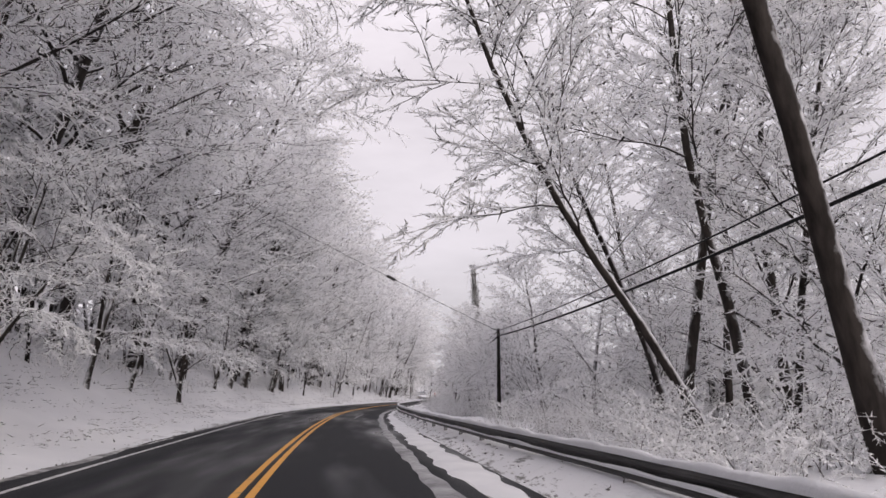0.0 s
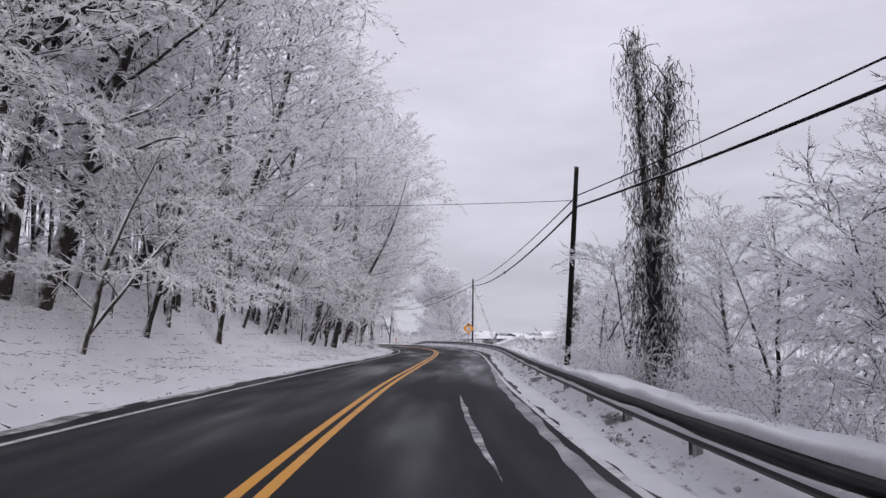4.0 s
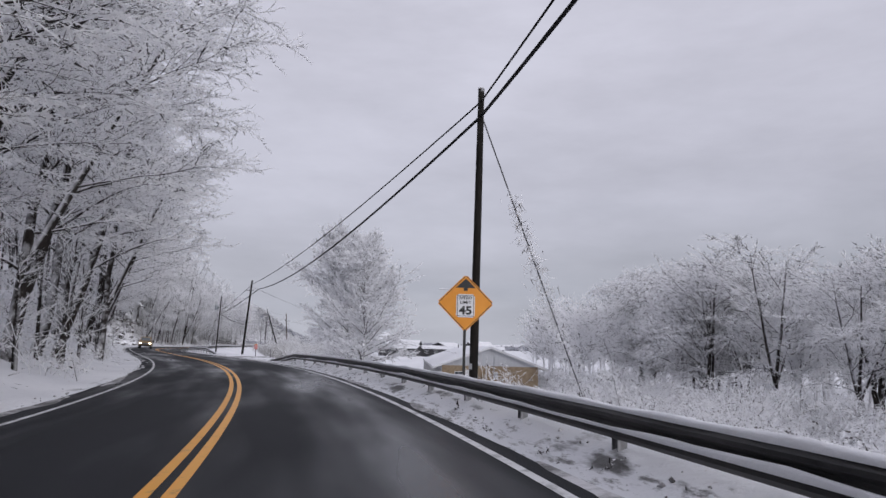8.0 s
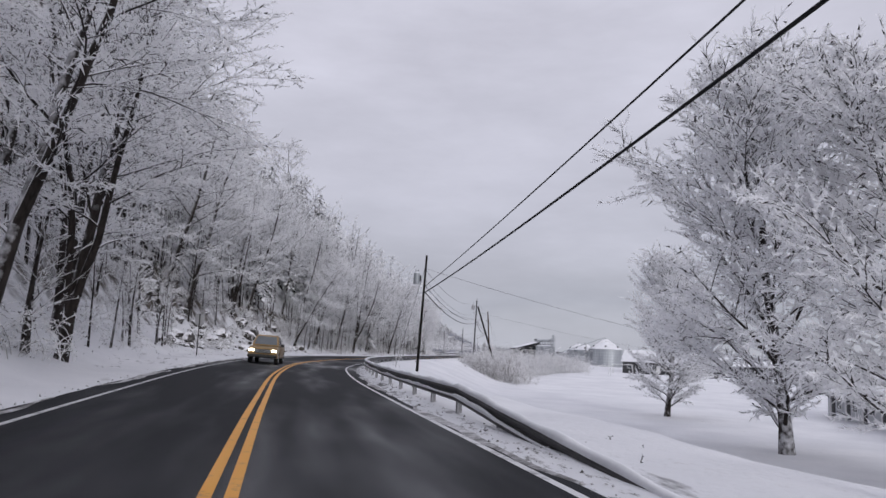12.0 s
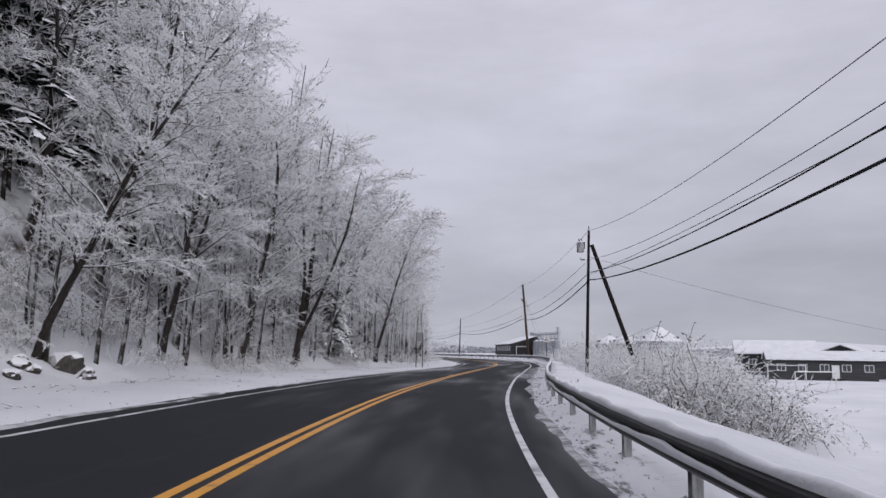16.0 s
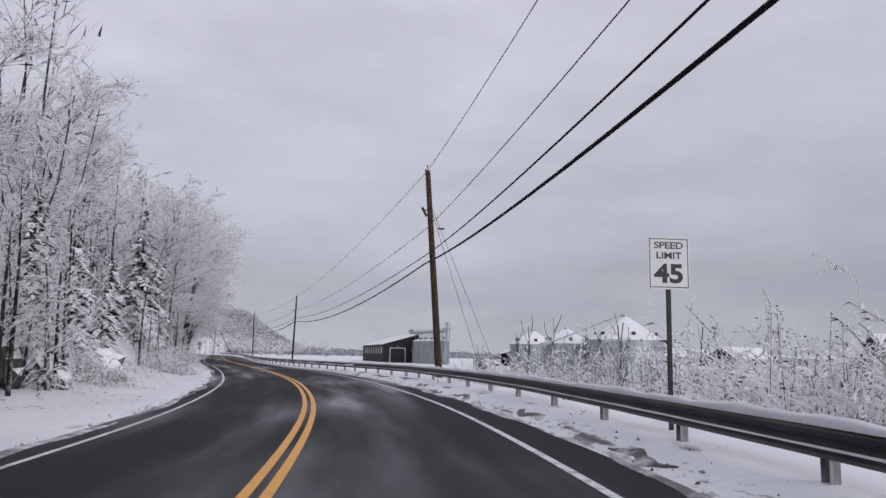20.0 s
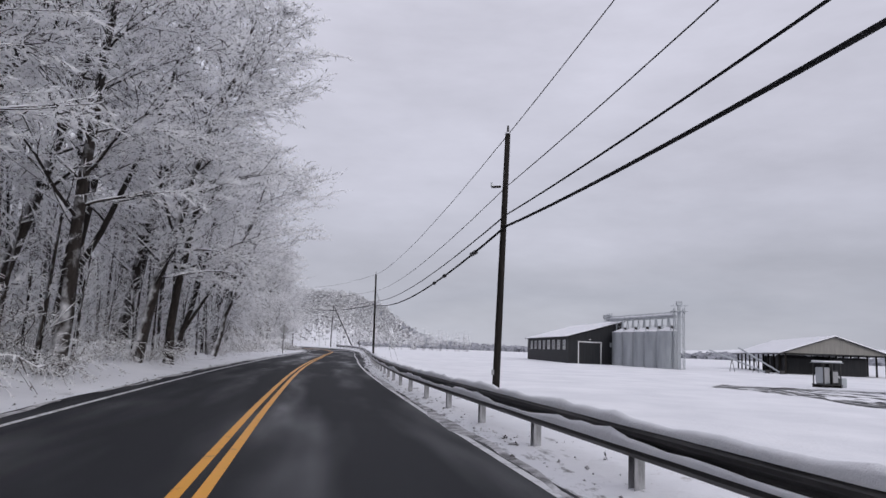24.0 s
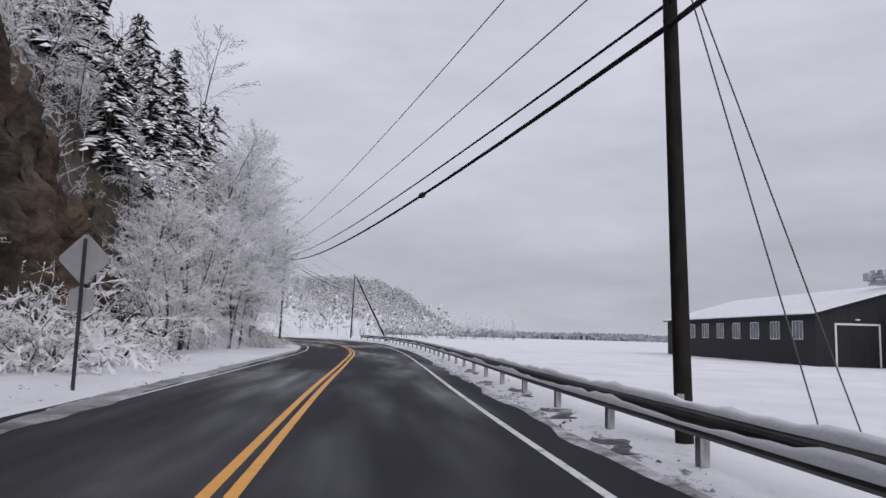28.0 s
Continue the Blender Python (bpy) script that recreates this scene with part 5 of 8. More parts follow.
def conifer(seed, height, boughs=60, droop=0.7, first=0.10):
    """A snow-loaded evergreen: stem and drooping boughs with ragged fingers, in two meshes."""
    rng = np.random.default_rng(seed)
    wood, green = Soup(), Soup()
    wood.add(*tube([(0, 0, -0.4), (0, 0, height * 0.5), (0, 0, height)], [height * 0.018, height * 0.012, 0.02], 6, close=False))

    def frond(p, way, length, wide):
        """A ridge with two sagging sides, jagged towards its end."""
        h = unit(np.cross(way, (0, 0, 1.0)))
        mid, end = p + way * length * 0.5, p + way * length + np.array([0, 0, -0.18 * length])
        a, b = rng.uniform(0.7, 1.3, 2)
        drop = np.array([0, 0, -0.55 * wide])
        green.add([p, mid, end, mid - h * wide * a + drop - way * length * 0.12, mid + h * wide * b + drop + way * length * 0.1], [(0, 1, 3), (1, 2, 3), (0, 4, 1), (1, 4, 2)])

    for i in range(boughs):
        u = first + (0.99 - first) * (i + rng.uniform(0, 0.8)) / boughs
        z = height * u
        a = i * 2.4 + rng.uniform(-0.4, 0.4)
        reach = (height * 0.25 * (1.04 - u) ** 0.75 + 0.2) * rng.uniform(0.55, 1.25)
        o = np.array([math.cos(a), math.sin(a), 0])
        w = np.array([-math.sin(a), math.cos(a), 0])
        sink = droop * rng.uniform(0.7, 1.25)
        for f in (0.18, 0.36, 0.52, 0.68, 0.84, 1.0):
            p = np.array([0, 0, z]) + o * reach * f * 0.92 + np.array([0, 0, 0.25 * f - sink * f * f]) * reach
            fall = np.array([0, 0, 0.2 - sink * f])
            size = reach * (0.42 - 0.20 * f) + 0.16
            for side in (-1.0, 1.0) if f < 1.0 else (0.0,):
                frond(p, unit(o * 0.75 + w * side * rng.uniform(0.5, 1.0) + fall), size * rng.uniform(0.75, 1.25), size * 0.34)
    return soup_mesh("trunk", wood, M_BARK), soup_mesh("foliage", green, M_NEEDLE)


PINES = [conifer(31, 13, 70), conifer(32, 10, 56), conifer(33, 16, 84, 0.6)]


TUFTED = conifer(34, 19, 26, 0.5, 0.76)


def leaning_pine(s, d, lean, turn):
    """A tall pine that leans out from the hill, bare below and tufted at its top."""
    trunk, green = TUFTED
    x, y = ground_xy(s, d)
    t = empty("leaning_pine", pose(float(x), float(y), gz(s, d), 0, lean, turn))
    share("trunk", trunk, t)
    share("foliage", green, t, label="tuft of dark needles under snow")
    return tagged(t, "tall dark pine leaning out from the hill, bare below its tuft", "tree", "evergreens on the hill")


def sapling_kind(seed, tall):
    """A young tree with a few steep bare branches, kinked where they fork."""
    rng = np.random.default_rng(seed)
    so, ends, branches = Soup(), Soup(), []
    stem = grow((0, 0, -0.3), (0.04, 0, 1), tall, 6, rng, 0.09)
    so.add(*tube(stem, np.linspace(0.055, 0.016, 7), 6, close=False))
    for k in range(6):
        q, w = along(stem, np.array([0.3 + 0.11 * k]))
        a = k * 2.4 + rng.uniform(-0.5, 0.5)
        br = grow(q[0], (math.cos(a) * 0.6, math.sin(a) * 0.6, 0.9), tall * rng.uniform(0.18, 0.36), 4, rng, 0.16, 0.3)
        limb = Soup()
        limb.add(*tube(br, np.linspace(0.026, 0.010, 5), 5, close=False))
        branches.append(soup_mesh("branch", limb, M_BARK, True))
        for _ in range(3):
            p, w = along(br, np.array([rng.uniform(0.3, 0.95)]))
            spike(ends, p[0], p[0] + np.array([rng.normal() * 0.15, rng.normal() * 0.15, rng.uniform(0.15, 0.4)]), 0.012)
    return soup_mesh("trunk", so, M_BARK, True), soup_mesh("crown", ends, M_TWIG), branches


SAPLINGS = [sapling_kind(190 + k, 4.2) for k in range(3)]
for s_, d_, size_ in ((405.5, 9.6, 0.85), (405.2, 11.0, 1.1), (404.0, 12.6, 1.0), (407.5, 10.6, 0.85), (409.5, 12.2, 0.9), (397, 9.8, 0.8), (394, 10.6, 0.8), (402, 12.0, 1.1)):
    stem_, ends_, limbs_ = SAPLINGS[int(s_ * 2) % 3]
    young_ = plant([(stem_, ends_)], 0, s_, d_, gz(s_, d_), s_ * 47, size_, "young bare tree with few steep branches beyond the guardrail", "saplings below the guardrail", 0, "bare_sapling")
    for limb_ in limbs_:
        share("branch", limb_, young_)


def evergreen(s, d, i, size, lean=0.0):
    trunk, green = PINES[i % 3]
    x, y = ground_xy(s, d)
    t = empty("evergreen_tree", pose(float(x), float(y), gz(s, d), 0, lean, (i * 97) % 360) @ Matrix.Scale(size, 4))
    share("trunk", trunk, t)
    share("foliage", green, t, label="dark needles weighed down with snow")
    return tagged(t, "dark evergreen with boughs weighed down by snow", "tree", "evergreens on the hill")


def evergreens():
    rng = random.Random(12)
    for _ in range(34):
        s = rng.uniform(272, 345)
        evergreen(s, -float(verge_left(s)) - rng.uniform(6, 34), rng.randrange(3), rng.uniform(0.75, 1.2))
    for _ in range(8):
        s = rng.uniform(532, 625)
        evergreen(s, -float(verge_left(s)) - rng.uniform(6, 20), rng.randrange(3), rng.uniform(0.6, 1.0))
    for s, d, i, k in ((350, -21, 0, 1.1), (354, -20, 1, 1.3), (357, -23, 2, 1.1), (360, -21, 0, 1.2), (352, -25, 2, 1.1), (358, -27, 0, 1.3), (347, -24, 2, 1.1), (363, -24, 1, 1.4), (344, -27, 0, 1.2), (366, -26, 0, 1.1), (349, -17, 1, 0.9), (340, -20, 0, 1.1), (334, -19, 2, 0.9), (345, -15.5, 1, 0.9), (352, -16, 0, 0.7), (358, -15, 1, 0.95), (365, -15.5, 0, 0.7), (371, -15, 1, 0.9), (338, -16.5, 1, 0.9), (318, -15.5, 0, 0.8), (326, -17, 2, 0.9), (322, -22, 2, 1.0), (334, -15, 1, 0.8), (341, -18, 0, 0.8), (312, -20, 2, 0.95), (300, -19, 0, 0.9), (399, -11.5, 2, 0.42), (404, -10.2, 0, 0.5), (409, -10.0, 1, 0.62), (416, -9.8, 1, 0.42), (412, -12.5, 0, 0.5), (423, -10.5, 1, 0.55), (396, -13, 0, 0.55), (439, -10.2, 0, 0.88), (459, -9.2, 1, 0.62), (446, -15, 2, 0.7), (356, -11.5, 0, 0.55), (353.5, -10.8, 1, 0.7), (360, -13, 2, 0.5), (606, -20, 0, 0.9), (592, -13.6, 0, 1.05), (585, -13.8, 1, 1.25), (580, -15, 2, 0.8), (575, -15.5, 0, 0.9), (569, -16.5, 1, 1.0)):
        evergreen(s, d, i, k)
    leaning_pine(597, -27, 17, 8)
    leaning_pine(588, -30, 24, 4)
    for x, y in ((-150.8, 711), (-139.0, 713)):
        s, d = to_sd(x, y)
        evergreen(s, d, 1, 0.75)


evergreens()

def shrub_kind(stem_mat, tuft_mat, *args):
    so, tufts = brush_parts(*args)
    return soup_mesh("stem_tangle", so, stem_mat), soup_mesh("snow_load", tufts, tuft_mat)


SHRUBS = [shrub_kind(M_SHRUB, M_SHRUB, 120 + k, 95, 2.4, 2.4, 0.011, 0.75, 36, 0.08) for k in range(3)]
DRIFTED = [shrub_kind(M_BRUSH, M_BRUSH, 150 + k, 60, 2.2, 2.6, 0.026, 0.8, 40, 0.5) for k in range(3)]


def any_shrub(name, kinds, s, d, i, size, label, group):
    stems, tufts = kinds[i % 3]
    x, y = ground_xy(s, d)
    t = empty(name, pose(float(x), float(y), gz(s, d), 0, 0, i * 77 % 360) @ Matrix.Scale(size, 4))
    share("stem_tangle", stems, t)
    share("snow_load", tufts, t, label="stubby tufts of snow along the stems")
    return tagged(t, label, "shrub", group)


def drifted_shrub(s, d, i, size):
    return any_shrub("buried_shrub", DRIFTED, s, d, i, size, "shrub pressed down under thick pillows of snow", "buried shrubs beside the road")


def shrub(s, d, i, size):
    return any_shrub("snowy_shrub", SHRUBS, s, d, i, size, "rounded shrub of tangled brown stems bent under snow", "snowy shrubs beside the road")


def shrubs():
    rng = random.Random(44)
    for s, d, size in ((339.5, 12.2, 2.2), (341, 13.8, 2.6), (343, 12.4, 2.4), (339, 14.8, 2.1), (343.5, 14.6, 2.3), (341, 11.2, 1.6), (533, -9.8, 1.0), (536, -10.4, 1.3), (539, -10.0, 1.1), (542, -10.6, 1.35), (545, -9.8, 1.1), (548, -10.4, 1.3), (551, -9.6, 1.1), (530, -9.7, 0.9), (547.5, -10.9, 2.0), (551.5, -11.4, 2.2), (403, 9.1, 0.75), (404.5, 10.6, 1.0), (406.5, 9.8, 0.85), (402.4, 9.9, 0.9), (408.5, 10.4, 0.9), (400, 9.3, 0.9), (398, 10.0, 1.0), (180, 17.2, 0.9), (176, 19, 0.8), (184, 19.5, 0.8), (171, 17.5, 0.8)):
        shrub(s, d, rng.randrange(9), size)
    for k, (s, d, size) in enumerate(((137, 10.5, 1.0), (139.5, 9.6, 1.1), (142.6, 9.8, 1.5), (145.4, 10.6, 1.5), (147, 12.2, 1.6), (150.2, 10.8, 1.3), (153, 12.0, 1.4), (156, 11.2, 1.1), (158, 13.5, 1.4), (149, 14.5, 1.5), (143, 12.8, 1.6), (162, 13.0, 1.1), (166, 15.5, 1.2), (134, 11.0, 1.2), (130, 10.2, 1.0), (126, 11.5, 1.3), (145.4, 12.3, 1.8), (147.5, 13.6, 1.9), (544, -10.4, 2.0), (546.5, -11.4, 2.2), (549.5, -10.6, 1.7))):
        drifted_shrub(s, d, k * 5 + 1, size)
    for k in range(30):
        drifted_shrub(rng.uniform(280, 326), -rng.uniform(10.6, 15.5), k, rng.uniform(0.4, 0.85))
    for s0, s1, n, d0, d1 in ((322, 350, 14, 0.4, 4), (345, 400, 20, 0.6, 4), (405, 440, 9, 0.5, 3), (440, 520, 22, 1.0, 4), (522, 640, 34, -1.6, 1.2)):
        for _ in range(n):
            s = rng.uniform(s0, s1)
            shrub(s, -float(verge_left(s)) - rng.uniform(d0, d1), rng.randrange(9), rng.uniform(0.5, 1.1))


shrubs()


def vine_tree(x, y, tall, seed, width=0.55, twin=False):
    """A dead trunk wrapped in snowy vines, with bare curling branches at its top."""
    rng = np.random.default_rng(seed)
    s, d = to_sd(x, y)
    z0 = gz(s, d)
    t = empty("vine_covered_tree", pose(x, y, z0))
    h = tall - z0
    stems = [grow((0, 0, -0.3), (0.02, 0, 1), h, 8, rng, 0.03)]
    if twin:
        stems.append(grow((0.42, 0.1, -0.3), (0.03, 0.02, 1), h * 0.84, 8, rng, 0.05))
    so = Soup()
    for pts in stems:
        v, f = tube(pts, np.linspace(0.24, 0.07, 9), 8)
        mesh_ob("trunk", v, f, M_BARK, t, smooth=True)
        for _ in range(int(480 * h / len(stems) ** 0.5)):
            u = rng.random() ** 1.1
            p, _w = along(pts, np.array([u]))
            a = rng.uniform(0, 2 * np.pi)
            w = width * rng.uniform(0.15, 1.0) ** 1.4 * (1.15 - 0.45 * u + 0.22 * math.sin(u * 23 + seed))
            q = p[0] + np.array([math.cos(a) * w, math.sin(a) * w, rng.normal() * 0.35])
            spike(so, q, q + np.array([rng.normal() * 0.10, rng.normal() * 0.10, -rng.uniform(0.10, 0.45)]), 0.017)
        # long strands that hang clear of the trunk
        for _ in range(int(2.4 * h)):
            p, _w = along(pts, np.array([rng.uniform(0.3, 1.0)]))
            a = rng.uniform(0, 2 * np.pi)
            st = grow(p[0] + np.array([math.cos(a), math.sin(a), 0]) * width * rng.uniform(0.4, 1.15), (0, 0, -1), rng.uniform(0.8, 2.6), 5, rng, 0.12)
            for k in range(5):
                spike(so, st[k], st[k + 1], 0.016)
            feather(so, st, 7, 0.16, 0.014, rng, 0.1, 0.0, 0.8)
        for k in range(9):
            p, _w = along(pts, np.array([rng.uniform(0.72, 1.0)]))
            a = rng.uniform(0, 2 * np.pi)
            br = grow(p[0], (math.cos(a) * 0.8, math.sin(a) * 0.8, 1.0), rng.uniform(0.9, 2.0), 6, rng, 0.3, -0.45)
            v, f = tube(br, 0.034 * np.linspace(1, 0.35, 7), 5)
            mesh_ob("branch", v, f, M_BARK, t, smooth=True)
    share("vine_tangle", soup_mesh("vine_tangle", so, M_VINE), t, label="hanging vines frosted with snow")
    return tagged(t, "dead trunk wrapped in hanging snowy vines", "tree", "vine-covered trunks")


vine_tree(8.7, -18.0, 13.2, 1, 1.0, True)
vine_tree(13.9, -43.8, 14.6, 2, 0.5)
vine_tree(9.4, 33.0, 7.7, 3, 0.8)

# ---- guardrail ----


def rail_point(s):
    d = float(table(s, *RAIL_D))
    x, y = ground_xy(s, d)
    e = float(np.interp(s, SS, KAPPA) * 8.0)
    return Vector((float(x), float(y), e * d - float(table(s, (-60, 0.08), (225, 0.08), (300, 0.0)))))


W_PROFILE = ((0.0, 0.155), (0.018, 0.145), (0.05, 0.105), (0.05, 0.07), (0.008, 0.03), (0.0, 0.0), (0.008, -0.03), (0.05, -0.07), (0.05, -0.105), (0.018, -0.145), (0.0, -0.155))


def guardrail(s0, s1, step=3.2, dip_first=False, dip_last=False):
    rail = empty("guardrail")
    n = int((s1 - s0) / step)
    post = bmesh.new()
    box(post, 0, 0, -0.15, 0.012, 0.14, 1.3)
    box(post, -0.055, 0, -0.15, 0.10, 0.010, 1.3, m=pose(0, 0.066, 0))
    box(post, -0.055, 0, -0.15, 0.10, 0.010, 1.3, m=pose(0, -0.066, 0))
    me_post = part("post", post, M_POST, rail)
    first = rail_point(s0)
    ways = []
    for i in range(n + 1):
        s = s0 + i * step
        p, q = rail_point(s), rail_point(s + 0.5)
        low = max(0.0, 1 - i / 3 if dip_first else 0.0, 1 - (n - i) / 3 if dip_last else 0.0)
        p.z -= 0.62 * low
        ang = math.atan2(-(q - p).x, (q - p).y)
        m = Matrix.Translation(p) @ Matrix.Rotation(ang, 4, "Z")
        ways.append((p, ang))
        pm = m @ pose(0.10, 0, 0, 0, 0, 0)
        if i == 0:
            me_post.matrix_basis = pm
        else:
            share("post", me_post.data, rail, pm)
    rng = random.Random(int(s0) + 3)
    for i in range(n):
        (p, a), (q, b) = ways[i], ways[i + 1]
        verts, faces = [], []
        k = len(W_PROFILE)
        for c, ang, over in ((p, a, -0.04), (q, b, 0.04)):
            nx, ny = -math.cos(ang), -math.sin(ang)
            tx, ty = -math.sin(ang), math.cos(ang)
            for thick in (0.0, 0.012):
                for o, h in W_PROFILE:
                    o2 = o - thick
                    verts.append((c.x + nx * o2 + tx * over, c.y + ny * o2 + ty * over, c.z + 0.58 + h))
        for j in range(k - 1):
            faces.append((j, j + 1, 2 * k + j + 1, 2 * k + j))
            faces.append((k + j + 1, k + j, 3 * k + j, 3 * k + j + 1))
        faces.append((0, k, 3 * k, 2 * k))
        faces.append((k - 1, 2 * k - 1, 4 * k - 1, 3 * k - 1)[::-1])
        mesh_ob("rail_section", verts, faces, M_RAIL, rail)
        # snow lying along the top edge and on the lower rib
        for nm, h0, wid, tall, off in (("snow_cap", 0.735, 0.13, 0.11 if s0 + i * step < 130 else 0.06 if s0 + i * step < 225 else 0.10 if s0 + i * step < 426 else 0.105, -0.02), ("snow_ledge", 0.535, 0.06, 0.055 if s0 + i * step < 230 else 0.08 if s0 + i * step < 335 else 0.012 if s0 + i * step < 425 else 0.115, 0.047)):
            sv, sf = [], []
            m_ = 9
            for t in range(m_):
                u = t / (m_ - 1)
                c = p.lerp(q, u)
                ang = a + (b - a) * u
                nx, ny = -math.cos(ang), -math.sin(ang)
                sw = s0 + (i + u) * step
                lump = 0.85 + 0.16 * math.sin(sw * 1.27) + 0.16 * math.sin(sw * 3.3 + 1.0) + 0.16 * math.sin(sw * 7.9 + 2.0) * math.sin(sw * 0.7)
                g = tall * lump * (1 if nm == "snow_cap" else 0.75 + 0.4 * math.sin(sw * 0.9))
                w = wid * (0.95 + 0.12 * math.sin(sw * 2.1 + 0.6) + 0.06 * math.sin(sw * 6.1))
                for o, h in ((-w * 0.5, -0.012), (-w * 0.55, g * 0.45), (-w * 0.25, g * 0.92), (w * 0.2, g), (w * 0.5, g * 0.5), (w * 0.48, -0.012)):
                    sv.append((c.x + nx * (o + off), c.y + ny * (o + off), c.z + h0 + h))
            for t in range(m_ - 1):
                for j in range(5):
                    sf.append((t * 6 + j, t * 6 + j + 1, t * 6 + j + 7, t * 6 + j + 6))
            if i == 0:
                sf.append(tuple(range(6)))
            if i == n - 1:
                sf.append(tuple(range((m_ - 1) * 6, m_ * 6))[::-1])
            mesh_ob(nm, sv, sf, M_PACK, rail, smooth=True)
    return tagged(rail, "weathered steel guardrail capped with a ridge of snow", "guardrail", "guardrails")


guardrail(-22, 206, dip_last=True)
guardrail(230.8, 620, dip_first=True)

# ---- utility poles and cables ----


def utility_pole(name, base, top, r=0.16, brown=False, label="dark weathered wooden utility pole dusted with snow"):
    b, t = Vector(base), Vector(top)
    ob = empty(name, Matrix.Translation(b))
    h = (t - b).length
    v, f = tube([(0, 0, -1.0)] + [tuple((t - b) * u) for u in (0, 0.25, 0.5, 0.75, 1.0)], [r * 1.08, r * 1.05, r, r * 0.92, r * 0.84, r * 0.75], 12)
    mesh_ob("pole_shaft", v, f, M_POLE_BROWN if brown else M_POLE, ob, smooth=True)
    bm = bmesh.new()
    bmesh.ops.create_icosphere(bm, subdivisions=2, radius=r * 0.9, matrix=Matrix.LocRotScale(t - b, None, (1, 1, 0.45)))
    part("snow_cap", bm, M_PACK, ob, smooth=True)
    part("number_plate_blank", boxed(-r * 0.7, -r * 0.95, 1.6, 0.09, 0.02, 0.16), M_SIGN_BACK, ob)
    return tagged(ob, label, "utility pole", "utility poles")


def crossarm(pole, z, way, length=0.7):
    part("bracket_arm", cyl(bmesh.new(), (0, 0, z), (way[0] * length, way[1] * length, z), 0.045, sides=8), M_POLE, pole)
    part("insulator", cyl(bmesh.new(), (way[0] * length, way[1] * length, z), (way[0] * length, way[1] * length, z + 0.16), 0.05, 0.03, 8), M_GALV, pole)


def transformer(pole, x, y, z, tall=0.95, mat=None):
    can = part("transformer_can", cyl(bmesh.new(), (x, y, z), (x, y, z + tall), 0.27, sides=18), mat or M_GALV, pole, "grey transformer can")
    part("transformer_lid", cyl(bmesh.new(), (x, y, z + tall), (x, y, z + tall + 0.11), 0.29, 0.17, 18), M_PACK, can)
    part("bushing", cyl(bmesh.new(), (x - 0.1, y, z + tall + 0.08), (x - 0.1, y, z + tall + 0.3), 0.035, sides=8), M_STEEL_DARK, can)
    part("bushing", cyl(bmesh.new(), (x + 0.1, y, z + tall + 0.08), (x + 0.1, y, z + tall + 0.3), 0.035, sides=8), M_STEEL_DARK, can)
    part("mounting_bracket", boxed(x * 0.5, y * 0.5, z + 0.5, max(abs(x), 0.1), max(abs(y), 0.08), 0.5), M_STEEL_DARK, can)


def cable(p, q, sag, r, mat, label, lumps=()):
    p, q = Vector(p), Vector(q)
    pts = []
    n = 22
    for i in range(n + 1):
        u = i / n
        c = p.lerp(q, u)
        pts.append((c.x, c.y, c.z - 4 * sag * u * (1 - u)))
    v, f = tube(pts, r, 6)
    ob = mesh_ob("overhead_cable", v, f, mat, smooth=True)
    for u, size in lumps:
        c = p.lerp(q, u)
        c.z -= 4 * sag * u * (1 - u)
        w = (q - p).normalized()
        bm = bmesh.new()
        cyl(bm, c - w * size, c + w * size, 0.10, sides=10)
        bmesh.ops.bevel(bm, geom=list(bm.edges), offset=0.03, segments=1, affect="EDGES")
        part("splice_case", bm, M_STEEL_DARK, ob, "black splice case")
    return tagged(ob, label, "cable", "overhead cables")


POLES = [
    ("utility_pole", (18.9, -74.4, -0.9), (18.95, -74.2, 5.15), False),
    ("utility_pole", (5.8, -14.7, -0.6), (6.4, -14.6, 8.4), False),
    ("utility_pole", (-1.9, 49.9, -0.7), (-1.8, 50.2, 9.0), False),
    ("utility_pole", (-23.1, 108.7, -0.5), (-22.6, 109.3, 8.2), False),
    ("utility_pole", (-41.0, 161.2, -1.2), (-40.7, 161.6, 9.6), False),
    ("utility_pole", (-46.7, 225.7, -1.0), (-46.4, 225.6, 10.4), False),
    ("utility_pole", (-52.1, 285.5, -0.9), (-53.1, 285.7, 11.9), True),
    ("utility_pole", (-69.6, 342.1, -0.9), (-69.4, 342.1, 8.95), False),
    ("utility_pole", (-86.9, 397.4, -0.9), (-87.1, 397.6, 9.4), False),
    ("utility_pole", (-121.5, 468.0, 0.0), (-121.2, 468.0, 13.4), False),
    ("utility_pole", (-125.3, 509.0, 0.0), (-125.0, 509.0, 11.5), False),
]
poles = [utility_pole(n, b, t, 0.19 if br else 0.12, br, "leaning brown wooden utility pole" if br else "dark weathered wooden utility pole dusted with snow") for n, b, t, br in POLES]
TOP = [Vector(t) for _, _, t, _ in POLES]
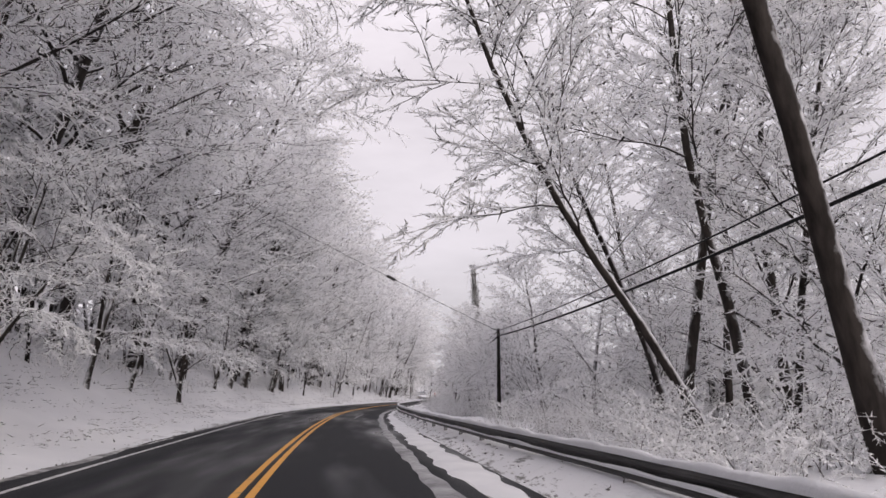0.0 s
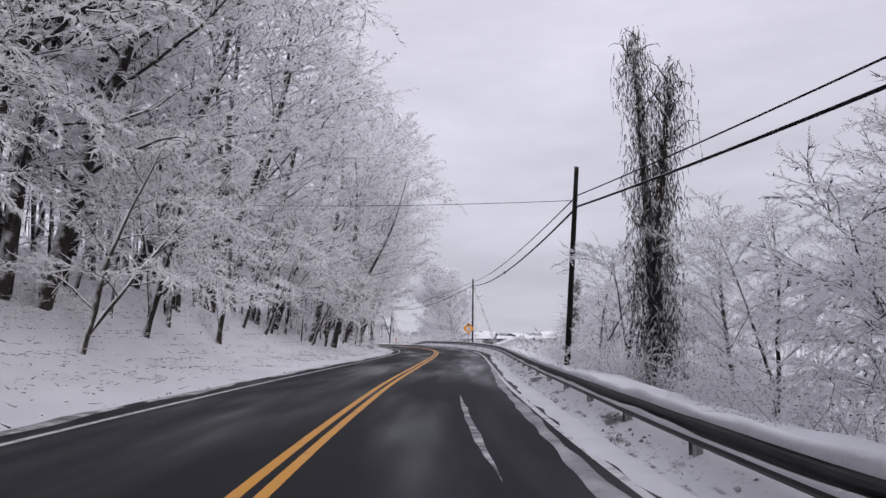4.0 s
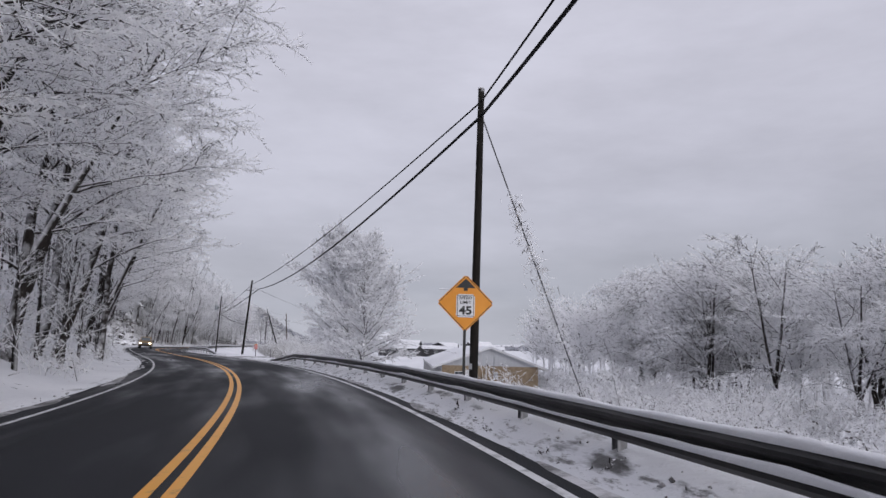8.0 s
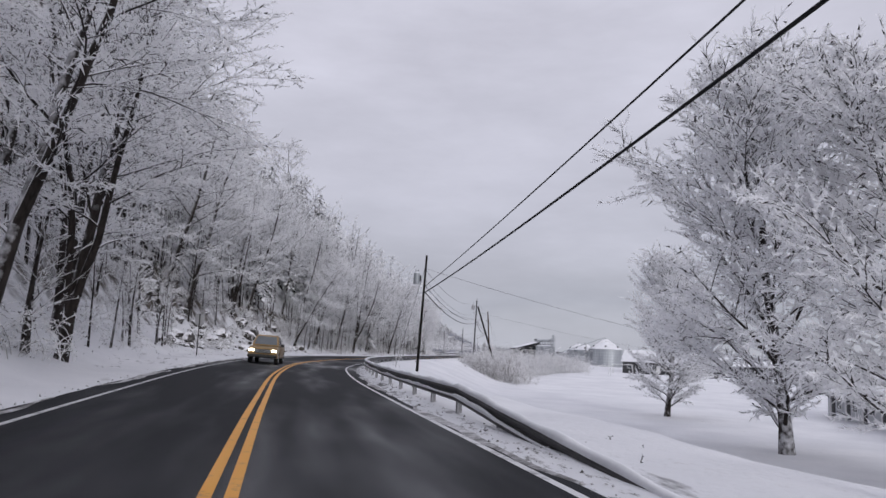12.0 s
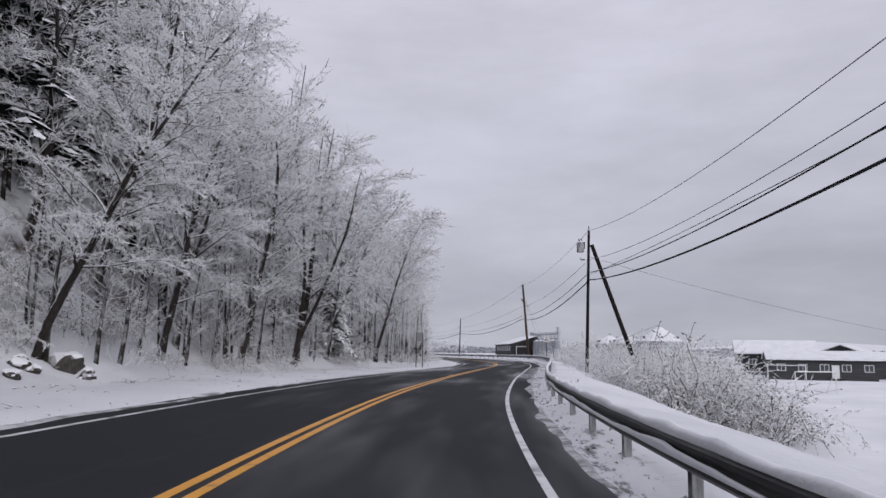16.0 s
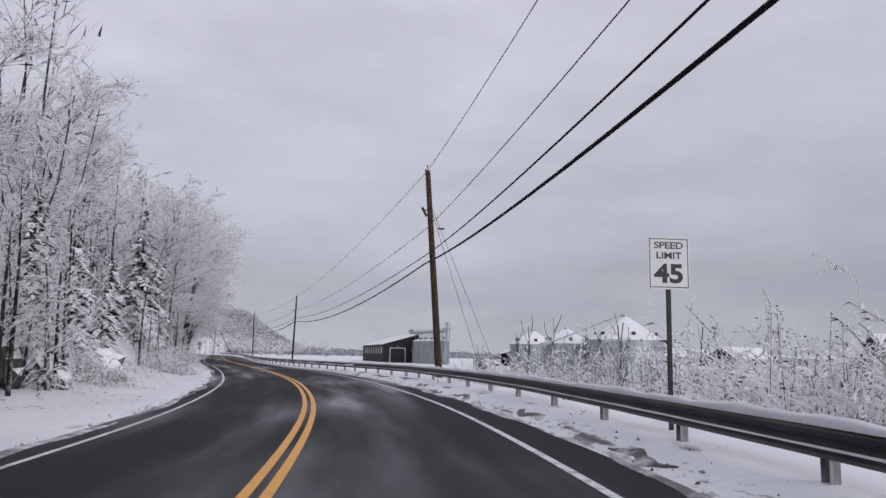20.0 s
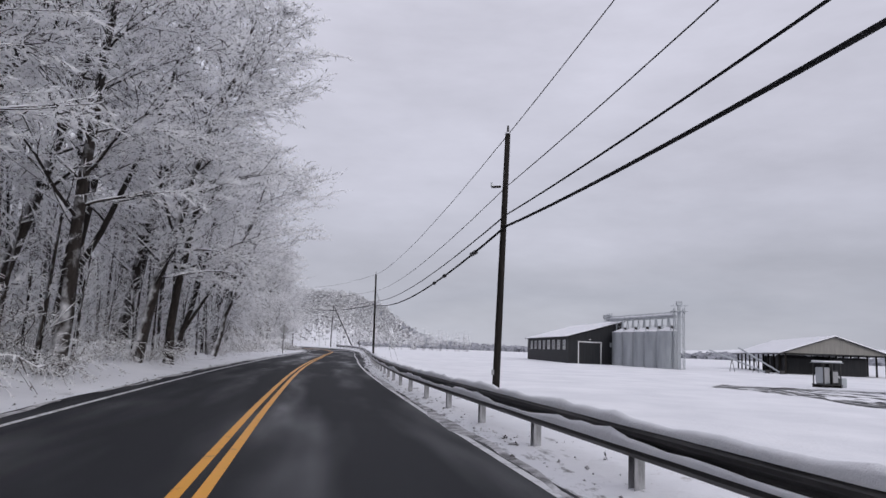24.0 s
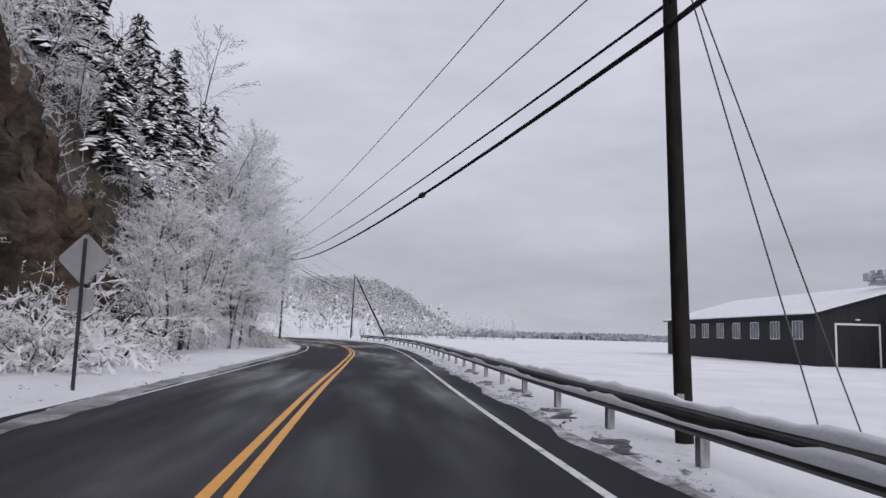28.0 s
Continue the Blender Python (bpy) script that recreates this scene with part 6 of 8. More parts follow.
# how far below each pole's top the thick cable, the thin cable and the third wire are tied
DROP = [(0.45, 0.15, 0), (1.66, 1.2, 0), (0.85, 0.4, 0), (0.95, 0.45, 0), (3.25, 2.7, 2.2), (3.7, 3.15, 2.2), (5.35, 4.9, 3.4), (3.3, 2.9, 1.9), (3.4, 3.05, 1.9), (3.6, 3.2, 1.8), (3.0, 2.5, 1.5)]
chain = [(Vector((36, -128, 6.5)), (0.5, 0.1, 0))] + list(zip(TOP, DROP))
THICK_SAG, THIN_SAG = {2: 0.9, 3: 1.0, 4: 0.2, 5: 1.3, 6: 1.05, 7: 1.1, 8: 1.05, 9: 1.1}, {4: 0.15, 5: 1.2, 6: 0.8, 7: 0.8, 8: 0.75, 9: 0.8}
DOWN, ARM = Vector((0, 0, -1)), Vector((0.85, -0.2, 0))
for i in range(len(chain) - 1):
    (a, da), (b, db) = chain[i], chain[i + 1]
    lumps = ((0.088, 0.42), (0.207, 0.15), (0.262, 0.15)) if i == 8 else ((0.18, 0.15),) if i == 9 else ((0.42, 0.15),) if i == 2 else ()
    ta = a + DOWN * da[0] + (ARM if i == 4 else Vector())
    tb = b + DOWN * db[0] + (ARM if i == 3 else Vector())
    cable(ta, tb, THICK_SAG.get(i, 0.7), 0.045, M_CABLE, "thick black cable with snow along its top", lumps)
    cable(a + DOWN * da[1], b + DOWN * db[1], THIN_SAG.get(i, 0.6), 0.026, M_CABLE, "black cable strung between poles")
    if i >= 5:
        cable(a + DOWN * (1.35 if i == 5 else 0.05), b + DOWN * 0.05, 1.5 if i == 5 else 0.7, 0.014, M_WIRE, "thin bare wire at the pole tops")
        cable(a + DOWN * da[2], b + DOWN * db[2], 1.4 if i == 5 else 0.7, 0.015, M_WIRE, "thin bare wire below the pole tops")
cable(TOP[0] - Vector((0, 0, 0.2)), (-9, -76.2, 20.3), 0.25, 0.018, M_CABLE, "thin cable crossing the road", ((0.229, 0.3),))
cable(TOP[1] - Vector((0, 0, 1.4)), (-26, -10, 9.0), 0.5, 0.014, M_CABLE, "thin cable crossing the road")
crossarm(poles[3], 7.55, (0.95, -0.2), 1.0)
cable(TOP[4] + DOWN * 3.9, TOP[5] + DOWN * 3.3, 0.4, 0.016, M_WIRE, "thin cable slung under the others")
transformer(poles[4], -0.38, -0.1, 8.2)
transformer(poles[5], -0.33, -0.1, 9.75, 0.7, M_POST)
for k_ in (5, 6, 7, 8):
    crossarm(poles[k_], (TOP[k_] - Vector(POLES[k_][1])).z - DROP[k_][2], (-0.9, 0.2), 0.35)
    part("top_insulator", cyl(bmesh.new(), TOP[k_] - Vector(POLES[k_][1]), TOP[k_] - Vector(POLES[k_][1]) + Vector((0, 0, 0.28)), 0.05, 0.03, 8), M_STEEL_DARK, poles[k_])
part("cutout_switch", cyl(bmesh.new(), (-1.25, 0.1, 10.6), (-1.0, 0.1, 10.1), 0.07, sides=8), M_STEEL_DARK, poles[6], "dark fuse cutout")
part("switch_arm", cyl(bmesh.new(), (-0.8, 0.1, 10.4), (-1.25, 0.1, 10.5), 0.03, sides=6), M_STEEL_DARK, poles[6])
# the slanting prop against the pole on the bend
bm_ = bmesh.new()
cyl(bm_, (0.5, 0.0, 10.3), (4.4, -0.3, -1.2), 0.14, 0.17, 12)
part("prop_pole", bm_, M_POLE, poles[5], "slanting wooden prop")
bm_ = bmesh.new()
cyl(bm_, (0.6, 0.0, 11.0), (6.5, 1.0, -0.5), 0.12, 0.15, 10)
part("prop_pole", bm_, M_POLE, poles[10], "slanting wooden prop")
for k_i, (px, py) in ((6, (2.9, 1.0)), (6, (4.0, 1.2)), (8, (2.3, 0.8)), (8, (3.0, 1.0))):
    cable(TOP[k_i] - Vector((0, 0, 1.5)), (POLES[k_i][1][0] + px, POLES[k_i][1][1] + py, -1.2), 0.03, 0.012, M_WIRE, "guy wire anchoring a pole")
cable(TOP[3] - Vector((0, 0, 0.7)), (3, 140, 0.5), 1.2, 0.014, M_WIRE, "service wire to the long low building")
cable(TOP[4] - Vector((0, 0, 1.2)), (10, 190, 0.2), 1.2, 0.014, M_WIRE, "service wire over the field")
cable(TOP[5] - Vector((0, 0, 2.0)), (10, 262, 1.5), 1.2, 0.014, M_WIRE, "service wire over the field")


def vine_strand(p, q, n, seed, label):
    """A guy wire overgrown with snowy vines."""
    rng = np.random.default_rng(seed)
    p, q = np.array(p, float), np.array(q, float)
    ob = empty("overgrown_guy_wire")
    v, f = tube([p, (p + q) / 2, q], 0.02, 6)
    mesh_ob("guy_wire", v, f, M_WIRE, ob)
    so = Soup()
    for _ in range(n):
        u = 1 - rng.random() ** 1.3 * 0.75
        m = p + (q - p) * u + rng.normal(size=3) * 0.16 * (0.4 + u)
        spike(so, m, m + unit(rng.normal(size=3) + np.array([0, 0, -0.6])) * rng.uniform(0.12, 0.45), 0.017)
    share("vine_tangle", soup_mesh("vine_tangle", so, M_BRUSH), ob, label="tangle of frosted vines")
    return tagged(ob, label, "guy wire", "overgrown guy wires")


vine_strand((-40.8, 161.5, 8.4), (-42.9, 160.8, -0.6), 480, 6, "guy wire smothered in hanging frosted vines")
vine_strand((-1.75, 50.2, 8.1), (1.7, 50.6, -1.0), 720, 5, "slanting guy wire overgrown with frosted vines")


# ---- lawn trees ----


def lawn_tree(x, y, size, turn, label):
    s, d = to_sd(x, y)
    t = plant(LAWN, int(turn), s, d, gz(s, d), turn, size, label, "trees on the lawn")
    return t


lawn_tree(-15.5, 146.0, 1.85, 20, "broad snow-coated tree on the lawn by the low building")
lawn_tree(-12.6, 133.5, 1.75, 151, "snow-coated tree on the lawn by the driveway")
lawn_tree(-20.0, 168.0, 1.15, 260, "snow-coated tree standing on the open lawn")

# ---- the long low building ----


def wall_box(name, parent, x0, x1, y0, y1, z0, z1, mat, label=""):
    return part(name, boxed((x0 + x1) / 2, (y0 + y1) / 2, (z0 + z1) / 2, x1 - x0, y1 - y0, z1 - z0), mat, parent, label)


def prism(parent, name, profile, y0, y1, mat, label=""):
    """A bar of the given x-z outline between two places along y."""
    n = len(profile)
    verts = [(x, y0, z) for x, z in profile] + [(x, y1, z) for x, z in profile]
    faces = [(i, (i + 1) % n, n + (i + 1) % n, n + i) for i in range(n)] + [tuple(range(n))[::-1], tuple(range(n, 2 * n))]
    bm = bmesh.new()
    vs = [bm.verts.new(v) for v in verts]
    for f in faces:
        bm.faces.new([vs[i] for i in f])
    return part(name, bm, mat, parent, label)


def gable_roof(parent, half, y0, y1, eave, ridge, over, thick, mat, deck):
    sl = (ridge - eave) / half
    e = half + over
    ze = eave - sl * over
    prism(parent, "roof_deck", [(-e, ze), (0, ridge), (e, ze), (e, ze + 0.14), (0, ridge + 0.14), (-e, ze + 0.14)], y0, y1, deck)
    prism(parent, "roof_snow", [(-e - 0.04, ze + 0.142), (0, ridge + 0.142), (e + 0.04, ze + 0.142), (e + 0.02, ze + 0.1 + thick), (0, ridge + 0.14 + thick), (-e - 0.02, ze + 0.1 + thick)], y0 - 0.03, y1 + 0.03, mat, "blanket of snow")


def window_unit(parent, m, w, h, bars=1):
    """A window: frame, pane and sill, in its own plane (x across, z up, y out of the wall towards -y)."""
    win = empty("window", m)
    win.parent = parent
    bm = bmesh.new()
    t = 0.07
    box(bm, 0, -0.03, h / 2 - t / 2, w, 0.08, t)
    box(bm, 0, -0.03, -h / 2 + t / 2, w, 0.08, t)
    box(bm, -w / 2 + t / 2, -0.03, 0, t, 0.08, h - 2 * t)
    box(bm, w / 2 - t / 2, -0.03, 0, t, 0.08, h - 2 * t)
    for k in range(bars):
        box(bm, -w / 2 + w * (k + 1) / (bars + 1), -0.03, 0, 0.04, 0.05, h - 2 * t)
    part("window_frame", bm, M_TRIM, win)
    part("pane", boxed(0, 0.0, 0, w - 2 * t, 0.03, h - 2 * t), M_GLASS, win)
    return win


def motel():
    z = -3.15
    ob = empty("long_low_building", pose(4.6, 120.2, z, 0, 0, 1.5))
    half, length, eave, ridge = 5.95, 62.0, 2.45, 4.6
    wall_box("end_wall", ob, -half, half, 0, 0.25, -0.5, eave, M_BRICK, "tan brick end wall")
    wall_box("back_wall", ob, half - 0.25, half, 0.252, length, -0.5, eave, M_BRICK)
    wall_box("front_wall", ob, -half, -half + 0.25, 0.252, length, -0.5, eave, M_GABLE, "pale boarded front with doors and windows")
    wall_box("far_wall", ob, -half + 0.252, half - 0.252, length - 0.25, length, -0.5, eave, M_BRICK)
    prism(ob, "gable_board", [(-half - 0.02, eave), (half + 0.02, eave), (0, ridge)], -0.02, 0.2, M_GABLE, "pale boarded gable")
    gable_roof(ob, half, -0.5, length + 0.5, eave, ridge, 1.15, 0.16, M_PACK, M_TRIM)
    for k in range(15):
        y = 2.6 + k * 4.0
        window_unit(ob, pose(-half - 0.02, y, 1.35, 0, 0, -90), 1.3, 1.25)
        door = part("door", boxed(-half - 0.03, y + 1.7, 0.95, 0.06, 0.9, 2.0, 0.01), M_HOME, ob)
        part("door_handle", cyl(bmesh.new(), (-half - 0.06, y + 2.0, 0.95), (-half - 0.13, y + 2.0, 0.95), 0.03, sides=8), M_GALV, door)
        part("porch_post", boxed(-half - 1.0, y - 0.5, 1.0, 0.12, 0.12, 2.05), M_TRIM, ob)
    part("end_door", boxed(-2.6, -0.03, 0.95, 0.95, 0.06, 2.0, 0.01), M_TRIM, ob)
    window_unit(ob, pose(-3.9, -0.01, 1.3, 0, 0, 0), 1.0, 0.9)
    part("meter_box", boxed(0.7, -0.1, 1.35, 0.55, 0.2, 0.7, 0.02), M_GALV, ob, "grey electric meter box")
    part("conduit", cyl(bmesh.new(), (0.45, -0.06, 1.7), (0.45, -0.06, 3.7), 0.05, sides=8), M_GALV, ob)
    part("conduit", cyl(bmesh.new(), (-0.5, -0.06, 0.2), (-0.5, -0.06, 2.6), 0.06, sides=8), M_TRIM, ob)
    part("wall_lamp", boxed(-0.4, -0.15, 2.55, 0.25, 0.3, 0.2, 0.03), M_STEEL_DARK, ob)
    for y in (14, 30, 47):
        part("roof_vent", cyl(bmesh.new(), (-0.8, y, 4.2), (-0.8, y, 5.3), 0.09, sides=10), M_STEEL_DARK, ob)
    return tagged(ob, "long low tan brick building under a deep snowy roof", "building")


motel()


def vehicle(name, m, paint, label, lit=False, snowy=False, tall=1.0, bed=True):
    """A pickup or car with hull, cabin, doors, windows, wheels, lamps and bumpers; it faces -y."""
    car = empty(name, m)
    half = 0.96
    rear = 0.95 if bed else 1.75

    def arch(y):
        return [(y + 0.47 * math.cos(a), 0.37 + 0.47 * math.sin(a)) for a in np.linspace(0.0, math.pi, 9)]

    prof = [(-2.50, 0.40), (-2.60, 0.62), (-2.57, 0.88), (-2.44, 1.01), (-2.0, 1.07), (-1.38, 1.13), (rear, 1.16), (2.58, 1.13), (2.66, 1.05), (2.64, 0.42)]
    prof += arch(1.65) + arch(-1.6)
    bm = bmesh.new()
    n = len(prof)
    ring = [[bm.verts.new((sx * half * (0.93 if zz > 1.0 or abs(y) > 2.55 else 1.0), y, zz)) for y, zz in prof] for sx in (-1, 1)]
    bm.faces.new(ring[0])
    bm.faces.new(ring[1][::-1])
    for i in range(n):
        j = (i + 1) % n
        bm.faces.new((ring[0][i], ring[1][i], ring[1][j], ring[0][j]))
    bmesh.ops.recalc_face_normals(bm, faces=bm.faces)
    bmesh.ops.bevel(bm, geom=list(bm.edges), offset=0.025, segments=2, affect="EDGES")
    part("body", bm, paint, car, smooth=False)
    # the cabin: a tapered greenhouse on the beltline
    z0, z1 = 1.12, 1.74 * tall
    foot = [(-0.88, -1.42), (0.88, -1.42), (0.88, rear + 0.05), (-0.88, rear + 0.05)]
    head = [(-0.68, -0.62), (0.68, -0.62), (0.68, rear - 0.28), (-0.68, rear - 0.28)]
    bm = bmesh.new()
    lo = [bm.verts.new((x, y, z0)) for x, y in foot]
    hi = [bm.verts.new((x, y, z1)) for x, y in head]
    bm.faces.new(lo[::-1])
    bm.faces.new(hi)
    for i in range(4):
        j = (i + 1) % 4
        bm.faces.new((lo[i], lo[j], hi[j], hi[i]))
    bmesh.ops.bevel(bm, geom=list(bm.edges), offset=0.06, segments=3, affect="EDGES")
    part("cabin", bm, paint, car, smooth=False)

    def pane(kind, i, u0, u1, v0=0.14, v1=0.86):
        j = (i + 1) % 4
        a, b = Vector((*foot[i], z0)), Vector((*foot[j], z0))
        c, d = Vector((*head[j], z1)), Vector((*head[i], z1))
        normal = (b - a).cross(d - a).normalized()

        def at(u, v):
            return a.lerp(b, u).lerp(d.lerp(c, u), v)

        bm = bmesh.new()
        quad = [at(u0, v0), at(u1, v0), at(u1, v1), at(u0, v1)]
        front = [bm.verts.new(q + normal * 0.012) for q in quad]
        back = [bm.verts.new(q - normal * 0.01) for q in quad]
        bm.faces.new(front)
        bm.faces.new(back[::-1])
        for k in range(4):
            q = (k + 1) % 4
            bm.faces.new((back[k], back[q], front[q], front[k]))
        part(kind, bm, M_GLASS, car, smooth=False)

    pane("windscreen", 0, 0.07, 0.93)
    pane("rear_window", 2, 0.1, 0.9)
    for i, first in ((1, True), (3, False)):
        cuts = ((0.10, 0.50), (0.54, 0.93)) if first else ((0.50, 0.90), (0.07, 0.46))
        for u0, u1 in cuts:
            pane("side_window", i, u0, u1)
    for sx in (-1, 1):
        for y0, y1 in ((-1.08, -0.06), (-0.03, 0.92)):
            door = part("door", boxed(sx * (half + 0.004), (y0 + y1) / 2, 0.74, 0.014, y1 - y0, 0.62, 0.005), paint, car)
            part("handle", boxed(sx * (half + 0.022), y1 - 0.14, 0.94, 0.03, 0.16, 0.035, 0.008), M_STEEL_DARK, door)
        part("wing_mirror", boxed(sx * 1.06, -0.98, 1.22, 0.24, 0.13, 0.19, 0.04), M_STEEL_DARK, car)
        part("sill", boxed(sx * 0.95, 0.02, 0.40, 0.10, 2.2, 0.07, 0.02), M_STEEL_DARK, car)
        part("headlight", boxed(sx * 0.70, -2.57, 0.84, 0.34, 0.09, 0.16, 0.03), M_LAMP if lit else M_TRIM, car, "lit headlight" if lit else "")
        part("fog_lamp", boxed(sx * 0.66, -2.62, 0.52, 0.16, 0.06, 0.08, 0.01), M_LAMP if lit else M_TRIM, car)
        part("tail_light", boxed(sx * 0.84, 2.63, 0.88, 0.12, 0.08, 0.34, 0.02), M_SIGN_RED, car)
    grille = part("grille", boxed(0, -2.585, 0.80, 1.0, 0.06, 0.26, 0.02), M_STEEL_DARK, car)
    for zz in (0.73, 0.80, 0.87):
        part("grille_bar", boxed(0, -2.62, zz, 0.94, 0.03, 0.025, 0.006), M_GALV, grille)
    part("bumper", boxed(0, -2.62, 0.50, 1.78, 0.16, 0.20, 0.05), M_STEEL_DARK, car)
    part("rear_bumper", boxed(0, 2.70, 0.50, 1.78, 0.16, 0.18, 0.05), M_STEEL_DARK, car)
    if bed:
        part("bed_cover", boxed(0, (rear + 2.6) / 2 + 0.05, 1.155, 1.56, 2.5 - rear, 0.035, 0.012), M_RUBBER, car)
    for sx in (-1, 1):
        for y in (-1.6, 1.65):
            wh = part("wheel", cyl(bmesh.new(), (sx * 0.70, y, 0.37), (sx * 0.95, y, 0.37), 0.37, sides=24), M_RUBBER, car)
            part("rim", cyl(bmesh.new(), (sx * 0.95, y, 0.37), (sx * 0.962, y, 0.37), 0.24, sides=16), M_GALV, wh)
            part("hub", cyl(bmesh.new(), (sx * 0.962, y, 0.37), (sx * 0.975, y, 0.37), 0.08, sides=10), M_STEEL_DARK, wh)
    if snowy:
        part("roof_snow", boxed(0, (rear - 0.9) / 2, z1 + 0.04, 1.32, rear + 0.3, 0.12, 0.05), M_PACK, car)
        part("bonnet_snow", boxed(0, -1.95, 1.11, 1.6, 0.9, 0.10, 0.04), M_PACK, car)
    return tagged(car, label, "car")


def road_pose(s, d, turn=0.0, lift=0.0):
    x, y = ground_xy(s, d)
    e = float(np.interp(s, SS, KAPPA) * 8.0)
    return pose(float(x), float(y), e * d + lift, 0, -math.degrees(math.atan(e)), math.degrees(float(np.interp(s, SS, HEAD))) + turn)


vehicle("pickup_truck", road_pose(275.0, -1.75, 0), M_CARPAINT, "bronze pickup with lit headlights on the road", lit=True, tall=1.06)
vehicle("parked_car", pose(1.4, 116.5, on_ground(1.4, 116.5), 0, 0, 80), M_DARKCAR, "dark car topped with snow parked by the brick wall", snowy=True, bed=False)

# ---- signs ----


def words(parent, text, size, m, mat, name="lettering", bold=0.02):
    cu = bpy.data.curves.new("words", "FONT")
    cu.body, cu.size, cu.align_x, cu.align_y, cu.extrude, cu.offset = text, size, "CENTER", "CENTER", 0.0015, size * bold
    tmp = bpy.data.objects.new("words", cu)
    me = bpy.data.meshes.new_from_object(tmp)
    bpy.data.objects.remove(tmp)
    bpy.data.curves.remove(cu)
    me.materials.append(mat)
    return share(name, me, parent, m)


def plate(bm, w, h, t=0.006, r=0.04):
    box(bm, 0, 0, 0, w, t, h)
    edges = [e for e in bm.edges if abs((e.verts[0].co - e.verts[1].co).y) > t * 0.5]
    bmesh.ops.bevel(bm, geom=edges, offset=r, segments=3, affect="EDGES")
    return bm


def speed_plate(parent, w, m):
    """The white plate with its black rim and words; it faces -y."""
    face = part("sign_face", plate(bmesh.new(), w, w * 1.24), M_SIGN_WHITE, parent, "white plate with black words")
    face.matrix_basis = m
    rim = bmesh.new()
    h = w * 1.24
    for cx, cz, sx, sz in ((0, h / 2 - 0.035, w - 0.05, 0.012), (0, -h / 2 + 0.035, w - 0.05, 0.012), (-w / 2 + 0.03, 0, 0.012, h - 0.07), (w / 2 - 0.03, 0, 0.012, h - 0.07)):
        box(rim, cx, -0.005, cz, sx, 0.004, sz)
    part("border", rim, M_SIGN_BLACK, face)
    words(face, "SPEED", w * 0.22, pose(0, -0.006, w * 0.41, 90) @ Matrix.Diagonal((1.18, 1, 1, 1)), M_SIGN_BLACK)
    words(face, "LIMIT", w * 0.22, pose(0, -0.006, w * 0.17, 90) @ Matrix.Diagonal((1.18, 1, 1, 1)), M_SIGN_BLACK)
    words(face, "45", w * 0.60, pose(0, -0.006, -w * 0.27, 90) @ Matrix.Diagonal((1.16, 1, 1, 1)), M_SIGN_BLACK, bold=0.034)
    return face


def sign_post(parent, h, depth=0.8, x=0.0):
    bm = bmesh.new()
    box(bm, x, 0.03, (h - depth) / 2, 0.06, 0.035, h + depth)
    box(bm, x - 0.03, 0.05, (h - depth) / 2, 0.008, 0.03, h + depth)
    box(bm, x + 0.03, 0.05, (h - depth) / 2, 0.008, 0.03, h + depth)
    return part("post", bm, M_STEEL_DARK, parent)


def speed_sign():
    ob = empty("speed_limit_sign", pose(-49.5, 257.0, 0.15, 0, 0, 2))
    sign_post(ob, 3.2)
    speed_plate(ob, 0.68, pose(0, 0, 2.86))
    return tagged(ob, "white speed limit sign on a dark steel post", "road sign")


speed_sign()


def diamond_sign():
    ob = empty("warning_sign", pose(-2.25, 47.9, -0.1, 0, 0, 6))
    sign_post(ob, 3.2)
    side = 1.03
    face = part("sign_face", plate(bmesh.new(), side, side, 0.008, 0.05), M_SIGN_ORANGE, ob, "orange diamond")
    face.matrix_basis = pose(0, -0.012, 2.62, 0, 45, 0)
    rim = bmesh.new()
    for a in range(4):
        box(rim, 0, -0.0065, side / 2 - 0.03, side - 0.09, 0.004, 0.016, m=pose(0, 0, 0, 0, a * 90, 0))
    part("border", rim, M_SIGN_BLACK, face)
    arrow = bmesh.new()
    vs = [arrow.verts.new(v) for v in ((-0.25, -0.026, 0.40), (0.25, -0.026, 0.40), (0, -0.026, 0.64), (-0.25, -0.022, 0.40), (0.25, -0.022, 0.40), (0, -0.022, 0.64))]
    arrow.faces.new(vs[:3])
    arrow.faces.new(vs[3:][::-1])
    for i in range(3):
        arrow.faces.new((vs[i], vs[(i + 1) % 3], vs[3 + (i + 1) % 3], vs[3 + i]))
    box(arrow, 0, -0.024, 0.365, 0.10, 0.004, 0.08)
    a_ob = part("arrow", arrow, M_SIGN_BLACK, ob)
    a_ob.matrix_basis = pose(0, 0, 2.60)
    speed_plate(ob, 0.47, pose(0, -0.024, 2.55))
    part("snow_cap", boxed(-0.33, 0, 2.95, 0.7, 0.03, 0.03, 0.01, m=pose(0.0, 0, 0.0)), M_PACK, ob).matrix_basis = pose(0.0, 0, 0.0)
    return tagged(ob, "orange diamond sign with a small speed plate by a pole", "road sign")


diamond_sign()


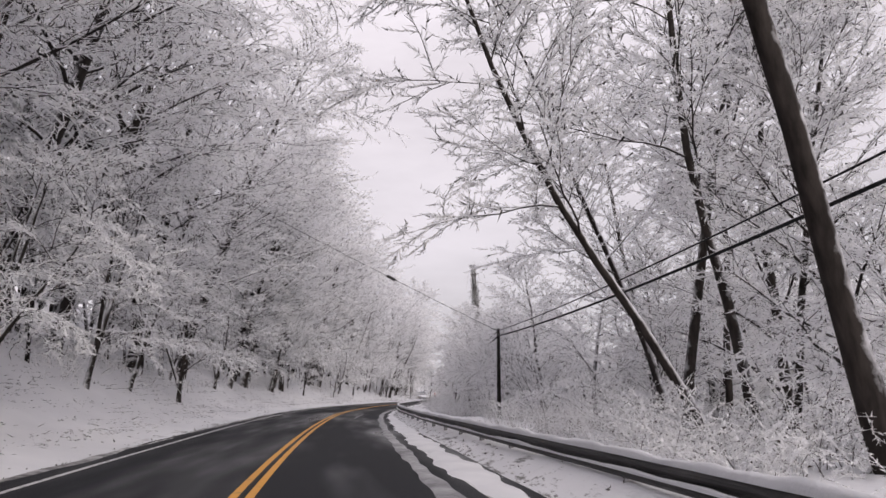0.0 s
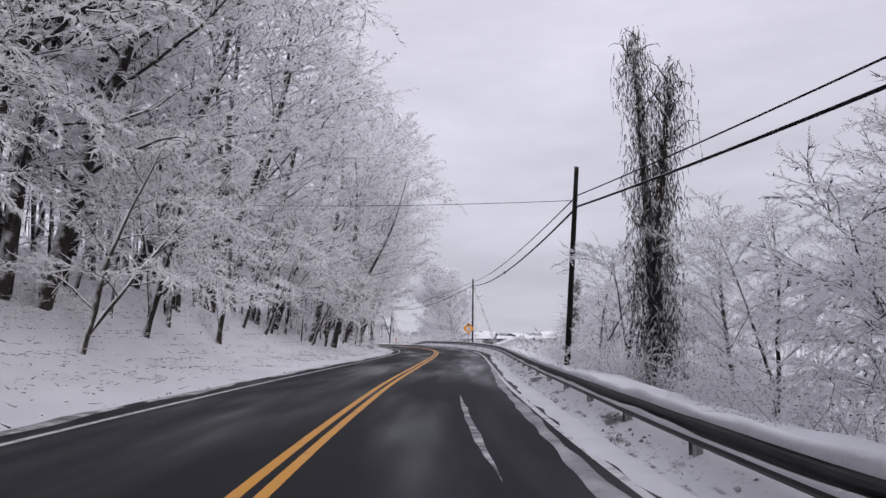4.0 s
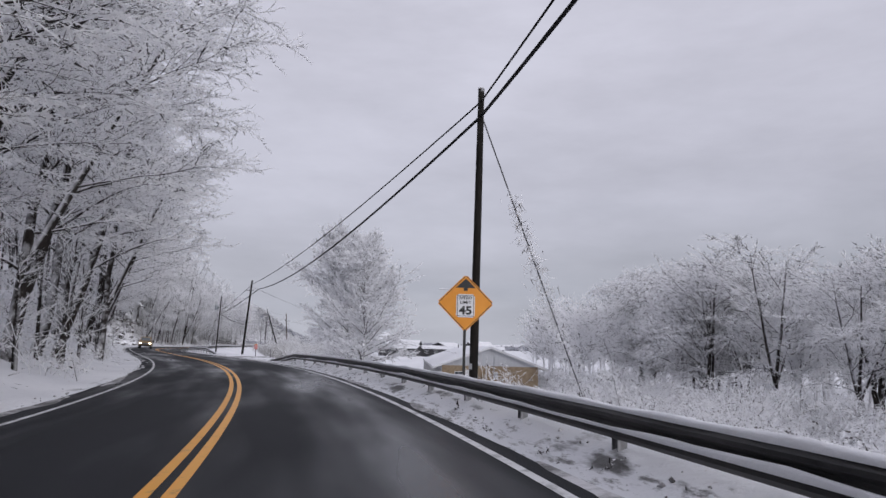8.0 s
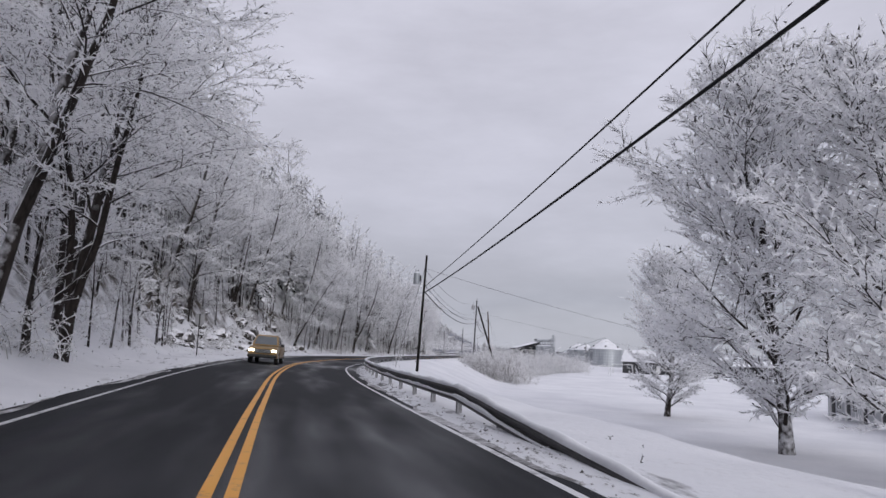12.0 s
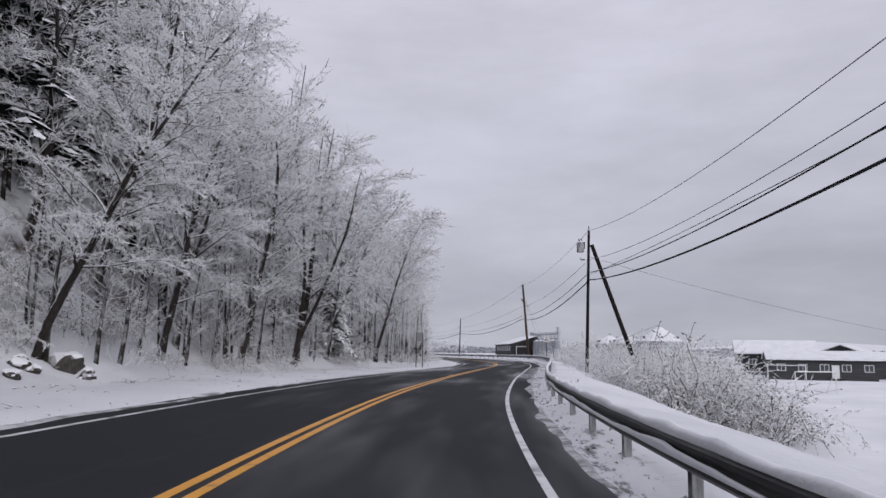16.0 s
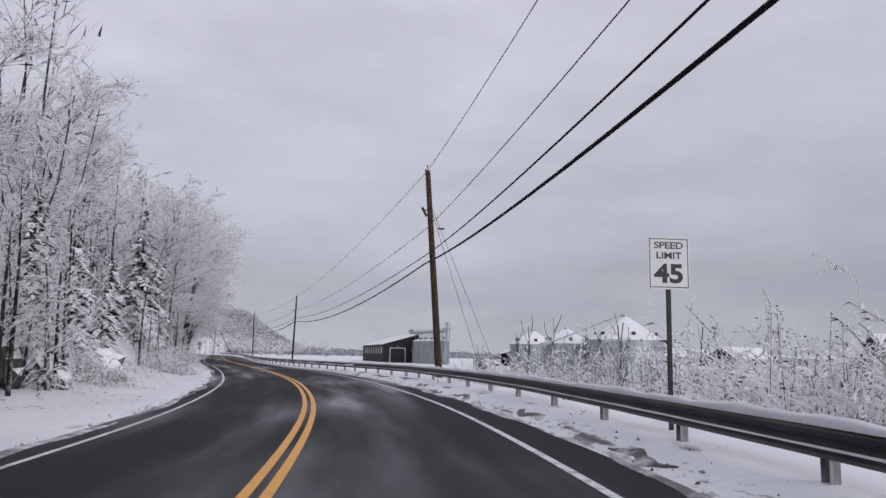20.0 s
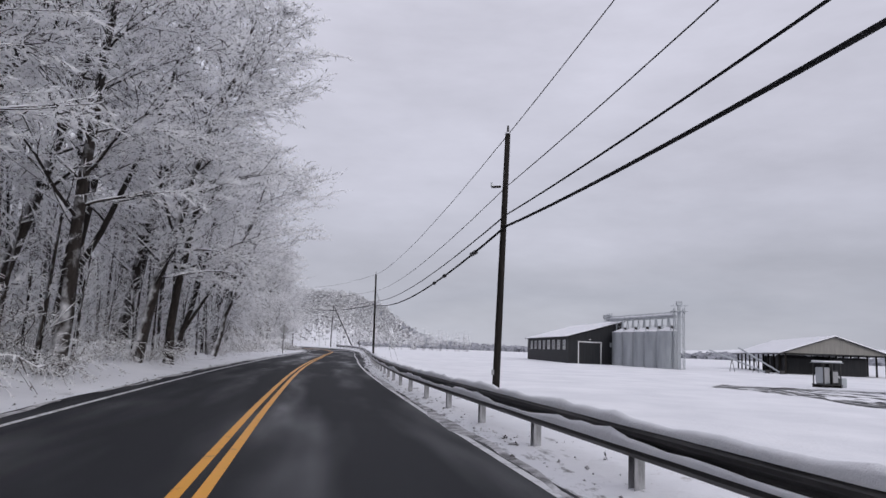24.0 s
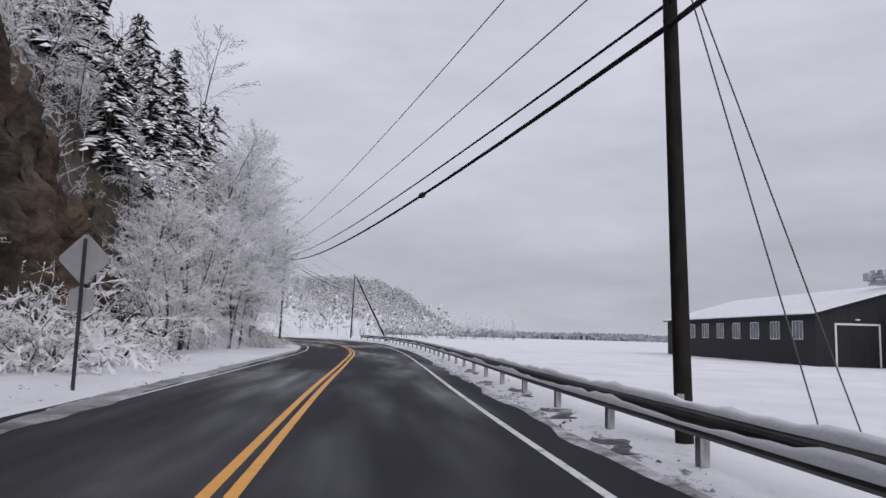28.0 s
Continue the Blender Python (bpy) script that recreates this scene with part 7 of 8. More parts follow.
def sign_back(x, y, h, w, t, turn, posts=1, z=0.0, diamond=False, extra=False):
    """A sign seen from behind: bare metal plate on its post."""
    ob = empty("road_sign_back", pose(x, y, z, 0, 0, turn))
    if posts == 1:
        sign_post(ob, h)
    else:
        sign_post(ob, h, x=-w * 0.46)
        sign_post(ob, h, x=w * 0.46)
    p = part("sign_plate", plate(bmesh.new(), w, t, 0.008, 0.05), M_SIGN_BACK, ob, "bare metal back")
    p.matrix_basis = pose(0, 0.085, h - (0.45 if diamond else t / 2), 0, 45 if diamond else 0, 0)
    if extra:
        q = part("small_plate", plate(bmesh.new(), 0.55, 0.5, 0.008, 0.04), M_SIGN_BACK, ob)
        q.matrix_basis = pose(0, 0.085, h - 1.35)
    return tagged(ob, "bare back of a road sign on its dark post", "road sign", "signs facing away")


sign_back(-53.0, 146.4, 2.9, 0.62, 0.75, 20, z=0.25)
sign_back(-60.5, 234.6, 2.95, 0.62, 0.75, 0, posts=2)
sign_back(-98.9, 401.3, 3.35, 0.84, 0.84, 12, diamond=True, extra=True)


def red_sign():
    ob = empty("red_notice_sign", pose(-21.6, 108.6, -0.4, 0, 0, 18))
    sign_post(ob, 1.75)
    p = part("sign_face", plate(bmesh.new(), 0.30, 0.42, 0.01, 0.02), M_SIGN_RED, ob, "red plate")
    p.matrix_basis = pose(0, 0, 1.35)
    part("sign_strip", boxed(0, -0.008, 1.62, 0.30, 0.006, 0.07), M_SIGN_ORANGE, ob)
    for k in range(3):
        part("writing_bar", boxed(0, -0.008, 1.46 - k * 0.1, 0.20, 0.004, 0.03), M_SIGN_WHITE, p).matrix_basis = pose(0, 0, -1.35)
    return tagged(ob, "small red notice on a post beside the driveway", "sign")


red_sign()
for x_, y_ in ((-12.1, 103.5), (-17.3, 96.0)):
    st_ = empty("driveway_stake", pose(x_, y_, on_ground(x_, y_)))
    part("stake", boxed(0, 0, 0.35, 0.06, 0.06, 1.1, 0.01), M_POST, st_)
    part("reflector", boxed(0, -0.035, 0.78, 0.08, 0.02, 0.12), M_SIGN_BACK, st_)
    tagged(st_, "short snow-dusted marker stake beside the driveway", "stake", "driveway stakes")


# ---- driveway ----


def driveway():
    way = smooth_line([(-27, 99.5), (-22.4, 97.6), (-18.6, 95.7), (-15, 93.4), (-9, 90.8), (0, 90), (9, 92)], 12)
    n = len(way) - 1
    rows = []
    for k in range(n + 1):
        c = Vector((*way[k], 0))
        row = []
        for o in (-1.7, -1.2, -0.5, 0.5, 1.2, 1.7):
            x, y = c.x + 0.45 * o, c.y + 0.9 * o
            row.append((x, y, on_ground(x, y) + (0.0 if abs(o) > 1.5 else 0.022)))
        rows.append(row)
    verts = [v for r in rows for v in r]
    faces = [(k * 6 + j, k * 6 + j + 6, k * 6 + j + 7, k * 6 + j + 1) for k in range(n) for j in range(5)]
    return tagged(mesh_ob("driveway", verts, faces, M_TRACK, smooth=True), "slushy driveway with dark wheel tracks", "driveway", kind="structure")


driveway()

# ---- farm ----


def barn():
    a, b, c = Vector((-72.4, 509.6, 0)), Vector((-63.3, 467.4, 0)), Vector((-53.9, 471.6, 0))
    z = -0.75
    along = (a - b).normalized()
    turn = math.degrees(math.atan2(-along.x, along.y))
    ob = empty("barn", pose(b.x, b.y, z, 0, 0, turn))
    length, w, lo, hi = (a - b).length, 11.0, 5.4, 8.6
    wall_box("front_wall", ob, 0, 0.2, 0, length, -0.5, lo, M_BARN)
    wall_box("back_wall", ob, w - 0.2, w, 0, length, -0.5, hi, M_BARN)
    prism(ob, "end_wall", [(0.202, -0.5), (w - 0.202, -0.5), (w - 0.202, hi - 0.06), (0.202, lo + 0.06)], 0, 0.2, M_BARN)
    prism(ob, "far_end_wall", [(0.202, -0.5), (w - 0.202, -0.5), (w - 0.202, hi - 0.06), (0.202, lo + 0.06)], length - 0.2, length, M_BARN)
    sl = (hi - lo) / w
    prism(ob, "roof_deck", [(-0.6, lo - 0.6 * sl), (w + 0.6, hi + 0.6 * sl), (w + 0.6, hi + 0.6 * sl + 0.16), (-0.6, lo - 0.6 * sl + 0.16)], -0.5, length + 0.5, M_BARN)
    prism(ob, "roof_snow", [(-0.63, lo - 0.6 * sl + 0.162), (w + 0.6, hi + 0.6 * sl + 0.162), (w + 0.6, hi + 0.6 * sl + 0.34), (-0.63, lo - 0.6 * sl + 0.30)], -0.53, length + 0.53, M_PACK, "blanket of snow")
    for k in range(8):
        window_unit(ob, pose(-0.02, 3.4 + k * 4.9, 3.75, 0, 0, -90), 2.1, 2.0, 2)
    door = part("roller_door", boxed(4.4, -0.04, 2.15, 4.4, 0.06, 4.3), M_BARN, ob, "dark roller door")
    tr = bmesh.new()
    box(tr, 4.4, -0.06, 4.42, 4.8, 0.08, 0.2)
    box(tr, 2.08, -0.06, 2.1, 0.18, 0.08, 4.4)
    box(tr, 6.72, -0.06, 2.1, 0.18, 0.08, 4.4)
    part("door_trim", tr, M_TRIM, ob, "pale door surround")
    part("side_door", boxed(8.6, -0.04, 1.05, 1.0, 0.06, 2.1, 0.01), M_BARN, ob)
    duct = cyl(bmesh.new(), (10.3, -0.45, 0.2), (10.3, -0.45, 5.2), 0.22, sides=12)
    cyl(duct, (10.3, -0.45, 5.2), (10.3, 0.1, 5.7), 0.22, sides=12)
    part("exhaust_duct", duct, M_TRIM, ob, "pale exhaust duct")
    part("wall_louvre", boxed(9.1, -0.05, 4.0, 1.1, 0.08, 0.9, 0.02), M_GALV, ob)
    part("wall_lamp", boxed(4.4, -0.15, 4.9, 0.4, 0.25, 0.15, 0.02), M_TRIM, ob)
    return tagged(ob, "long dark barn with a snowy single-pitch roof", "barn")


barn()


def ribbed_bin(x, y, z, r, wall, cone, label, name="grain_bin", group="grain bins"):
    """A round metal bin: ribbed wall, snowy cone, rim, ladder and cap."""
    ob = empty(name, pose(x, y, z))
    n = 40
    verts, faces = [], []
    rings = int(wall / 0.8) * 2 + 1
    for k in range(rings):
        rr = r + (0.03 if k % 2 else 0.0)
        for j in range(n):
            a = 2 * math.pi * j / n
            verts.append((rr * math.cos(a), rr * math.sin(a), -0.4 + (wall + 0.4) * k / (rings - 1)))
    for k in range(rings - 1):
        for j in range(n):
            faces.append((k * n + j, k * n + (j + 1) % n, (k + 1) * n + (j + 1) % n, (k + 1) * n + j))
    mesh_ob("bin_wall", verts, faces, M_GALV, ob)
    part("roof_cone", cyl(bmesh.new(), (0, 0, wall), (0, 0, wall + cone), r + 0.12, 0.5, 40), M_PACK, ob, "snow-covered cone")
    part("eave_ring", cyl(bmesh.new(), (0, 0, wall - 0.12), (0, 0, wall - 0.004), r + 0.16, sides=40), M_GALV, ob)
    part("cap", cyl(bmesh.new(), (0, 0, wall + cone), (0, 0, wall + cone + 0.35), 0.48, 0.42, 14), M_GALV, ob)
    for k in range(6):
        a = 0.5 + k * 1.05
        part("roof_vent", boxed(0, 0, 0, 0.5, 0.5, 0.5, 0.06, m=pose((r * 0.8) * math.cos(a), (r * 0.8) * math.sin(a), wall + cone * 0.2 + 0.25)), M_STEEL_DARK, ob)
    lad = bmesh.new()
    a = math.radians(215)
    for o in (-0.22, 0.22):
        cyl(lad, (math.cos(a) * (r + 0.15) - o * math.sin(a), math.sin(a) * (r + 0.15) + o * math.cos(a), 0), (math.cos(a) * (r + 0.15) - o * math.sin(a), math.sin(a) * (r + 0.15) + o * math.cos(a), wall + 0.8), 0.03, sides=5)
    for k in range(int(wall / 0.35)):
        cyl(lad, (math.cos(a) * (r + 0.15) + 0.22 * math.sin(a), math.sin(a) * (r + 0.15) - 0.22 * math.cos(a), 0.3 + k * 0.35), (math.cos(a) * (r + 0.15) - 0.22 * math.sin(a), math.sin(a) * (r + 0.15) + 0.22 * math.cos(a), 0.3 + k * 0.35), 0.018, sides=4)
    part("ladder", lad, M_STEEL_DARK, ob)
    return tagged(ob, label, "grain bin", group)


ribbed_bin(-32.0, 379.5, -1.6, 4.2, 5.6, 2.4, "round corrugated grain bin with a snowy cone roof")
ribbed_bin(-29.3, 362.5, -1.6, 4.2, 5.5, 2.3, "round corrugated grain bin with a snowy cone roof")
ribbed_bin(-22.4, 353.5, -1.6, 5.6, 6.0, 3.5, "large corrugated grain bin with a snowy cone roof")


def frame_rail(bm, pts, r=0.03):
    for p, q in zip(pts, pts[1:]):
        cyl(bm, p, q, r, sides=5)


def auger(p, q, label):
    ob = empty("grain_auger")
    part("tube", cyl(bmesh.new(), p, q, 0.14, sides=10), M_GALV, ob)
    part("hopper", boxed(p[0], p[1], p[2] + 0.2, 0.7, 0.7, 0.6, 0.05), M_STEEL_DARK, ob)
    leg = bmesh.new()
    m = Vector(p).lerp(Vector(q), 0.6)
    cyl(leg, m, (m.x - 0.6, m.y, -1.7), 0.05, sides=6)
    cyl(leg, m, (m.x + 0.6, m.y, -1.7), 0.05, sides=6)
    part("leg", leg, M_STEEL_DARK, ob)
    return tagged(ob, label, "auger", "augers")


auger((-38.0, 346.8, 2.4), (-22.8, 353.3, 8.3), "grain auger leaning up to a bin roof")
auger((-31.0, 447.0, -0.7), (-39.5, 450.8, 2.8), "grain auger leaning by the open shed")
auger((-29.0, 446.0, -0.7), (-35.0, 449.5, 3.4), "grain auger leaning by the open shed")


def silo_row():
    a, b = Vector((-52.6, 467.6, -0.8)), Vector((-46.3, 451.2, -0.8))
    for k in range(5):
        p = a.lerp(b, k / 4)
        ob = empty("steel_silo", Matrix.Translation(p))
        part("silo_wall", cyl(bmesh.new(), (0, 0, -0.3), (0, 0, 6.6), 2.05, sides=30), M_GALV, ob)
        for h in (1.6, 3.3, 5.0):
            part("hoop", cyl(bmesh.new(), (0, 0, h), (0, 0, h + 0.08), 2.08, sides=30), M_GALV, ob)
        part("silo_cone", cyl(bmesh.new(), (0, 0, 6.6), (0, 0, 7.4), 2.1, 0.3, 30), M_PACK, ob, "snow-covered cone")
        part("spout", cyl(bmesh.new(), (0, 0, 7.4), (0, 0, 9.0), 0.16, sides=8), M_GALV, ob)
        part("lid", cyl(bmesh.new(), (0.5, -0.4, 7.1), (0.5, -0.4, 7.6), 0.42, 0.36, 12), M_STEEL_DARK, ob)
        tagged(ob, "tall bare steel silo in a row beside the barn", "silo", "steel silos")
    ob = empty("silo_catwalk")
    way = (b - a).normalized()
    side = Vector((way.y, -way.x, 0)) * 0.55
    s0, s1 = a - way * 7.0, b + way * 2.0
    z0, z1 = Vector((0, 0, 9.0)), Vector((0, 0, 9.9))
    for sgn, nm in ((-1, "side_truss"), (1, "side_truss")):
        bm = bmesh.new()
        o = side * sgn
        frame_rail(bm, [s0 + o + z0, s1 + o + z0], 0.08)
        frame_rail(bm, [s0 + o + z1, s1 + o + z1], 0.05)
        for k in range(13):
            p = s0.lerp(s1, k / 12) + o
            cyl(bm, p + z0, p + z1, 0.035, sides=5)
        for k in range(5):
            p = a.lerp(b, k / 4) + o
            cyl(bm, p + Vector((0, 0, 6.6)) + way * 1.7, p + z0 + way * 1.2, 0.08, sides=5)
            cyl(bm, p + Vector((0, 0, 6.6)) - way * 1.7, p + z0 - way * 1.2, 0.08, sides=5)
            cyl(bm, p + Vector((0, 0, 7.7)) - way * 1.6, p + Vector((0, 0, 7.7)) + way * 1.6, 0.03, sides=4)
        part(nm, bm, M_GALV, ob)
    part("conveyor", cyl(bmesh.new(), s0 + z0 + Vector((0, 0, 0.3)), s1 + z0 + Vector((0, 0, 0.3)), 0.28, sides=8), M_GALV, ob)
    part("deck_snow", cyl(bmesh.new(), s0 + z0 + Vector((0, 0, 0.55)), s1 + z0 + Vector((0, 0, 0.55)), 0.2, sides=8), M_PACK, ob)
    part("drive_box", boxed(0, 0, 0, 1.6, 1.2, 0.9, 0.08, m=Matrix.Translation(s0 + z1)), M_GALV, ob)
    for k in range(3):
        part("guard_hoop", boxed(0, 0, 0, 0.06, 1.4, 1.5, m=Matrix.Translation(s0 + way * (k * 1.1) + z1)), M_GALV, ob)
    tagged(ob, "steel conveyor catwalk running over the silos", "catwalk")
    tw = empty("elevator_tower", Matrix.Translation(b + way * 3.4))
    for x, y in ((-0.8, -0.8), (0.8, -0.8), (0.8, 0.8), (-0.8, 0.8)):
        part("tower_leg", cyl(bmesh.new(), (x, y, -0.3), (x, y, 10.6), 0.07, sides=6), M_GALV, tw)
    br = bmesh.new()
    for k in range(7):
        z = k * 1.5
        for (x, y), (u, v) in zip(((-0.8, -0.8), (0.8, -0.8), (0.8, 0.8), (-0.8, 0.8)), ((0.8, -0.8), (0.8, 0.8), (-0.8, 0.8), (-0.8, -0.8))):
            cyl(br, (x, y, z), (u, v, z + 1.5), 0.035, sides=4)
            cyl(br, (x, y, z), (u, v, z), 0.03, sides=4)
    part("bracing", br, M_GALV, tw)
    part("elevator_leg", boxed(0, 0, 5.6, 0.5, 0.35, 11.6), M_GALV, tw)
    part("head", boxed(0, 0, 11.4, 1.0, 0.7, 0.8, 0.1), M_GALV, tw)
    part("platform", boxed(0, 0, 10.0, 2.6, 2.6, 0.1), M_GALV, tw)
    rl = bmesh.new()
    frame_rail(rl, [(-1.3, -1.3, 11.0), (1.3, -1.3, 11.0), (1.3, 1.3, 11.0), (-1.3, 1.3, 11.0), (-1.3, -1.3, 11.0)])
    part("railing", rl, M_GALV, tw)
    tagged(tw, "lattice steel elevator tower at the end of the silos", "tower")


silo_row()


M_BEIGE = simple_material("beige_gable_board", (0.16, 0.153, 0.138), (0.22, 0.21, 0.19), 1.0, 0.6, 0, (6, 6, 0.4))


def open_shed():
    ob = empty("open_shed", pose(-18.9, 468.0, on_ground(-18.9, 468), 0, 0, -4.3))
    half, length = 8.0, 44.0
    for y in np.linspace(-length / 2 + 0.3, length / 2 - 0.3, 11):
        for x in (-half + 0.4, half - 0.4):
            part("post", boxed(x, float(y), 1.5, 0.25, 0.25, 4.0), M_POLE, ob)
    prism(ob, "gable_board", [(-half, 3.5), (half, 3.5), (0, 6.3)], -length / 2 - 0.1, -length / 2 + 0.1, M_BEIGE, "beige gable boards")
    prism(ob, "gable_board", [(-half, 3.5), (half, 3.5), (0, 6.3)], length / 2 - 0.1, length / 2 + 0.1, M_BEIGE)
    gable_roof(ob, half, -length / 2 - 0.5, length / 2 + 0.5, 3.5, 6.3, 0.7, 0.2, M_PACK, M_BARN)
    rng = random.Random(77)
    # dark boxes for clutter, made tall to stand in for the shade inside
    for k in range(16):
        y, x = -19 + k * 2.5, rng.uniform(-4.5, 4.5)
        part("shade_clutter", boxed(x, y, rng.uniform(1.2, 1.5), rng.uniform(4.5, 8), 2.3, rng.uniform(2.8, 3.6), 0.3), M_BARN, ob, "dark clutter that fills in the shade under the roof")
    return tagged(ob, "open-sided pole shed under a snowy roof", "shed")


open_shed()


def low_house(x, y, turn, w, l, h, ridge, mat, label, windows=4, gable_dark=True):
    z = on_ground(x, y)
    ob = empty("mobile_home", pose(x, y, z, 0, 0, turn))
    wall_box("front_wall", ob, -w / 2, w / 2, -l / 2, -l / 2 + 0.2, -0.4, h, mat)
    wall_box("back_wall", ob, -w / 2, w / 2, l / 2 - 0.2, l / 2, -0.4, h, mat)
    wall_box("side_wall", ob, -w / 2, -w / 2 + 0.2, -l / 2 + 0.202, l / 2 - 0.202, -0.4, h, mat)
    wall_box("side_wall", ob, w / 2 - 0.2, w / 2, -l / 2 + 0.202, l / 2 - 0.202, -0.4, h, mat)
    roof = empty("roof", pose(0, 0, 0, 0, 0, 90))
    roof.parent = ob
    prism(roof, "roof_deck", [(-l / 2 - 0.4, h - 0.1), (0, ridge), (l / 2 + 0.4, h - 0.1)], -w / 2 - 0.3, w / 2 + 0.3, M_BARN)
    prism(roof, "roof_snow", [(-l / 2 - 0.45, h - 0.08), (0, ridge + 0.02), (l / 2 + 0.45, h - 0.08), (l / 2 + 0.4, h + 0.16), (0, ridge + 0.22), (-l / 2 - 0.4, h + 0.16)], -w / 2 - 0.35, w / 2 + 0.35, M_PACK, "blanket of snow")
    for k in range(windows):
        xx = -w / 2 + w * (k + 0.6) / windows
        window_unit(ob, pose(xx, -l / 2 - 0.02, h * 0.6, 0, 0, 0), 1.1, 0.95)
    part("door", boxed(w * 0.12, -l / 2 - 0.03, 1.0, 0.9, 0.06, 2.0, 0.01), M_TRIM, ob)
    part("step", boxed(w * 0.12, -l / 2 - 0.5, 0.1, 1.4, 0.9, 0.4, 0.03), M_POLE, ob)
    return tagged(ob, label, "house", "mobile homes")


low_house(-12.5, 279, -12, 13, 8, 2.7, 3.7, M_HOME, "dark single-storey home with a snowy roof", 5)
low_house(3.0, 287, -8, 16, 8, 2.7, 3.7, M_HOME, "grey single-storey home with a snowy roof", 5)
low_house(16.0, 292, -4, 16, 8, 2.9, 3.9, M_HOME, "grey single-storey home with a snowy roof", 4)
low_house(-12.0, 300, -12, 12, 9, 3.4, 5.4, M_BARN, "dark home with a steep gable behind the others", 3)
low_house(4.0, 312, 60, 13, 9, 3.2, 5.0, M_BARN, "dark home with a snowy roof behind the others", 3)


def goal(x, y, w, h, turn):
    ob = empty("football_goal", pose(x, y, on_ground(x, y), 0, 0, turn))
    part("post", cyl(bmesh.new(), (-w / 2, 0, -0.2), (-w / 2, 0, h), 0.05, sides=8), M_TRIM, ob)
    part("post", cyl(bmesh.new(), (w / 2, 0, -0.2), (w / 2, 0, h), 0.05, sides=8), M_TRIM, ob)
    part("crossbar", cyl(bmesh.new(), (-w / 2 - 0.05, 0, h + 0.05), (w / 2 + 0.05, 0, h + 0.05), 0.05, sides=8), M_TRIM, ob)
    part("back_stay", cyl(bmesh.new(), (-w / 2, 0.06, h), (-w / 2, 1.3, -0.1), 0.03, sides=6), M_TRIM, ob)
    part("back_stay", cyl(bmesh.new(), (w / 2, 0.06, h), (w / 2, 1.3, -0.1), 0.03, sides=6), M_TRIM, ob)
    return tagged(ob, "white football goal frame standing in the snowy field", "goal", "goals")


goal(-25.2, 243, 4.6, 1.9, 25)
goal(-20.0, 268, 4.3, 1.9, -10)


def yard_cabinet():
    ob = empty("yard_tank", pose(-40.6, 394.0, on_ground(-40.6, 394.0), 0, 0, 20))
    for x in (-0.95, 0.0, 0.95):
        for y in (-0.7, 0.7):
            part("corner_post", boxed(x, y, 1.25, 0.09, 0.09, 2.3), M_STEEL_DARK, ob)
    part("roof_panel", boxed(0, 0, 2.42, 2.3, 1.75, 0.08, 0.02), M_GALV, ob)
    part("roof_snow", boxed(0, 0, 2.53, 2.2, 1.65, 0.14, 0.05), M_PACK, ob)
    for x, h, mat in ((-0.5, 1.6, M_GALV), (0.48, 1.35, M_HOME)):
        unit_ = part("cabinet", boxed(x, 0, 0.35 + h / 2, 0.78, 1.1, h, 0.05), mat, ob)
        part("cabinet_door", boxed(x, -0.565, 0.35 + h / 2, 0.6, 0.03, h * 0.8, 0.01), M_SIGN_BACK, unit_)
    part("deck", boxed(0, 0, 0.28, 2.2, 1.6, 0.1), M_STEEL_DARK, ob)
    for x in (-0.8, 0.8):
        part("skid", boxed(x, 0, 0.1, 0.2, 1.9, 0.3), M_POLE, ob)
    part("side_tank", boxed(1.5, 0, 0.5, 0.8, 0.9, 0.9, 0.08), M_GALV, ob)
    return tagged(ob, "dark equipment cabinet on skids in the yard", "cabinet")


yard_cabinet()


def farm_tracks():
    """Wheel tracks that fan out from the yard's gate over the snow."""
    ends = ((-46.2, 352.0), (-45.0, 357.0), (-43.5, 362.0), (-41.0, 368.0), (-37.0, 377.0), (-33.0, 384.0), (-30.0, 389.0))
    for k, (ex, ey) in enumerate(ends):
        a, b, c = np.array([-53.5 + 0.3 * k, 384.0 + 0.55 * k]), np.array([-48.5 + 0.9 * k, 381.0 + 0.8 * k]), np.array([ex, ey])
        n = 26
        vs = []
        for i in range(n + 1):
            u = i / n
            q = (1 - u) ** 2 * a + 2 * u * (1 - u) * b + u * u * c
            w = 2 * (1 - u) * (b - a) + 2 * u * (c - b)
            side = np.array([w[1], -w[0]]) / np.hypot(*w)
            half = 0.42 + 0.16 * math.sin(u * 11 + k * 2)
            for o in (-half, half):
                x, y = q + side * o
                vs.append((x, y, on_ground(x, y) + 0.05))
        fs = [(2 * i, 2 * i + 1, 2 * i + 3, 2 * i + 2) for i in range(n)]
        tagged(mesh_ob("wheel_track", vs, fs, M_MUD), "muddy wheel track across the snowy yard", "track", kind="structure")


farm_tracks()

# ---- rock ----


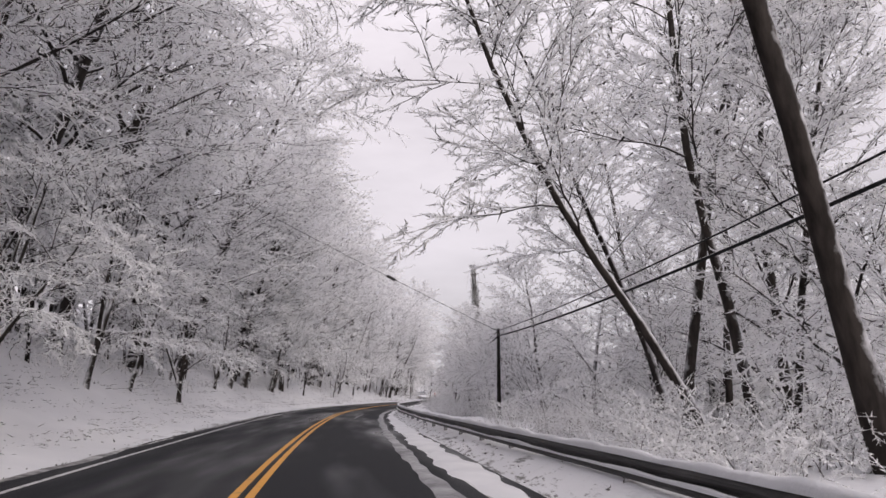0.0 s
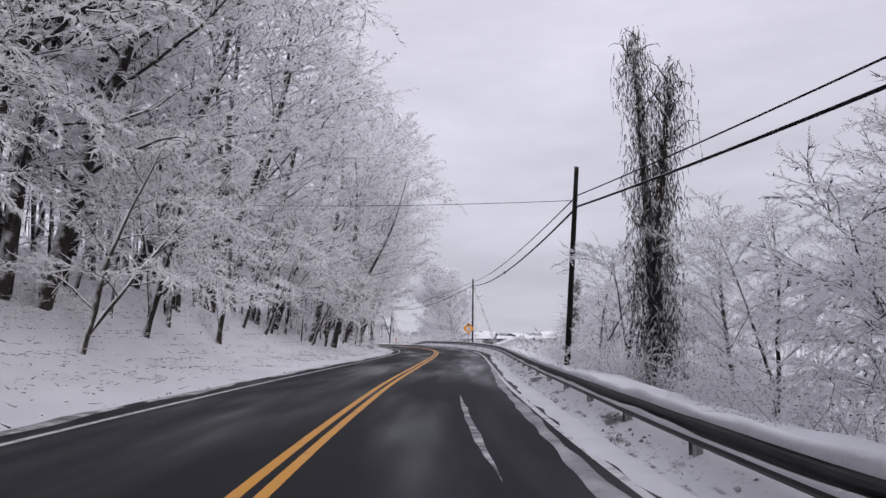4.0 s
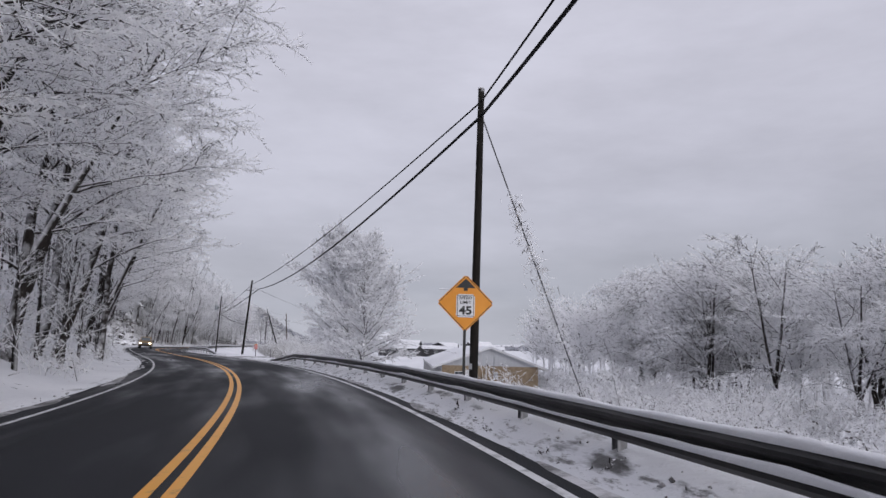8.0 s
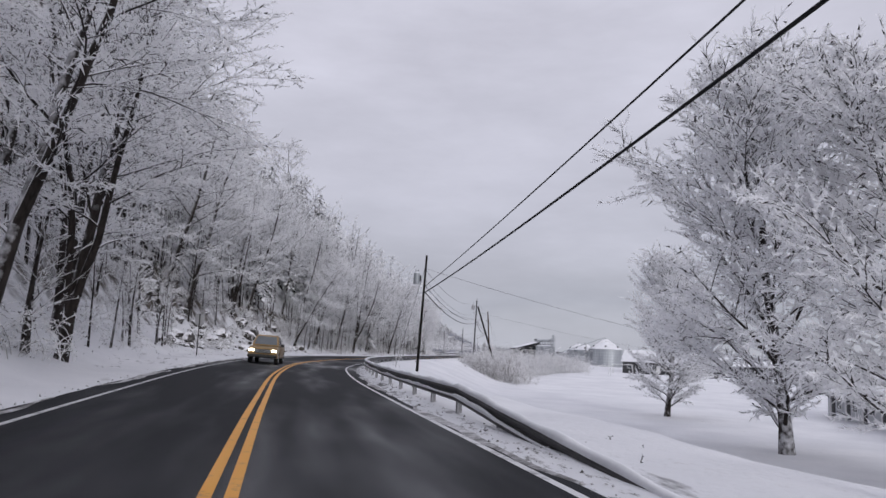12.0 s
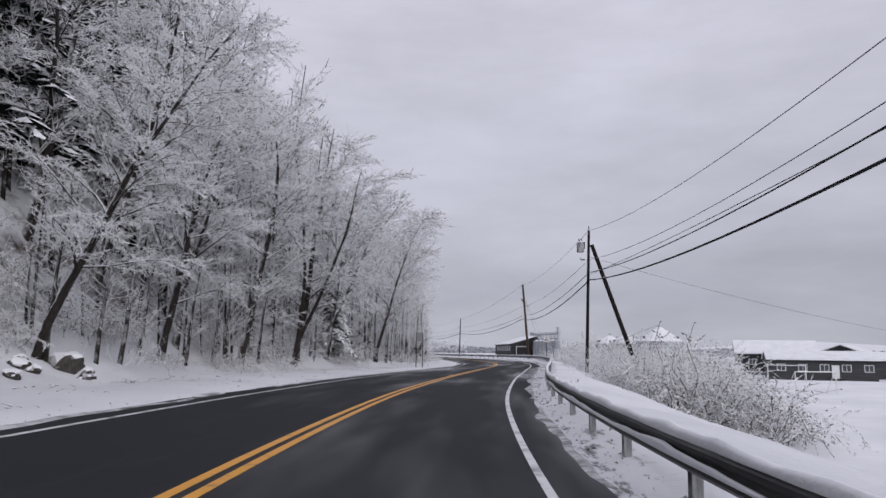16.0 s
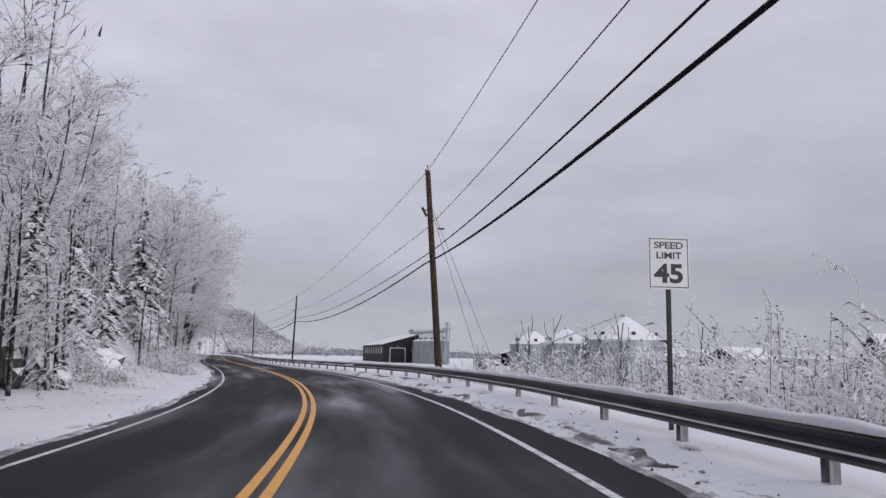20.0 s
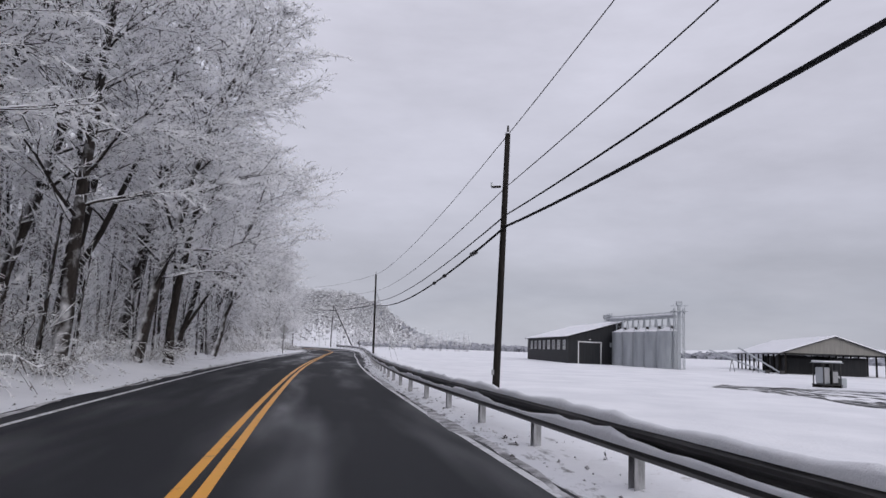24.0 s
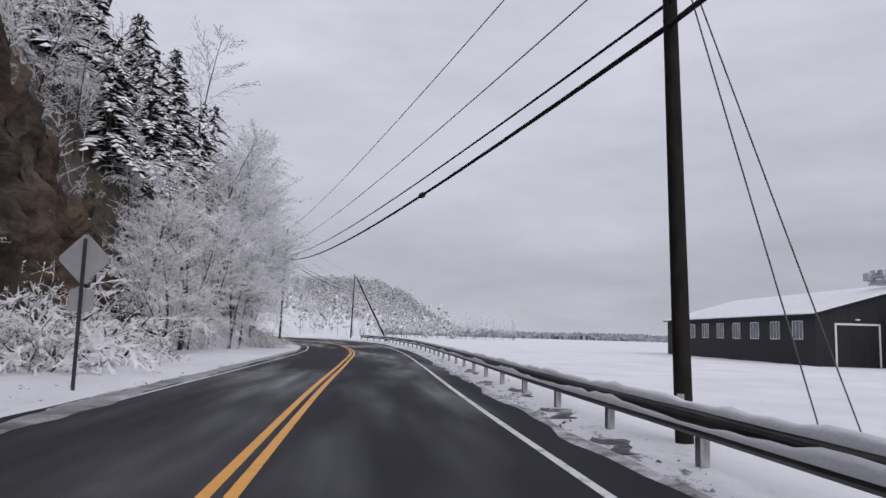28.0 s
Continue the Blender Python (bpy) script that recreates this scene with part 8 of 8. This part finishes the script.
def boulder(x, y, r, seed, z=None):
    rng = np.random.default_rng(seed)
    bm = bmesh.new()
    bmesh.ops.create_icosphere(bm, subdivisions=3, radius=1.0)
    ph = rng.uniform(0, 6, 3)
    cuts = [(Vector(unit(rng.normal(size=3))), rng.uniform(0.55, 0.85)) for _ in range(9)]
    for v in bm.verts:
        c = v.co
        k = 1 + 0.22 * math.sin(2.3 * c.x + ph[0]) * math.cos(1.9 * c.y + ph[1]) + 0.28 * noise.noise(c * 1.7 + Vector(ph)) + 0.14 * noise.noise(c * 4.1 + Vector(ph))
        for cut, depth in cuts:
            k = min(k, depth / max(c.dot(cut), 0.05))
        v.co = Vector((c.x * k * r, c.y * k * r * 0.8, c.z * k * r * 0.72))
    zz = on_ground(x, y) if z is None else z
    ob = part("boulder", bm, M_STONE, None)
    ob.matrix_basis = pose(x, y, zz + r * 0.12, 0, 0, float(rng.uniform(0, 360)))
    return tagged(ob, "rough boulder with a cap of snow", "rock", "boulders")


for i_ in range(15):
    u_ = i_ / 14
    boulder(17.0 + 4.5 * u_ + random.uniform(-0.4, 0.4), 95 - 30 * u_ + random.uniform(-0.8, 0.8), random.uniform(0.4, 0.75), 200 + i_)
for i_ in range(190):
    s_ = random.uniform(280, 324) if i_ % 3 else random.choice((287, 296, 305, 313)) + random.gauss(0, 1.6)
    d_ = -10.2 - 5.0 * random.random() ** 1.4
    x_, y_ = ground_xy(s_, d_)
    boulder(float(x_), float(y_), 0.3 + 0.95 * random.random() ** 3, 300 + i_)


for s_, d_, r_ in ((403, -9.4, 1.5), (406, -10.0, 1.9), (410.5, -9.2, 1.6), (413, -9.8, 1.3), (399, -10.0, 1.4)):
    x_, y_ = ground_xy(s_, d_)
    boulder(float(x_), float(y_), r_, int(s_) + 100)


def cliff():
    """A rock face above the verge, with ledges that hold snow."""
    ns, nz = 150, 72
    verts = []
    for i in range(ns + 1):
        s = 517 + 52 * i / ns
        top = float(table(s, (517, 5), (524, 11), (540, 14), (553, 12.5), (562, 8), (569, 3))) + 1.2 * math.sin(i * 0.5)
        for j in range(nz + 1):
            u = j / nz
            z = -0.5 + top * u
            ledge = math.floor(u * 6 + 0.8 * noise.noise(Vector((s * 0.1, u * 2, 0)))) / 6
            back = 1.6 * ledge + 0.8 * u + 1.0 * noise.noise(Vector((s * 0.22, z * 0.45, 3))) + 0.45 * noise.noise(Vector((s * 0.8, z * 1.6, 7))) + 0.22 * noise.noise(Vector((s * 2.1, z * 3.6, 1)))
            d = -11.6 - back - 1.2 * abs(math.sin(s * 0.16))
            x, y = ground_xy(s, d)
            verts.append((float(x), float(y), z))
    faces = [(i * (nz + 1) + j, i * (nz + 1) + j + 1, (i + 1) * (nz + 1) + j + 1, (i + 1) * (nz + 1) + j) for i in range(ns) for j in range(nz)]
    return tagged(mesh_ob("rock_cliff", verts, faces, M_CLIFF, smooth=True), "brown layered rock cliff with snow on its ledges", "cliff", kind="structure")


M_CLIFF = cliff_material()
cliff()
low_house(24.0, 418, 20, 12, 9, 3.4, 6.0, M_GABLE, "pale farm shed with a snowy roof", 0)
